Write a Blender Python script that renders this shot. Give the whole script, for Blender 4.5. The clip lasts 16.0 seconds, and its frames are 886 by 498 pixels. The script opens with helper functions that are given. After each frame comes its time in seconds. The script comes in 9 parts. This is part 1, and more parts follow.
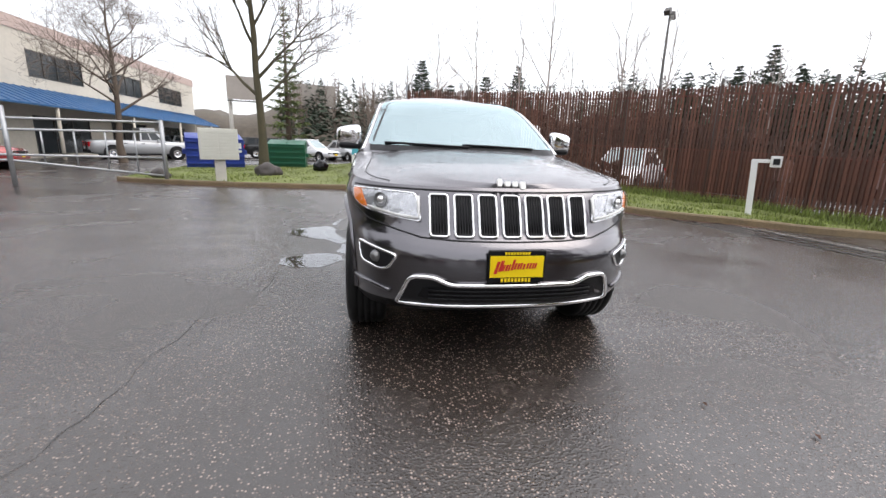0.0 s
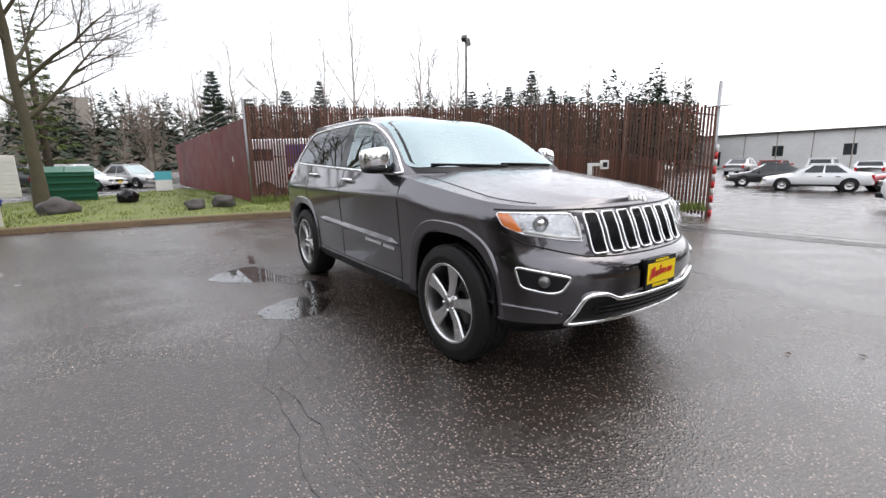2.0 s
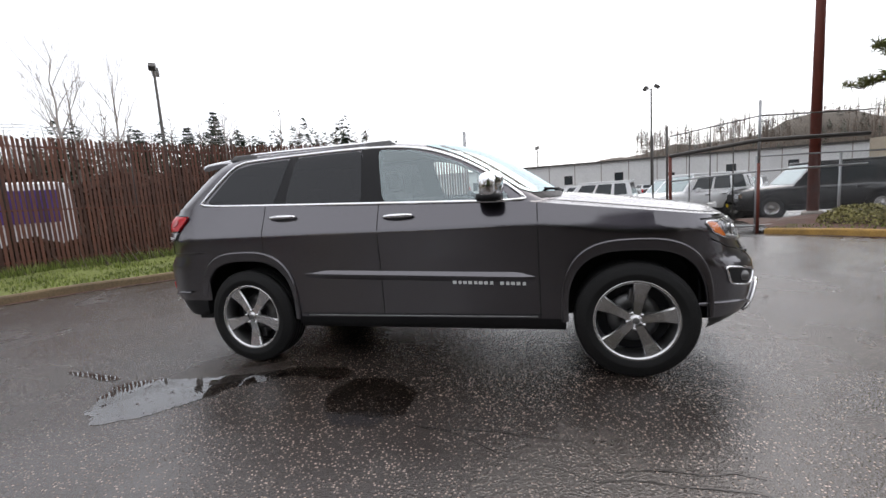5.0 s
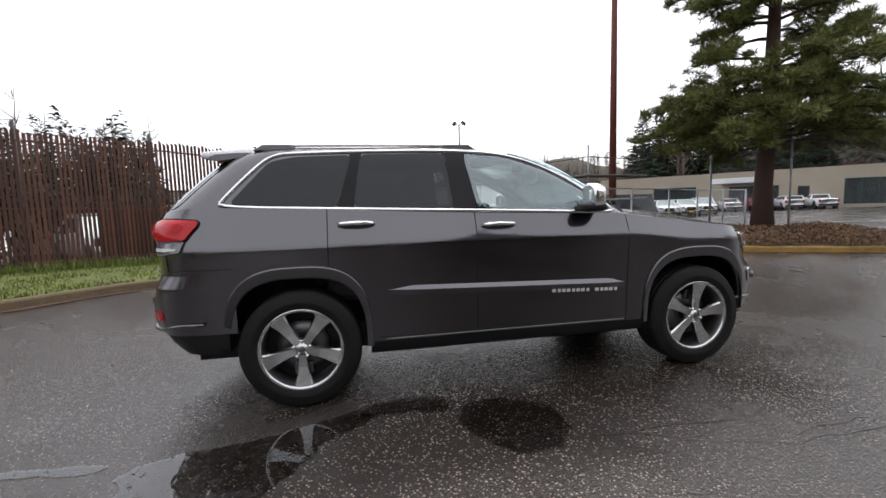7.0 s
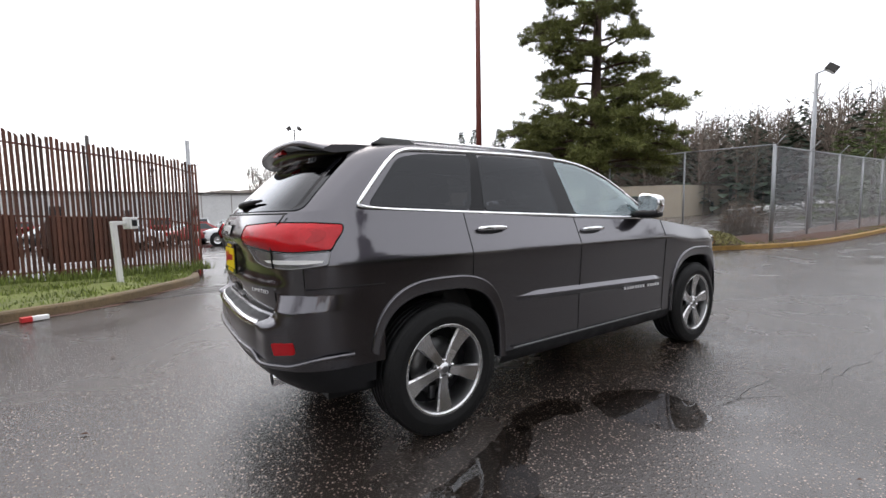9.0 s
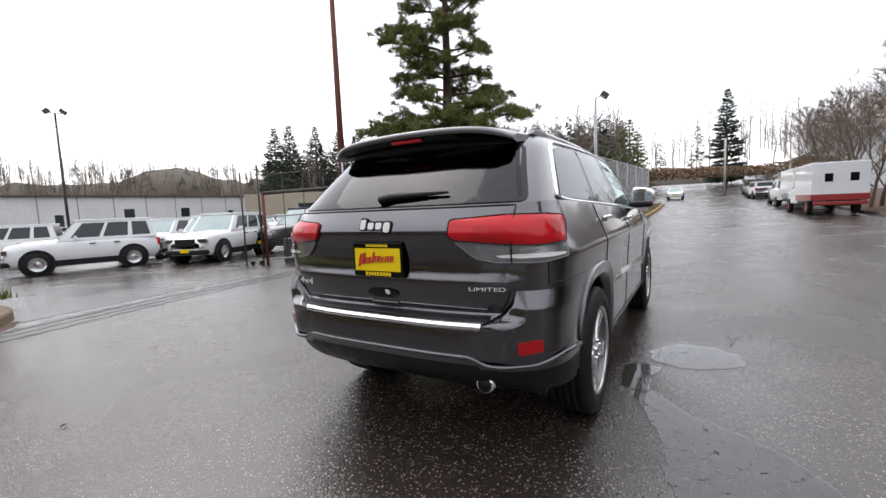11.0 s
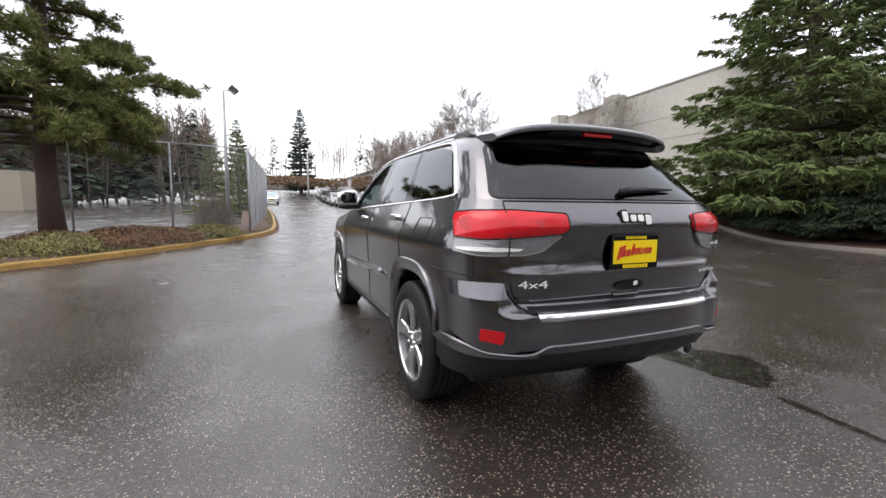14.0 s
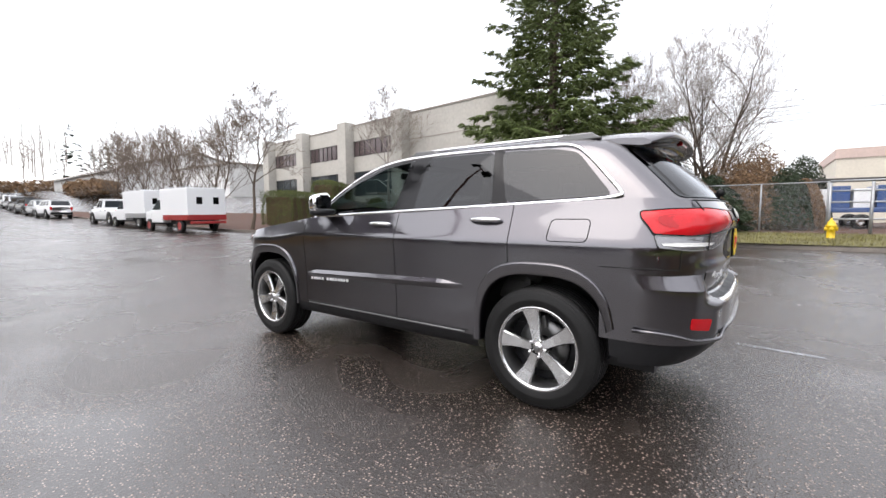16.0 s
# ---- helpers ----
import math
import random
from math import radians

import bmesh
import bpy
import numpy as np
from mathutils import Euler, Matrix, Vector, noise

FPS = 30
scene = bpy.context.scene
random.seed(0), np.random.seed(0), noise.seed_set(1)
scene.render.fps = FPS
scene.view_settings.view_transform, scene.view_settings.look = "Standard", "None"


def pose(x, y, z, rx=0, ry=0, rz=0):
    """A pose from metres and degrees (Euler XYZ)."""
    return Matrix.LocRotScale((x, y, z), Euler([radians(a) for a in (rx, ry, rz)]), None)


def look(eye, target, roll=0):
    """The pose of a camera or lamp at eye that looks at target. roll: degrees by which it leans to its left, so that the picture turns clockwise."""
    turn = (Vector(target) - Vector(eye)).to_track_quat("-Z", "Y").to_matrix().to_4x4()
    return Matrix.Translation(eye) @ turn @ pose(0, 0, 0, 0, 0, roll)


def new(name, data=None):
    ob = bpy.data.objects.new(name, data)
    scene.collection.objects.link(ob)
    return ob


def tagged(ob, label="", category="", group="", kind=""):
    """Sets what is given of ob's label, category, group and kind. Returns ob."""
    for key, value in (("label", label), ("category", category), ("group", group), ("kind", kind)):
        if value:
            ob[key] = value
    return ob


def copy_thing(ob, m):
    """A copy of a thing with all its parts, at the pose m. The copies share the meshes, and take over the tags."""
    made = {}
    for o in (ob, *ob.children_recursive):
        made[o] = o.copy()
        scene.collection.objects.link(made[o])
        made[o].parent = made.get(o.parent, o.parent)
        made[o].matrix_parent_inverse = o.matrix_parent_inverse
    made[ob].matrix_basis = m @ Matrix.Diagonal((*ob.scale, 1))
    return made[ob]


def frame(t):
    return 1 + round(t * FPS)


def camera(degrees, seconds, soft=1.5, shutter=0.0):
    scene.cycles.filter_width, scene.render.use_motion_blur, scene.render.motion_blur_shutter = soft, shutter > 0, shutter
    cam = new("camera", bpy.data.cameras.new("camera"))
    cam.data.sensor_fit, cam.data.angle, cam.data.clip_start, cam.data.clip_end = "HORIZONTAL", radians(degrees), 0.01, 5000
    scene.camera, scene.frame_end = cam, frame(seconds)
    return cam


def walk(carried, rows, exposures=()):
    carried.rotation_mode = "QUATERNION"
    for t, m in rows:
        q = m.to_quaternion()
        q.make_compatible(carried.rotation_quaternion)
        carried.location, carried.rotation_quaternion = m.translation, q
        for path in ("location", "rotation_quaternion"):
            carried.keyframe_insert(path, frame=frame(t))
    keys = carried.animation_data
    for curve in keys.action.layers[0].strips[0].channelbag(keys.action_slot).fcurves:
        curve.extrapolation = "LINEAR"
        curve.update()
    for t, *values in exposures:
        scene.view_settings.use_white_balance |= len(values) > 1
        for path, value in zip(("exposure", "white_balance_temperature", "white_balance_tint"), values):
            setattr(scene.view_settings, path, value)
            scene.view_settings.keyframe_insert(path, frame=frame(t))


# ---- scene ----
cam = camera(92.0, 16.0)
PATH = [
    (0, (-0.756, -4.46, 1.234), (-0.435, -2.54, 0.777), 1.9),
    (0.5, (-1.18, -4.311, 1.236), (-0.63, -2.442, 0.783), 1.2),
    (1, (-1.62, -4.124, 1.252), (-0.915, -2.308, 0.802), -0.1),
    (1.5, (-2.021, -3.877, 1.271), (-1.116, -2.142, 0.858), -0.4),
    (2, (-2.447, -3.631, 1.271), (-1.332, -2.018, 0.881), -0.9),
    (2.5, (-2.808, -3.277, 1.265), (-1.511, -1.793, 0.923), -2.0),
    (3, (-3.154, -2.875, 1.265), (-1.661, -1.574, 0.98), -1.5),
    (3.5, (-3.409, -2.444, 1.259), (-1.795, -1.303, 0.956), -2.3),
    (4, (-3.605, -1.986, 1.274), (-1.866, -1.041, 0.985), -1.8),
    (4.2, (-3.695, -1.789, 1.267), (-1.905, -0.933, 1.017), -2.5),
    (6.3, (-3.836, 0.359, 1.27), (-1.854, 0.286, 1.013), -0.9),
    (6.5, (-3.806, 0.569, 1.271), (-1.825, 0.387, 1.064), -0.8),
    (7, (-3.71, 1.066, 1.272), (-1.757, 0.682, 1.074), -1.6),
    (7.5, (-3.533, 1.515, 1.284), (-1.619, 0.974, 1.073), -1.3),
    (8, (-3.374, 1.968, 1.285), (-1.538, 1.209, 1.054), -2.3),
    (8.5, (-3.13, 2.401, 1.266), (-1.398, 1.418, 1.086), -2.4),
    (8.7, (-3.027, 2.567, 1.275), (-1.329, 1.525, 1.098), -1.6),
    (10.8, (-1.614, 4.03, 1.271), (-0.52, 2.364, 1.104), -3.4),
    (11, (-1.424, 4.119, 1.283), (-0.402, 2.41, 1.092), -2.4),
    (11.5, (-0.924, 4.328, 1.284), (-0.235, 2.458, 1.118), -2.1),
    (12, (-0.396, 4.414, 1.271), (0.046, 2.47, 1.102), -2.5),
    (12.2, (-0.18, 4.427, 1.265), (0.153, 2.462, 1.098), -1.9),
    (12.5, (0.162, 4.446, 1.251), (0.338, 2.461, 1.08), -1.5),
    (13, (0.711, 4.378, 1.252), (0.576, 2.391, 1.073), -1.7),
    (13.5, (1.243, 4.236, 1.264), (0.777, 2.3, 1.078), -0.3),
    (14, (1.766, 4.061, 1.265), (1.004, 2.223, 1.058), 0.5),
    (14.5, (2.221, 3.754, 1.252), (1.202, 2.047, 1.028), -0.1),
    (15, (2.699, 3.423, 1.242), (1.433, 1.886, 1.055), -0.2),
    (15.5, (3.038, 3.008, 1.235), (1.607, 1.622, 1.06), -1.3),
    (16, (3.327, 2.552, 1.235), (1.734, 1.356, 1.061), -0.5),
]
EXPOSURES = [(0.0, 0.44), (1.5, 0.39), (2.5, 0.34), (3.5, 0.15), (5.2, 0.03), (7.0, -0.03), (8.5, 0.18), (11.5, 0.16), (12.5, 0.28), (14.0, 0.46), (16.0, 0.66)]
walk(cam, [(t, look(e, g, r)) for t, e, g, r in PATH], [(t, s, 6450, 12) for t, s in EXPOSURES])


# ---- world and light: flat white overcast ----
world = bpy.data.worlds.new("overcast")
scene.world = world
world.use_nodes = True
wn, wl = world.node_tree.nodes, world.node_tree.links
wn.clear()
sky = wn.new("ShaderNodeTexSky")
sky.sky_type = "NISHITA"
sky.sun_disc = False
sky.sun_elevation, sky.sun_rotation = radians(58), radians(110)
sky.air_density, sky.dust_density = 1.0, 4.0
bg_sky = wn.new("ShaderNodeBackground")
bg_sky.inputs[1].default_value = 0.05
wl.new(sky.outputs[0], bg_sky.inputs[0])
tc = wn.new("ShaderNodeTexCoord")
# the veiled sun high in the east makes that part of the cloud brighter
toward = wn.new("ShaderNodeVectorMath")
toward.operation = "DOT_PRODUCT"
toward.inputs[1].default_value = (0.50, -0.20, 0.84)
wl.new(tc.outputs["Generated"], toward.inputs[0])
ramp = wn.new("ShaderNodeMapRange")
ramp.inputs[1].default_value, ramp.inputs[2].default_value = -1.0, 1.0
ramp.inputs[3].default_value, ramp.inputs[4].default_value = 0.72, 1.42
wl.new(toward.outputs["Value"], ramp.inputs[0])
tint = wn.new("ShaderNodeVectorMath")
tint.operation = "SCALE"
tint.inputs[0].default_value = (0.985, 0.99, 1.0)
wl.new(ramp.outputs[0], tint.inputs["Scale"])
cloud = wn.new("ShaderNodeTexNoise")
cloud.inputs["Scale"].default_value, cloud.inputs["Detail"].default_value = 2.2, 4
wl.new(tc.outputs["Generated"], cloud.inputs[0])
cl = wn.new("ShaderNodeMapRange")
cl.inputs[1].default_value, cl.inputs[2].default_value = 0.3, 0.7
cl.inputs[3].default_value, cl.inputs[4].default_value = 0.88, 1.06
wl.new(cloud.outputs[0], cl.inputs[0])
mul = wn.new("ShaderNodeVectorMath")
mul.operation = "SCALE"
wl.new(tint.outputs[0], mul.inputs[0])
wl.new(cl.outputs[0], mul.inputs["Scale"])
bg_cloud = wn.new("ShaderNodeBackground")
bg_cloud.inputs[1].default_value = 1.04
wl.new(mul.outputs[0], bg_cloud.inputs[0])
addw = wn.new("ShaderNodeAddShader")
wl.new(bg_sky.outputs[0], addw.inputs[0])
wl.new(bg_cloud.outputs[0], addw.inputs[1])
wo = wn.new("ShaderNodeOutputWorld")
wl.new(addw.outputs[0], wo.inputs[0])

sun_data = bpy.data.lights.new("sun", "SUN")
sun_data.energy, sun_data.angle, sun_data.color = 0.5, radians(40), (1.0, 0.97, 0.93)
sun = new("sun", sun_data)
sun.matrix_world = look((14, -5.1, 24), (0, 0, 0))


# ---- materials ----
def mat(name, base, rough=0.5, metal=0.0, coat=0.0, var=0.15, scale=4.0, bump=0.0, bump_scale=60.0, island=0.0, spec=0.5, rvar=0.1):
    """A procedural surface: colour and gloss vary at a coarse and a fine scale, with a fine relief."""
    m = bpy.data.materials.new(name)
    m.use_nodes = True
    n, l = m.node_tree.nodes, m.node_tree.links
    p = n["Principled BSDF"]
    p.inputs["Metallic"].default_value = metal
    p.inputs["Coat Weight"].default_value = coat
    p.inputs["Coat Roughness"].default_value = 0.04
    p.inputs["Specular IOR Level"].default_value = spec
    geo = n.new("ShaderNodeTexCoord")
    a = n.new("ShaderNodeTexNoise")
    a.inputs["Scale"].default_value, a.inputs["Detail"].default_value = scale, 6
    b = n.new("ShaderNodeTexNoise")
    b.inputs["Scale"].default_value, b.inputs["Detail"].default_value = scale * 11, 3
    l.new(geo.outputs["Object"], a.inputs[0])
    l.new(geo.outputs["Object"], b.inputs[0])
    s = n.new("ShaderNodeMath")
    s.operation = "ADD"
    l.new(a.outputs[0], s.inputs[0])
    l.new(b.outputs[0], s.inputs[1])
    r = n.new("ShaderNodeMapRange")
    r.inputs[1].default_value, r.inputs[2].default_value = 0.6, 1.4
    r.inputs[3].default_value, r.inputs[4].default_value = 1 - var, 1 + var
    l.new(s.outputs[0], r.inputs[0])
    last = r.outputs[0]
    if island:
        o = n.new("ShaderNodeObjectInfo")
        g = n.new("ShaderNodeNewGeometry")
        pick = n.new("ShaderNodeMath")
        pick.operation = "ADD"
        l.new(o.outputs["Random"], pick.inputs[0])
        l.new(g.outputs["Random Per Island"], pick.inputs[1])
        fr = n.new("ShaderNodeMath")
        fr.operation = "FRACT"
        l.new(pick.outputs[0], fr.inputs[0])
        q = n.new("ShaderNodeMapRange")
        q.inputs[3].default_value, q.inputs[4].default_value = 1 - island, 1 + island
        l.new(fr.outputs[0], q.inputs[0])
        mm = n.new("ShaderNodeMath")
        mm.operation = "MULTIPLY"
        l.new(last, mm.inputs[0])
        l.new(q.outputs[0], mm.inputs[1])
        last = mm.outputs[0]
    c = n.new("ShaderNodeVectorMath")
    c.operation = "SCALE"
    c.inputs[0].default_value = base
    l.new(last, c.inputs["Scale"])
    l.new(c.outputs[0], p.inputs["Base Color"])
    rr = n.new("ShaderNodeMapRange")
    rr.inputs[1].default_value, rr.inputs[2].default_value = 0.3, 0.7
    rr.inputs[3].default_value, rr.inputs[4].default_value = max(rough - rvar, 0.02), min(rough + rvar, 1)
    l.new(a.outputs[0], rr.inputs[0])
    l.new(rr.outputs[0], p.inputs["Roughness"])
    if bump:
        t = n.new("ShaderNodeTexNoise")
        t.inputs["Scale"].default_value, t.inputs["Detail"].default_value = bump_scale, 4
        l.new(geo.outputs["Object"], t.inputs[0])
        k = n.new("ShaderNodeBump")
        k.inputs["Strength"].default_value, k.inputs["Distance"].default_value = bump, 0.01
        l.new(t.outputs[0], k.inputs["Height"])
        l.new(k.outputs[0], p.inputs["Normal"])
    return m


def glass_mat(name, tint, gloss=0.05, rough=0.01, film=False, sheen=(0.95, 0.97, 1.0)):
    """Thin glass or water: a tinted see-through pane with a Fresnel gloss."""
    m = bpy.data.materials.new(name)
    m.use_nodes = True
    n, l = m.node_tree.nodes, m.node_tree.links
    n.clear()
    out = n.new("ShaderNodeOutputMaterial")
    tr = n.new("ShaderNodeBsdfTransparent")
    tr.inputs[0].default_value = (*tint, 1)
    gl = n.new("ShaderNodeBsdfGlossy")
    gl.inputs["Roughness"].default_value = rough
    gl.inputs[0].default_value = (*sheen, 1)
    lw = n.new("ShaderNodeLayerWeight")
    lw.inputs[0].default_value = 0.5
    pw = n.new("ShaderNodeMath")
    pw.operation = "POWER"
    pw.inputs[1].default_value = 5.0
    l.new(lw.outputs["Facing"], pw.inputs[0])
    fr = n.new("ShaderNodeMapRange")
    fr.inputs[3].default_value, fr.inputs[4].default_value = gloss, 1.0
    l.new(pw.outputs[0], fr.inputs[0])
    mx = n.new("ShaderNodeMixShader")
    l.new(fr.outputs[0], mx.inputs[0])
    l.new(tr.outputs[0], mx.inputs[1])
    l.new(gl.outputs[0], mx.inputs[2])
    if not film:
        l.new(mx.outputs[0], out.inputs[0])
        return m
    tc_ = n.new("ShaderNodeTexCoord")
    grit = n.new("ShaderNodeTexNoise")
    grit.inputs["Scale"].default_value, grit.inputs["Detail"].default_value = 22, 6
    l.new(tc_.outputs["Object"], grit.inputs[0])
    hole = n.new("ShaderNodeMapRange")
    hole.inputs[1].default_value, hole.inputs[2].default_value = 0.565, 0.69
    l.new(grit.outputs[0], hole.inputs[0])
    bare = n.new("ShaderNodeBsdfTransparent")
    m2 = n.new("ShaderNodeMixShader")
    l.new(hole.outputs[0], m2.inputs[0])
    l.new(mx.outputs[0], m2.inputs[1])
    l.new(bare.outputs[0], m2.inputs[2])
    l.new(m2.outputs[0], out.inputs[0])
    return m


def paint_mat(name, base, metal=0.35, flake=0.25, wet=0.0, rough=0.38, coat_ior=1.5, coat_rough=0.02, coat=1.0):
    """Clear-coated car paint with metal flake and beads of rain."""
    m = bpy.data.materials.new(name)
    m.use_nodes = True
    n, l = m.node_tree.nodes, m.node_tree.links
    p = n["Principled BSDF"]
    p.inputs["Metallic"].default_value = metal
    p.inputs["Roughness"].default_value = rough
    p.inputs["Coat Weight"].default_value = coat
    p.inputs["Coat IOR"].default_value = coat_ior
    p.inputs["Coat Roughness"].default_value = 0.03
    tc_ = n.new("ShaderNodeTexCoord")
    v = n.new("ShaderNodeTexVoronoi")
    v.inputs["Scale"].default_value = 900
    l.new(tc_.outputs["Object"], v.inputs[0])
    mr = n.new("ShaderNodeMapRange")
    mr.inputs[3].default_value, mr.inputs[4].default_value = 1 - flake, 1 + flake
    l.new(v.outputs["Distance"], mr.inputs[0])
    dirt = n.new("ShaderNodeTexNoise")
    dirt.inputs["Scale"].default_value, dirt.inputs["Detail"].default_value = 5, 6
    l.new(tc_.outputs["Object"], dirt.inputs[0])
    dr = n.new("ShaderNodeMapRange")
    dr.inputs[1].default_value, dr.inputs[2].default_value = 0.35, 0.7
    dr.inputs[3].default_value, dr.inputs[4].default_value = coat_rough, coat_rough + 0.04
    l.new(dirt.outputs[0], dr.inputs[0])
    l.new(dr.outputs[0], p.inputs["Coat Roughness"])
    c = n.new("ShaderNodeVectorMath")
    c.operation = "SCALE"
    c.inputs[0].default_value = base
    l.new(mr.outputs[0], c.inputs["Scale"])
    l.new(c.outputs[0], p.inputs["Base Color"])
    if wet:
        d = n.new("ShaderNodeTexVoronoi")
        d.inputs["Scale"].default_value = 75
        l.new(tc_.outputs["Object"], d.inputs[0])
        q = n.new("ShaderNodeMapRange")
        q.inputs[1].default_value, q.inputs[2].default_value = 0.0, 0.45
        q.inputs[3].default_value, q.inputs[4].default_value = 1.0, 0.0
        l.new(d.outputs["Distance"], q.inputs[0])
        big = n.new("ShaderNodeTexNoise")
        big.inputs["Scale"].default_value = 9
        l.new(tc_.outputs["Object"], big.inputs[0])
        g = n.new("ShaderNodeNewGeometry")
        sx = n.new("ShaderNodeSeparateXYZ")
        l.new(g.outputs["Normal"], sx.inputs[0])
        up = n.new("ShaderNodeMapRange")
        up.inputs[1].default_value, up.inputs[2].default_value = 0.6, 0.95
        l.new(sx.outputs[2], up.inputs[0])
        mu = n.new("ShaderNodeMath")
        mu.operation = "MULTIPLY"
        l.new(up.outputs[0], mu.inputs[0])
        l.new(big.outputs[0], mu.inputs[1])
        st = n.new("ShaderNodeMath")
        st.operation = "MULTIPLY"
        st.inputs[1].default_value = wet
        l.new(mu.outputs[0], st.inputs[0])
        k = n.new("ShaderNodeBump")
        k.inputs["Distance"].default_value = 0.007
        l.new(st.outputs[0], k.inputs["Strength"])
        l.new(q.outputs[0], k.inputs["Height"])
        l.new(k.outputs[0], p.inputs["Coat Normal"])
    return m


def asphalt_mat(name, base=(0.028, 0.022, 0.0185), wet=0.205):
    """Wet worn asphalt: pale chips in dark binder, with damp sheets that shine more."""
    m = bpy.data.materials.new(name)
    m.use_nodes = True
    n, l = m.node_tree.nodes, m.node_tree.links
    p = n["Principled BSDF"]
    g = n.new("ShaderNodeTexCoord")
    pos = g.outputs["Object"]

    def noise_tex(sc, det=5, dist=0.0):
        t = n.new("ShaderNodeTexNoise")
        t.inputs["Scale"].default_value, t.inputs["Detail"].default_value, t.inputs["Distortion"].default_value = sc, det, dist
        l.new(pos, t.inputs[0])
        return t.outputs[0]

    def ranged(src, a, b, c, d):
        t = n.new("ShaderNodeMapRange")
        t.inputs[1].default_value, t.inputs[2].default_value, t.inputs[3].default_value, t.inputs[4].default_value = a, b, c, d
        l.new(src, t.inputs[0])
        return t.outputs[0]

    def maths(op, a, b):
        t = n.new("ShaderNodeMath")
        t.operation = op
        l.new(a, t.inputs[0])
        if isinstance(b, float):
            t.inputs[1].default_value = b
        else:
            l.new(b, t.inputs[1])
        return t.outputs[0]

    v = n.new("ShaderNodeTexVoronoi")
    v.inputs["Scale"].default_value = 70
    l.new(pos, v.inputs[0])
    sp = n.new("ShaderNodeSeparateColor")
    l.new(v.outputs["Color"], sp.inputs[0])
    chip = maths("MULTIPLY", ranged(sp.outputs[0], 0.50, 0.98, 0.0, 1.0), ranged(v.outputs["Distance"], 0.15, 0.45, 1.0, 0.0))
    fine = noise_tex(160, 3)
    patch_ = noise_tex(0.35, 5, 0.6)
    tone = maths("ADD", ranged(fine, 0.3, 0.7, 0.65, 1.3), maths("MULTIPLY", chip, 12.5))
    tone = maths("MULTIPLY", tone, ranged(patch_, 0.3, 0.7, 0.8, 1.25))
    c = n.new("ShaderNodeVectorMath")
    c.operation = "SCALE"
    c.inputs[0].default_value = base
    l.new(tone, c.inputs["Scale"])
    l.new(c.outputs[0], p.inputs["Base Color"])
    damp = noise_tex(0.55, 6, 1.0)
    l.new(ranged(damp, 0.34, 0.70, wet + 0.10, wet - 0.06), p.inputs["Roughness"])
    p.inputs["Specular IOR Level"].default_value = 1.0
    k = n.new("ShaderNodeBump")
    k.inputs["Distance"].default_value = 0.012
    l.new(ranged(damp, 0.35, 0.70, 0.32, 0.12), k.inputs["Strength"])
    l.new(maths("ADD", ranged(v.outputs["Distance"], 0.0, 0.6, 1.0, 0.0), maths("MULTIPLY", fine, 0.7)), k.inputs["Height"])
    l.new(k.outputs[0], p.inputs["Normal"])
    return m


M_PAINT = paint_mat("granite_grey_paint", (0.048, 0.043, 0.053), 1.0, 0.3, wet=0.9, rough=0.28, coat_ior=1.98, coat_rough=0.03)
# lighter copy for bonnet and spoiler; sky brightness is in its base colour
M_BEADEDLIT = paint_mat("sky_lit_beaded_paint", (0.115, 0.110, 0.122), 0.9, 0.3, wet=1.0, rough=0.40, coat_ior=1.65, coat_rough=0.06, coat=1.0)
M_WHITEPAINT = paint_mat("white_paint", (0.80, 0.81, 0.82), 0.0, 0.02)
M_BLACKPAINT = paint_mat("black_paint", (0.015, 0.016, 0.018), 0.2, 0.1)
M_SILVERPAINT = paint_mat("silver_paint", (0.42, 0.43, 0.44), 0.5, 0.1)
M_REDPAINT = paint_mat("red_paint", (0.30, 0.02, 0.02), 0.1, 0.1)
M_BLUEPAINT = paint_mat("blue_paint", (0.03, 0.08, 0.24), 0.1, 0.05)
M_CHROME = mat("chrome", (0.88, 0.88, 0.89), 0.07, 1.0, var=0.02, rvar=0.03)
M_ALU = mat("machined_aluminium", (0.66, 0.66, 0.66), 0.22, 1.0, var=0.06, scale=9, rvar=0.05)
# pale, barely metallic base stands in for chrome's bright reflections
M_BADGE = mat("bright_silver_badge", (0.72, 0.72, 0.73), 0.25, 0.25, var=0.05)
# dark copy of the aluminium; shade of the recessed parts is in its colour
M_ALUDARK = mat("shaded_dark_aluminium", (0.20, 0.20, 0.20), 0.4, 0.9, var=0.1)
M_RUBBER = mat("tyre_rubber", (0.011, 0.011, 0.011), 0.55, var=0.3, scale=8, bump=0.2, bump_scale=120, spec=0.22)
M_PLASTIC = mat("black_plastic", (0.010, 0.010, 0.011), 0.45, var=0.2, scale=10, bump=0.1, bump_scale=300, spec=0.25)
M_GLOSSBLACK = mat("gloss_black", (0.005, 0.005, 0.006), 0.10, var=0.1, rvar=0.03, spec=0.25)
# clear and windscreen gloss raised above real glass, so panes look sky-bright
M_GLASS = glass_mat("clear_glass", (0.80, 0.90, 0.88), gloss=0.20, sheen=(0.86, 0.98, 1.0))
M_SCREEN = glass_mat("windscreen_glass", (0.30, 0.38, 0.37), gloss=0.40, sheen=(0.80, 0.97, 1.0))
M_TINT = glass_mat("privacy_glass", (0.040, 0.042, 0.047), gloss=0.045)
# opaque pane; much of the sky's reflection is put into its pale base
M_CARSCREEN = mat("sky_toned_windscreen", (0.34, 0.41, 0.41), 0.10, 0.55, var=0.25, scale=1.5, rvar=0.04)
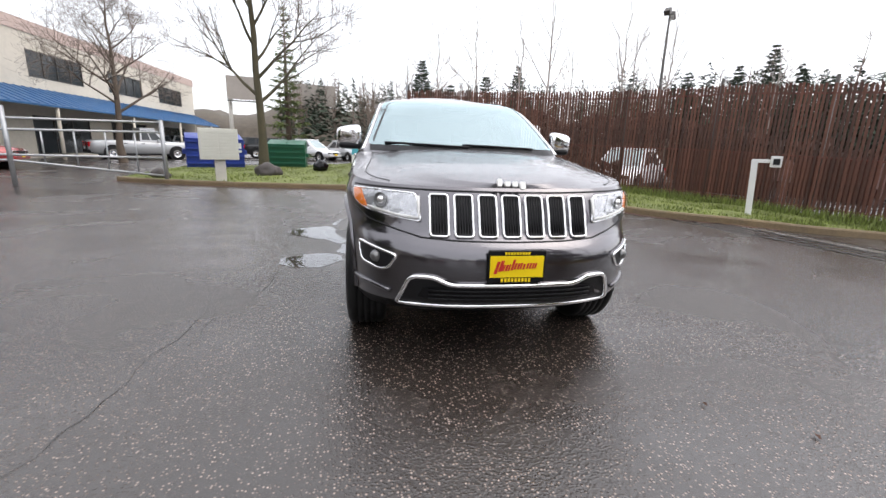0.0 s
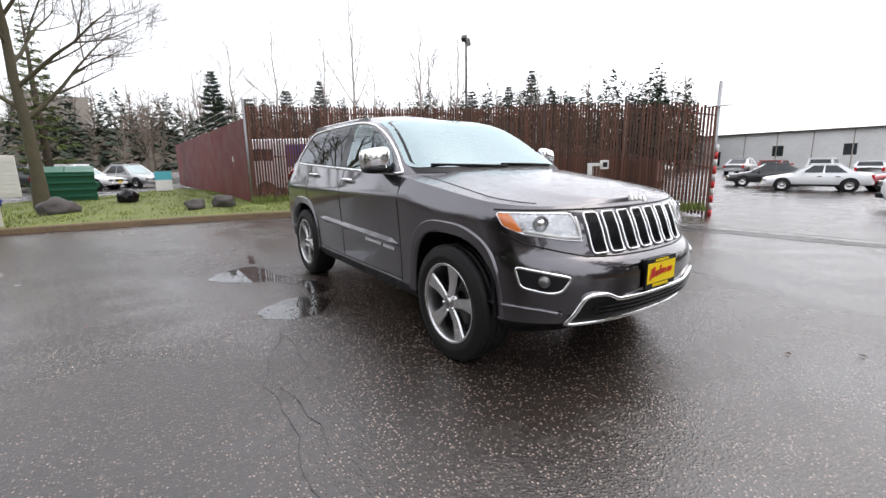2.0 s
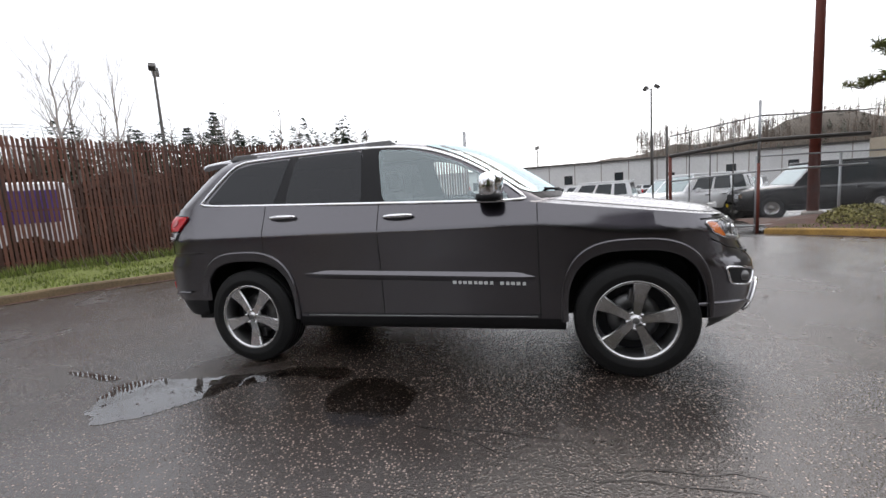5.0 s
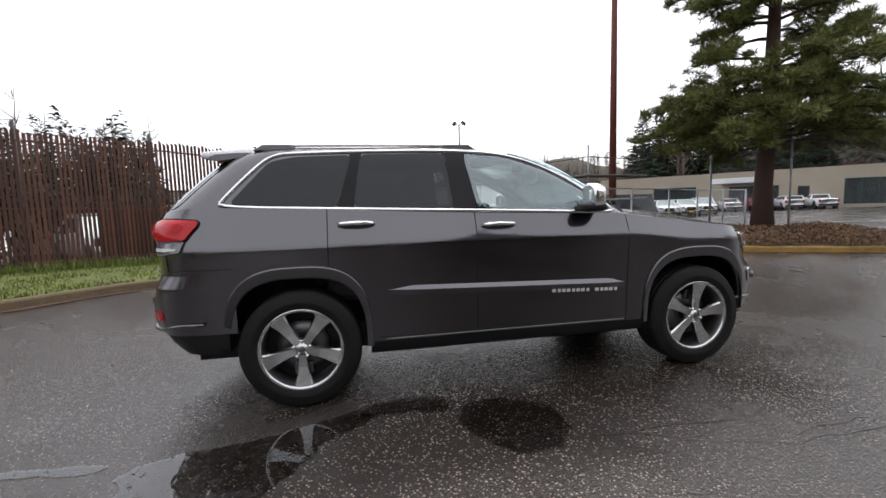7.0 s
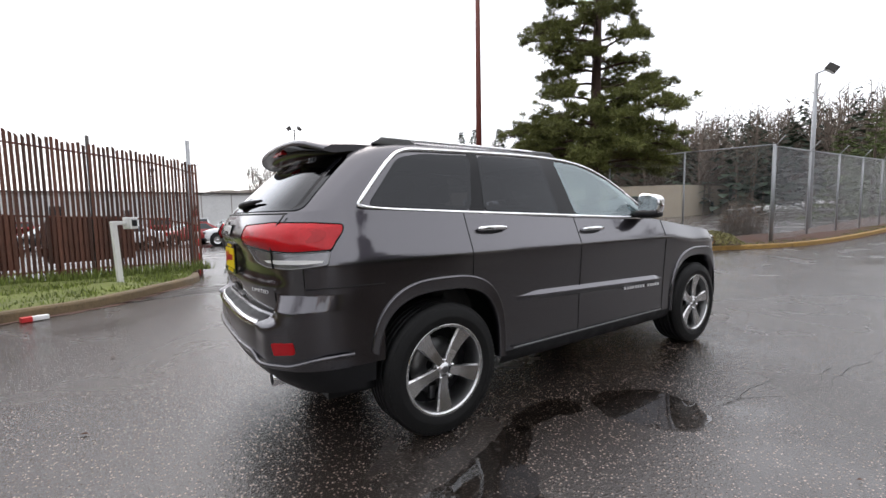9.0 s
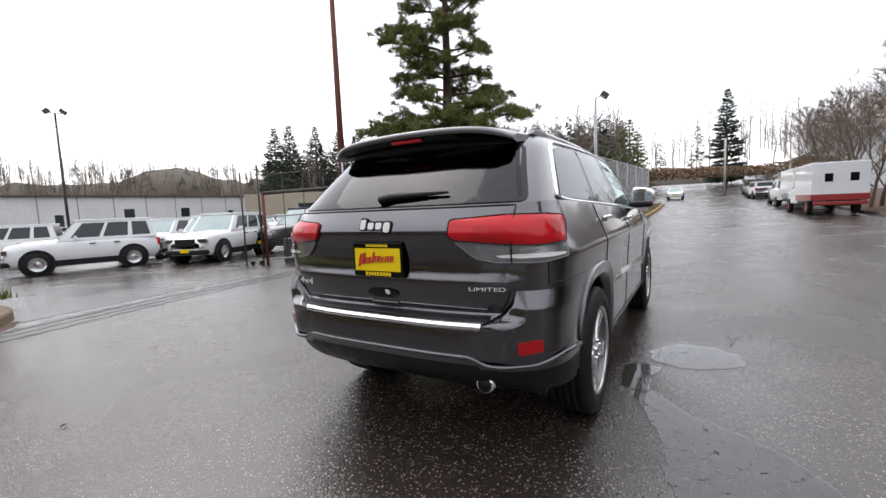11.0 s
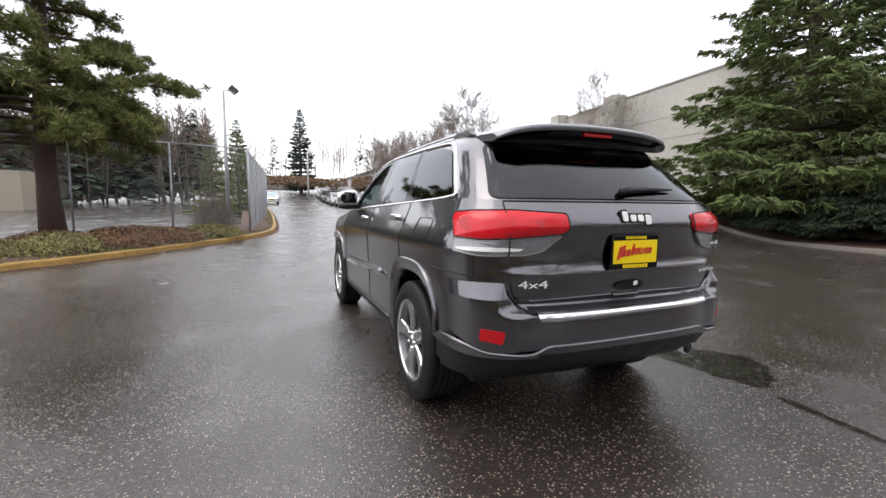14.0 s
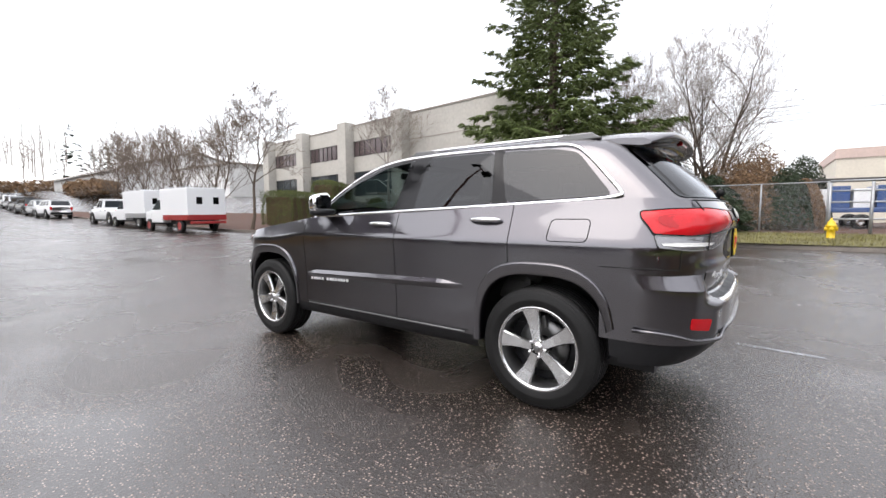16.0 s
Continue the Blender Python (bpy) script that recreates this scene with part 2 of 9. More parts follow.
M_LENS = glass_mat("lamp_lens", (0.92, 0.92, 0.92))
M_REDLENS = mat("red_lens", (0.52, 0.008, 0.014), 0.12, var=0.18, scale=14, coat=0.25, spec=0.3, rvar=0.04)
M_LAMPINNER = mat("silvered_lamp_interior", (0.50, 0.51, 0.53), 0.25, 0.7, var=0.5, scale=22, bump=0.5, bump_scale=35)
M_DARKRED = mat("dark_red_lens", (0.40, 0.006, 0.010), 0.15, var=0.12, coat=0.3, spec=0.3)
M_CLEARLENS = mat("smoked_clear_lens", (0.20, 0.20, 0.21), 0.12, 0.4, var=0.35, scale=18, coat=0.8, rvar=0.05)
M_AMBER = mat("amber_lens", (0.75, 0.19, 0.02), 0.15, var=0.1, coat=0.8)
M_SEAT = mat("dark_leather", (0.032, 0.031, 0.030), 0.5, var=0.2, bump=0.2, bump_scale=90)
M_LINER = mat("grey_headliner", (0.30, 0.29, 0.28), 0.9, var=0.08)
M_YELLOW = mat("yellow_plate", (0.83, 0.60, 0.01), 0.4, var=0.05, spec=0.2)
M_PLATERED = mat("red_print", (0.50, 0.02, 0.015), 0.5, var=0.05)
M_WHITEPRINT = mat("white_print", (0.8, 0.8, 0.8), 0.5, var=0.05)
M_WHITEPLASTIC = mat("white_plastic", (0.72, 0.72, 0.70), 0.4, var=0.06)
M_ASPHALT = asphalt_mat("wet_asphalt")
M_GRASS = mat("grass", (0.128, 0.152, 0.034), 0.8, var=0.45, scale=1.6, bump=0.9, bump_scale=70)
M_DRYGRASS = mat("rough_winter_grass", (0.17, 0.155, 0.055), 0.8, var=0.4, scale=1.5, island=0.5, bump=0.8, bump_scale=60)
M_BLADE = mat("grass_blade", (0.142, 0.178, 0.036), 0.7, var=0.3, island=0.5)
M_EARTH = mat("bark_mulch", (0.085, 0.042, 0.028), 0.85, var=0.5, scale=3, bump=1.0, bump_scale=50)
M_KERB = mat("old_kerb_concrete", (0.14, 0.10, 0.052), 0.7, var=0.4, scale=3, bump=0.4, bump_scale=60)
M_KERBGREY = mat("wet_grey_kerb_concrete", (0.16, 0.14, 0.12), 0.6, var=0.35, scale=3, bump=0.4, bump_scale=60)
M_TRACK = mat("wet_concrete_strip", (0.13, 0.125, 0.12), 0.24, var=0.4, scale=2, bump=0.3, bump_scale=50, spec=0.9)
M_KERBYELLOW = mat("worn_yellow_kerb", (0.31, 0.185, 0.045), 0.65, var=0.55, scale=5, bump=0.4, bump_scale=60)
M_RUSTSLAT = mat("rust_brown_slat", (0.095, 0.036, 0.022), 0.6, var=0.4, scale=2.5, island=0.45, bump=0.4, bump_scale=40)
M_REDBOARD = mat("dark_red_board", (0.125, 0.014, 0.012), 0.55, var=0.3, scale=1.5, island=0.25, bump=0.3)
M_GALV = mat("galvanised_steel", (0.36, 0.37, 0.38), 0.45, 0.7, var=0.2, scale=5)
M_DARKSTEEL = mat("dark_weathered_steel", (0.07, 0.065, 0.06), 0.5, 0.5, var=0.3)
M_RUSTSTEEL = mat("rusty_red_steel", (0.135, 0.030, 0.018), 0.55, 0.1, var=0.3, scale=3, bump=0.2)
M_RUSTBIN = mat("rust_brown_sheet_steel", (0.095, 0.032, 0.020), 0.65, 0.1, var=0.5, scale=1.6, bump=0.3)
M_CONCRETE = mat("pale_concrete", (0.43, 0.41, 0.37), 0.8, var=0.15, scale=0.5, bump=0.2, bump_scale=20)
# darker copy of the pale concrete, with shade put into its colour
M_CONCRETEDARK = mat("shaded_brown_concrete", (0.30, 0.27, 0.24), 0.8, var=0.15, scale=0.6, bump=0.2, bump_scale=20)
M_CREAM = mat("cream_render", (0.62, 0.57, 0.48), 0.8, var=0.1, scale=0.5)
M_PINK = mat("pink_render_band", (0.54, 0.42, 0.37), 0.8, var=0.1, scale=0.5)
M_TAN = mat("tan_block_wall", (0.36, 0.31, 0.24), 0.85, var=0.12, scale=0.6)
M_GREYWALL = mat("grey_white_wall", (0.66, 0.66, 0.65), 0.8, var=0.12, scale=0.4)
# upper panes: the sky's reflection is put into a lighter brown base
M_BROWNPANE = mat("sky_toned_brown_window", (0.105, 0.078, 0.080), 0.12, 0.2, var=0.35, scale=0.8, rvar=0.05)
M_WINDOW = mat("dark_window", (0.03, 0.036, 0.04), 0.08, var=0.3, scale=0.6, rvar=0.04)
M_BLUEAWNING = mat("blue_metal_awning", (0.035, 0.13, 0.30), 0.4, 0.2, var=0.12, scale=2)
M_BLUEBIN = mat("blue_steel_bin", (0.012, 0.035, 0.24), 0.45, var=0.2, scale=2, bump=0.15)
M_GREENBIN = mat("green_steel_bin", (0.008, 0.095, 0.05), 0.45, var=0.2, scale=2, bump=0.15)
M_MAILBOX = mat("beige_mailbox_enamel", (0.50, 0.50, 0.44), 0.4, var=0.08, scale=3)
M_BOULDER = mat("grey_boulder", (0.058, 0.050, 0.047), 0.7, var=0.3, scale=4, bump=0.6, bump_scale=25)
M_BARK = mat("tree_bark", (0.10, 0.075, 0.055), 0.85, var=0.35, scale=4, bump=0.8, bump_scale=30)
M_MOSSBARK = mat("mossy_bark", (0.068, 0.058, 0.032), 0.85, var=0.4, scale=3, bump=0.8, bump_scale=30)
M_TWIG = mat("grey_twigs", (0.16, 0.125, 0.10), 0.85, var=0.25, scale=2)
M_PALETWIG = mat("pale_birch_haze_twigs", (0.34, 0.30, 0.27), 0.85, var=0.2, scale=2)
M_REDPINE = mat("red_pine_bark", (0.055, 0.030, 0.022), 0.85, var=0.4, scale=4, bump=0.8, bump_scale=30)
M_NEEDLE = mat("dark_needles", (0.096, 0.122, 0.042), 0.6, var=0.35, scale=0.9, island=0.45, spec=0.15)
M_NEEDLEPINE = mat("olive_needles", (0.140, 0.150, 0.048), 0.6, var=0.35, scale=0.9, island=0.45, spec=0.15)
M_JUNIPER = mat("juniper_foliage", (0.036, 0.050, 0.028), 0.65, var=0.35, scale=0.9, island=0.45, spec=0.15)
M_FARNEEDLE = mat("far_conifer_needles", (0.045, 0.062, 0.042), 0.8, var=0.25, scale=0.4, island=0.35, spec=0.15)
M_HEDGE = mat("hedge_leaves", (0.100, 0.116, 0.036), 0.6, var=0.3, scale=1.5, island=0.45, spec=0.15)
M_REDSHRUB = mat("reddish_shrub_leaves", (0.135, 0.070, 0.030), 0.6, var=0.4, scale=1.2, island=0.5)
M_DARKBRUSH = mat("dark_bramble", (0.060, 0.030, 0.019), 0.85, var=0.35, scale=0.3, island=0.4)
M_BROWNBRUSH = mat("winter_brush", (0.19, 0.115, 0.060), 0.85, var=0.35, scale=0.2, island=0.4)
M_HILL = mat("far_wooded_hill", (0.088, 0.074, 0.058), 0.9, var=0.4, scale=0.06, bump=1.0, bump_scale=1.2)
# gloss raised above real water to brighten the sky in the puddles
M_WATER = glass_mat("puddle_water", (0.55, 0.53, 0.51), gloss=0.08, rough=0.02, film=True)
M_HYDRANT = mat("yellow_hydrant_paint", (0.70, 0.47, 0.01), 0.4, var=0.12, scale=8)
M_TAR = mat("black_joint_tar", (0.020, 0.019, 0.018), 0.35, var=0.2)
M_STRIPEWHITE = mat("white_reflective_tape", (0.68, 0.66, 0.64), 0.5, var=0.1)
M_STRIPERED = mat("red_reflective_tape", (0.55, 0.03, 0.03), 0.5, var=0.1)


# ---- mesh helpers ----
def part(name, bm, material, parent=None, label="", smooth=False):
    """Links a bmesh as one mesh object, as a child of parent when there is one."""
    me = bpy.data.meshes.new(name)
    bm.to_mesh(me)
    bm.free()
    if smooth:
        me.polygons.foreach_set("use_smooth", [True] * len(me.polygons))
    me.materials.append(material)
    ob = new(name, me)
    if parent is not None:
        ob.parent = parent
    if label:
        tagged(ob, label)
    return ob


def raw(name, verts, faces, material, parent=None, label="", smooth=False):
    """The same from plain lists of corners and faces."""
    me = bpy.data.meshes.new(name)
    me.from_pydata([tuple(v) for v in verts], [], faces)
    me.update()
    if smooth:
        me.polygons.foreach_set("use_smooth", [True] * len(me.polygons))
    me.materials.append(material)
    ob = new(name, me)
    if parent is not None:
        ob.parent = parent
    if label:
        tagged(ob, label)
    return ob


def thing(name, label, category, at=(0, 0, 0), rz=0, group=""):
    ob = new(name)
    ob.empty_display_size = 0.2
    ob.matrix_basis = pose(*at, 0, 0, rz)
    return tagged(ob, label, category, group)


def box(bm, x0, x1, y0, y1, z0, z1, bevel=0.0):
    r = bmesh.ops.create_cube(bm, size=1)
    for v in r["verts"]:
        v.co = Vector((x0 + (v.co.x + .5) * (x1 - x0), y0 + (v.co.y + .5) * (y1 - y0), z0 + (v.co.z + .5) * (z1 - z0)))
    if bevel:
        es = list({e for v in r["verts"] for e in v.link_edges})
        bmesh.ops.bevel(bm, geom=es, offset=bevel, segments=2, profile=0.6, affect="EDGES")
    return bm


def boxed(*a):
    return box(bmesh.new(), *a)


def tube_data(path, radii, sides=6, closed=False):
    """Corners and faces of a round tube along a path."""
    P = [Vector(p) for p in path]
    n = len(P)
    if not hasattr(radii, "__len__"):
        radii = [radii] * n
    verts, faces = [], []
    side = None
    for i in range(n):
        if closed:
            d = P[(i + 1) % n] - P[i - 1]
        else:
            d = P[min(i + 1, n - 1)] - P[max(i - 1, 0)]
        d = d.normalized() if d.length > 1e-9 else Vector((0, 0, 1))
        if side is None:
            side = d.cross(Vector((0, 0, 1)) if abs(d.z) < 0.9 else Vector((1, 0, 0))).normalized()
        side = (side - d * side.dot(d)).normalized()
        up = d.cross(side)
        for k in range(sides):
            a = 2 * math.pi * k / sides
            verts.append(P[i] + (side * math.cos(a) + up * math.sin(a)) * radii[i])
    for i in range(n if closed else n - 1):
        j = (i + 1) % n
        for k in range(sides):
            q = (k + 1) % sides
            faces.append((i * sides + k, i * sides + q, j * sides + q, j * sides + k))
    if not closed:
        faces.append(tuple(range(sides))[::-1])
        faces.append(tuple((n - 1) * sides + k for k in range(sides)))
    return verts, faces


def tube(name, path, radii, material, parent=None, sides=8, closed=False, label=""):
    v, f = tube_data(path, radii, sides, closed)
    return raw(name, v, f, material, parent, label, smooth=True)


def tubes(name, paths, radius, material, parent=None, sides=5, label=""):
    V, F = [], []
    for p in paths:
        v, f = tube_data(p, radius, sides)
        o = len(V)
        V += v
        F += [tuple(i + o for i in q) for q in f]
    return raw(name, V, F, material, parent, label, smooth=True)


def lathe(profile, segs=40, axis="X"):
    """A bmesh turned round the x axis (or z) from (along, radius) pairs."""
    bm = bmesh.new()
    rings = []
    for a, r in profile:
        ring = []
        for k in range(segs):
            t = 2 * math.pi * k / segs
            c = (a, r * math.cos(t), r * math.sin(t)) if axis == "X" else (r * math.cos(t), r * math.sin(t), a)
            ring.append(bm.verts.new(c))
        rings.append(ring)
    for A, B in zip(rings, rings[1:]):
        for k in range(segs):
            q = (k + 1) % segs
            bm.faces.new((A[k], A[q], B[q], B[k]))
    bmesh.ops.recalc_face_normals(bm, faces=bm.faces)
    return bm


def lerp_table(x, table):
    if x <= table[0][0]:
        return table[0][1]
    for (a, u), (b, v) in zip(table, table[1:]):
        if x <= b:
            t = (x - a) / (b - a)
            return u + (v - u) * t
    return table[-1][1]


def smooth_table(x, table, k=1.0):
    """Like lerp_table, with rounded knees."""
    return sum(lerp_table(x + d * k, table) * w for d, w in ((-0.03, 1), (-0.015, 2), (0, 3), (0.015, 2), (0.03, 1))) / 9


def ease(x, a, b):
    t = min(max((x - a) / (b - a), 0), 1)
    return t * t * (3 - 2 * t)


def dense(poly, step=0.03, closed=True):
    out = []
    n = len(poly)
    for i in range(n if closed else n - 1):
        a, b = poly[i], poly[(i + 1) % n]
        d = math.dist(a, b)
        m = max(1, int(d / step))
        for k in range(m):
            t = k / m
            out.append(tuple(p + (q - p) * t for p, q in zip(a, b)))
    if not closed:
        out.append(tuple(poly[-1]))
    return out


def fillet(poly, r, k=5):
    """A closed polygon with its corners rounded by about r."""
    out = []
    n = len(poly)
    for i in range(n):
        a, b, c = poly[i - 1], poly[i], poly[(i + 1) % n]
        da, dc = math.dist(a, b), math.dist(b, c)
        ra, rc = min(r, da * 0.45) / da, min(r, dc * 0.45) / dc
        p = [b[j] + (a[j] - b[j]) * ra for j in (0, 1)]
        q = [b[j] + (c[j] - b[j]) * rc for j in (0, 1)]
        for m in range(k + 1):
            t = m / k
            out.append(tuple(p[j] * (1 - t) ** 2 + 2 * b[j] * t * (1 - t) + q[j] * t * t for j in (0, 1)))
    return out


def rounded(poly, passes=2, closed=True):
    """Corner cutting: rounds a polygon's corners."""
    for _ in range(passes):
        out = []
        n = len(poly)
        for i in range(n if closed else n - 1):
            a, b = poly[i], poly[(i + 1) % n]
            out.append(tuple(p * .75 + q * .25 for p, q in zip(a, b)))
            out.append(tuple(p * .25 + q * .75 for p, q in zip(a, b)))
        if not closed:
            out = [tuple(poly[0])] + out + [tuple(poly[-1])]
        poly = out
    return poly


# ---- ground: one sheet to the horizon ----
def ground_z(x, y):
    z = -0.055 * min(max(x - 6.0, 0), 4.0) - 0.02 * min(max(x - 10.0, 0), 12.0)
    z *= ease(18 - y, 2, 10) if y > 8 else 1
    z += 0.00035 * min(max(-y, 0), 115) ** 2 * ease(60 - x, 0, 50) * ease(x + 120, 0, 60)
    z += min(0.115 * max(-0.75 * x - 0.66 * y - 14, 0) * ease(-x, 9.5, 16), 2.3) * ease(6 - y, 0, 14)
    z += 0.2 * ease(-y, 8, 18) * ease(-x, 0, 5.5) * (1 - ease(-y, 30, 60)) * (1 - ease(-x, 9, 14))
    return z


def axis(steps):
    out = []
    for a, b, d in steps:
        k = max(1, round((b - a) / d))
        out += [a + (b - a) * i / k for i in range(k)]
    return out + [steps[-1][1]]


gx = axis([(-900, -200, 100), (-200, -60, 20), (-60, -24, 4), (-24, 24, 1), (24, 80, 8), (80, 900, 120)])
gy = axis([(-900, -200, 100), (-200, -60, 10), (-60, -24, 3), (-24, 20, 1), (20, 80, 8), (80, 900, 120)])
gv = [(x, y, ground_z(x, y)) for y in gy for x in gx]
gn = len(gx)
gf = [(j * gn + i, j * gn + i + 1, (j + 1) * gn + i + 1, (j + 1) * gn + i) for j in range(len(gy) - 1) for i in range(gn - 1)]
ground = raw("ground", gv, gf, M_ASPHALT, smooth=True)
tagged(ground, "wet grey asphalt yard and road with pale chips", "ground", kind="structure")


# ---- kerbs, verges and beds ----
def along(poly, step):
    return dense(poly, step, closed=False)


def smooth_line(poly, passes=2):
    return rounded(poly, passes, closed=False)


def offset_line(line, d):
    """The line moved d metres to its left."""
    out = []
    for i, p in enumerate(line):
        a, b = Vector(line[max(i - 1, 0)][:2]), Vector(line[min(i + 1, len(line) - 1)][:2])
        t = (b - a).normalized()
        out.append((p[0] - t.y * d, p[1] + t.x * d))
    return out


def kerb(name, line, height, width, material, label):
    """Kerb stones along a line, each about 1.2 m long with worn top edges; the verge lies to the line's left."""
    base = thing(name, label, "kerb")
    tagged(base, kind="structure")
    pts = along(line, 0.3)
    for k in range(0, len(pts) - 1, 4):
        seg = pts[k:k + 5]
        if len(seg) < 2:
            continue
        inner = offset_line(pts, width)[k:k + 5]
        V, F = [], []
        for (x, y), (u, v) in zip(seg, inner):
            z = ground_z(x, y)
            wob = 0.012 * noise.noise(Vector((x * 2, y * 2, 0)))
            e = 0.2
            V += [(x, y, z - 0.05), (x + (u - x) * 0.08, y + (v - y) * 0.08, z + height * 0.8 + wob), (x + (u - x) * e, y + (v - y) * e, z + height + wob), (u, v, z + height + wob), (u, v, z - 0.05)]
        for i in range(len(seg) - 1):
            for j in range(4):
                a = i * 5 + j
                F.append((a, a + 5, a + 6, a + 1))
        F.append((0, 1, 2, 3, 4))
        F.append(tuple((len(seg) - 1) * 5 + j for j in (4, 3, 2, 1, 0)))
        raw("kerbstone", V, F, material, base)
    return pts


def strip_sheet(name, inner, outer, zin, zout, material, label, rows=6, rough=0.03):
    """Ground cover between two lines of equal length."""
    V, F = [], []
    n = len(inner)
    for (a, b), (c, d) in zip(inner, outer):
        for k in range(rows + 1):
            t = k / rows
            x, y = a + (c - a) * t, b + (d - b) * t
            V.append((x, y, ground_z(x, y) + zin + (zout - zin) * t + rough * noise.noise(Vector((x * 1.3, y * 1.3, 4))) * (0 if k == 0 else 1)))
    for i in range(n - 1):
        for k in range(rows):
            a = i * (rows + 1) + k
            F.append((a, a + 1, a + rows + 2, a + rows + 1))
    ob = raw(name, V, F, material, smooth=True)
    return tagged(ob, label, "ground", kind="structure")


def resample(line, n):
    L = [0]
    for a, b in zip(line, line[1:]):
        L.append(L[-1] + math.dist(a, b))
    out = []
    for k in range(n):
        s = L[-1] * k / (n - 1)
        i = max(j for j in range(len(L)) if L[j] <= s + 1e-9)
        i = min(i, len(line) - 2)
        t = (s - L[i]) / max(L[i + 1] - L[i], 1e-9)
        out.append(tuple(p + (q - p) * t for p, q in zip(line[i], line[i + 1])))
    return out


def tufts(name, line_a, line_b, count, height, material, label, seed, z0=0.1, z1=0.12, kind="stuff"):
    """Many thin blades scattered between two lines."""
    rnd = random.Random(seed)
    A, B = resample(line_a, 80), resample(line_b, 80)
    V, F = [], []
    for _ in range(count):
        s, t = rnd.random() * 78.9, rnd.random()
        i = int(s)
        f = s - i
        p = [A[i][k] + (A[i + 1][k] - A[i][k]) * f for k in (0, 1)]
        q = [B[i][k] + (B[i + 1][k] - B[i][k]) * f for k in (0, 1)]
        x, y = p[0] + (q[0] - p[0]) * t, p[1] + (q[1] - p[1]) * t
        z = ground_z(x, y) + z0 + (z1 - z0) * t - 0.02
        a = rnd.random() * 6.28
        h = height * (0.4 + rnd.random() * 0.9)
        w = 0.010 + rnd.random() * 0.01
        lean = h * 0.6 * rnd.random()
        b = rnd.random() * 6.28
        o = len(V)
        V += [(x - math.cos(a) * w, y - math.sin(a) * w, z), (x + math.cos(a) * w, y + math.sin(a) * w, z), (x + math.cos(b) * lean, y + math.sin(b) * lean, z + h)]
        F.append((o, o + 1, o + 2))
    ob = raw(name, V, F, material)
    return tagged(ob, label, "plant", kind=kind)


KERB_N = smooth_line([(-8.2, 9.6), (-7.6, 9.15), (-4.8, 8.35), (-1.5, 8.15), (0.2, 7.85), (1.6, 7.25), (2.8, 6.2), (3.6, 5.6), (4.3, 4.95), (4.62, 4.3), (4.88, 3.65), (5.25, 3.15), (6.2, 2.45), (7.4, 1.95), (8.8, 1.85)])
FENCE_LINE = [(0.45, 11.2), (3.6, 9.9), (6.2, 8.4), (8.0, 6.3), (8.7, 4.4), (9.2, 2.9), (9.75, 1.7)]
SLAT_FOOT = [(0.0, 0.26), (9.6, 0.03), (13.2, -0.04), (14.1, -0.22)]
SLAT_TOP = [(0.0, 3.15), (9.8, 3.04), (13.3, 2.74), (14.1, 2.58)]
kerb("kerb_north", KERB_N, 0.13, 0.16, M_KERB, "worn low kerb with yellow-brown lichen along the grass verge")
LAWN_OUT = smooth_line([(-8.6, 17.0), (-6.5, 16.4), (-3.4, 18.5), (-1.2, 24), (0.0, 21), (0.45, 11.5), (3.6, 9.95), (6.2, 8.45), (8.0, 6.4), (8.7, 4.5), (9.2, 2.9), (9.4, 1.75)])
lin, lout = resample(offset_line(KERB_N, 0.15), 90), resample(LAWN_OUT, 90)
strip_sheet("lawn", lin, lout, 0.125, 0.20, M_GRASS, "wet short grass verge with moss and bare patches", 12, 0.06)
tufts("lawn_grass", lin, lout, 26000, 0.07, M_BLADE, "short wet green grass on the verge", 5, 0.125, 0.20)
FENCE_IN = offset_line(FENCE_LINE, -0.55)
tufts("fence_weeds", resample(FENCE_IN, 60), resample(FENCE_LINE, 60), 5000, 0.22, M_BLADE, "long weeds along the foot of the fence", 6, 0.18, 0.2)

KERB_S = smooth_line([(1.5, -44.0), (1.2, -30.0), (1.25, -20.0), (1.35, -16.2), (1.5, -14.2), (1.95, -12.6), (2.6, -11.2), (3.4, -9.75), (4.2, -8.45), (5.3, -6.75), (6.0, -6.0), (7.0, -5.35)])[::-1]
kerb("kerb_south", KERB_S, 0.13, 0.16, M_KERBYELLOW, "worn yellow-painted kerb round the planting bed")
BED_OUT = smooth_line([(9.3, -5.6), (9.0, -8.6), (8.6, -10.9), (7.0, -11.9), (4.6, -12.6), (2.6, -13.6), (2.9, -20.0), (3.3, -30.0), (3.8, -44.0)])
bin_, bout = resample(offset_line(KERB_S, 0.15), 90), resample(BED_OUT, 90)
strip_sheet("planting_bed", bin_, bout, 0.125, 0.30, M_EARTH, "brown mulched planting bed", 10, 0.08)
tufts("bed_grass", bin_, offset_line(bin_, 0.7), 7000, 0.07, M_BLADE, "short grass along the kerb of the planting bed", 8, 0.125, 0.15)

KERB_W = smooth_line([(-13.1, 9.0), (-13.3, 4.0), (-13.7, 1.5), (-13.9, -2.5), (-14.3, -5.0), (-15.5, -8.0), (-18.0, -10.5), (-20.0, -11.4)])[::-1]
kerb("kerb_west", KERB_W, 0.13, 0.16, M_KERBGREY, "grey concrete kerb beside the mulched bank")
WEST_OUT = smooth_line([(-23.0, -9.5), (-24.0, -4.0), (-25.0, 2.0), (-25.0, 9.0)])
win_, wout = resample(offset_line(KERB_W, 0.15), 70), resample(WEST_OUT, 70)
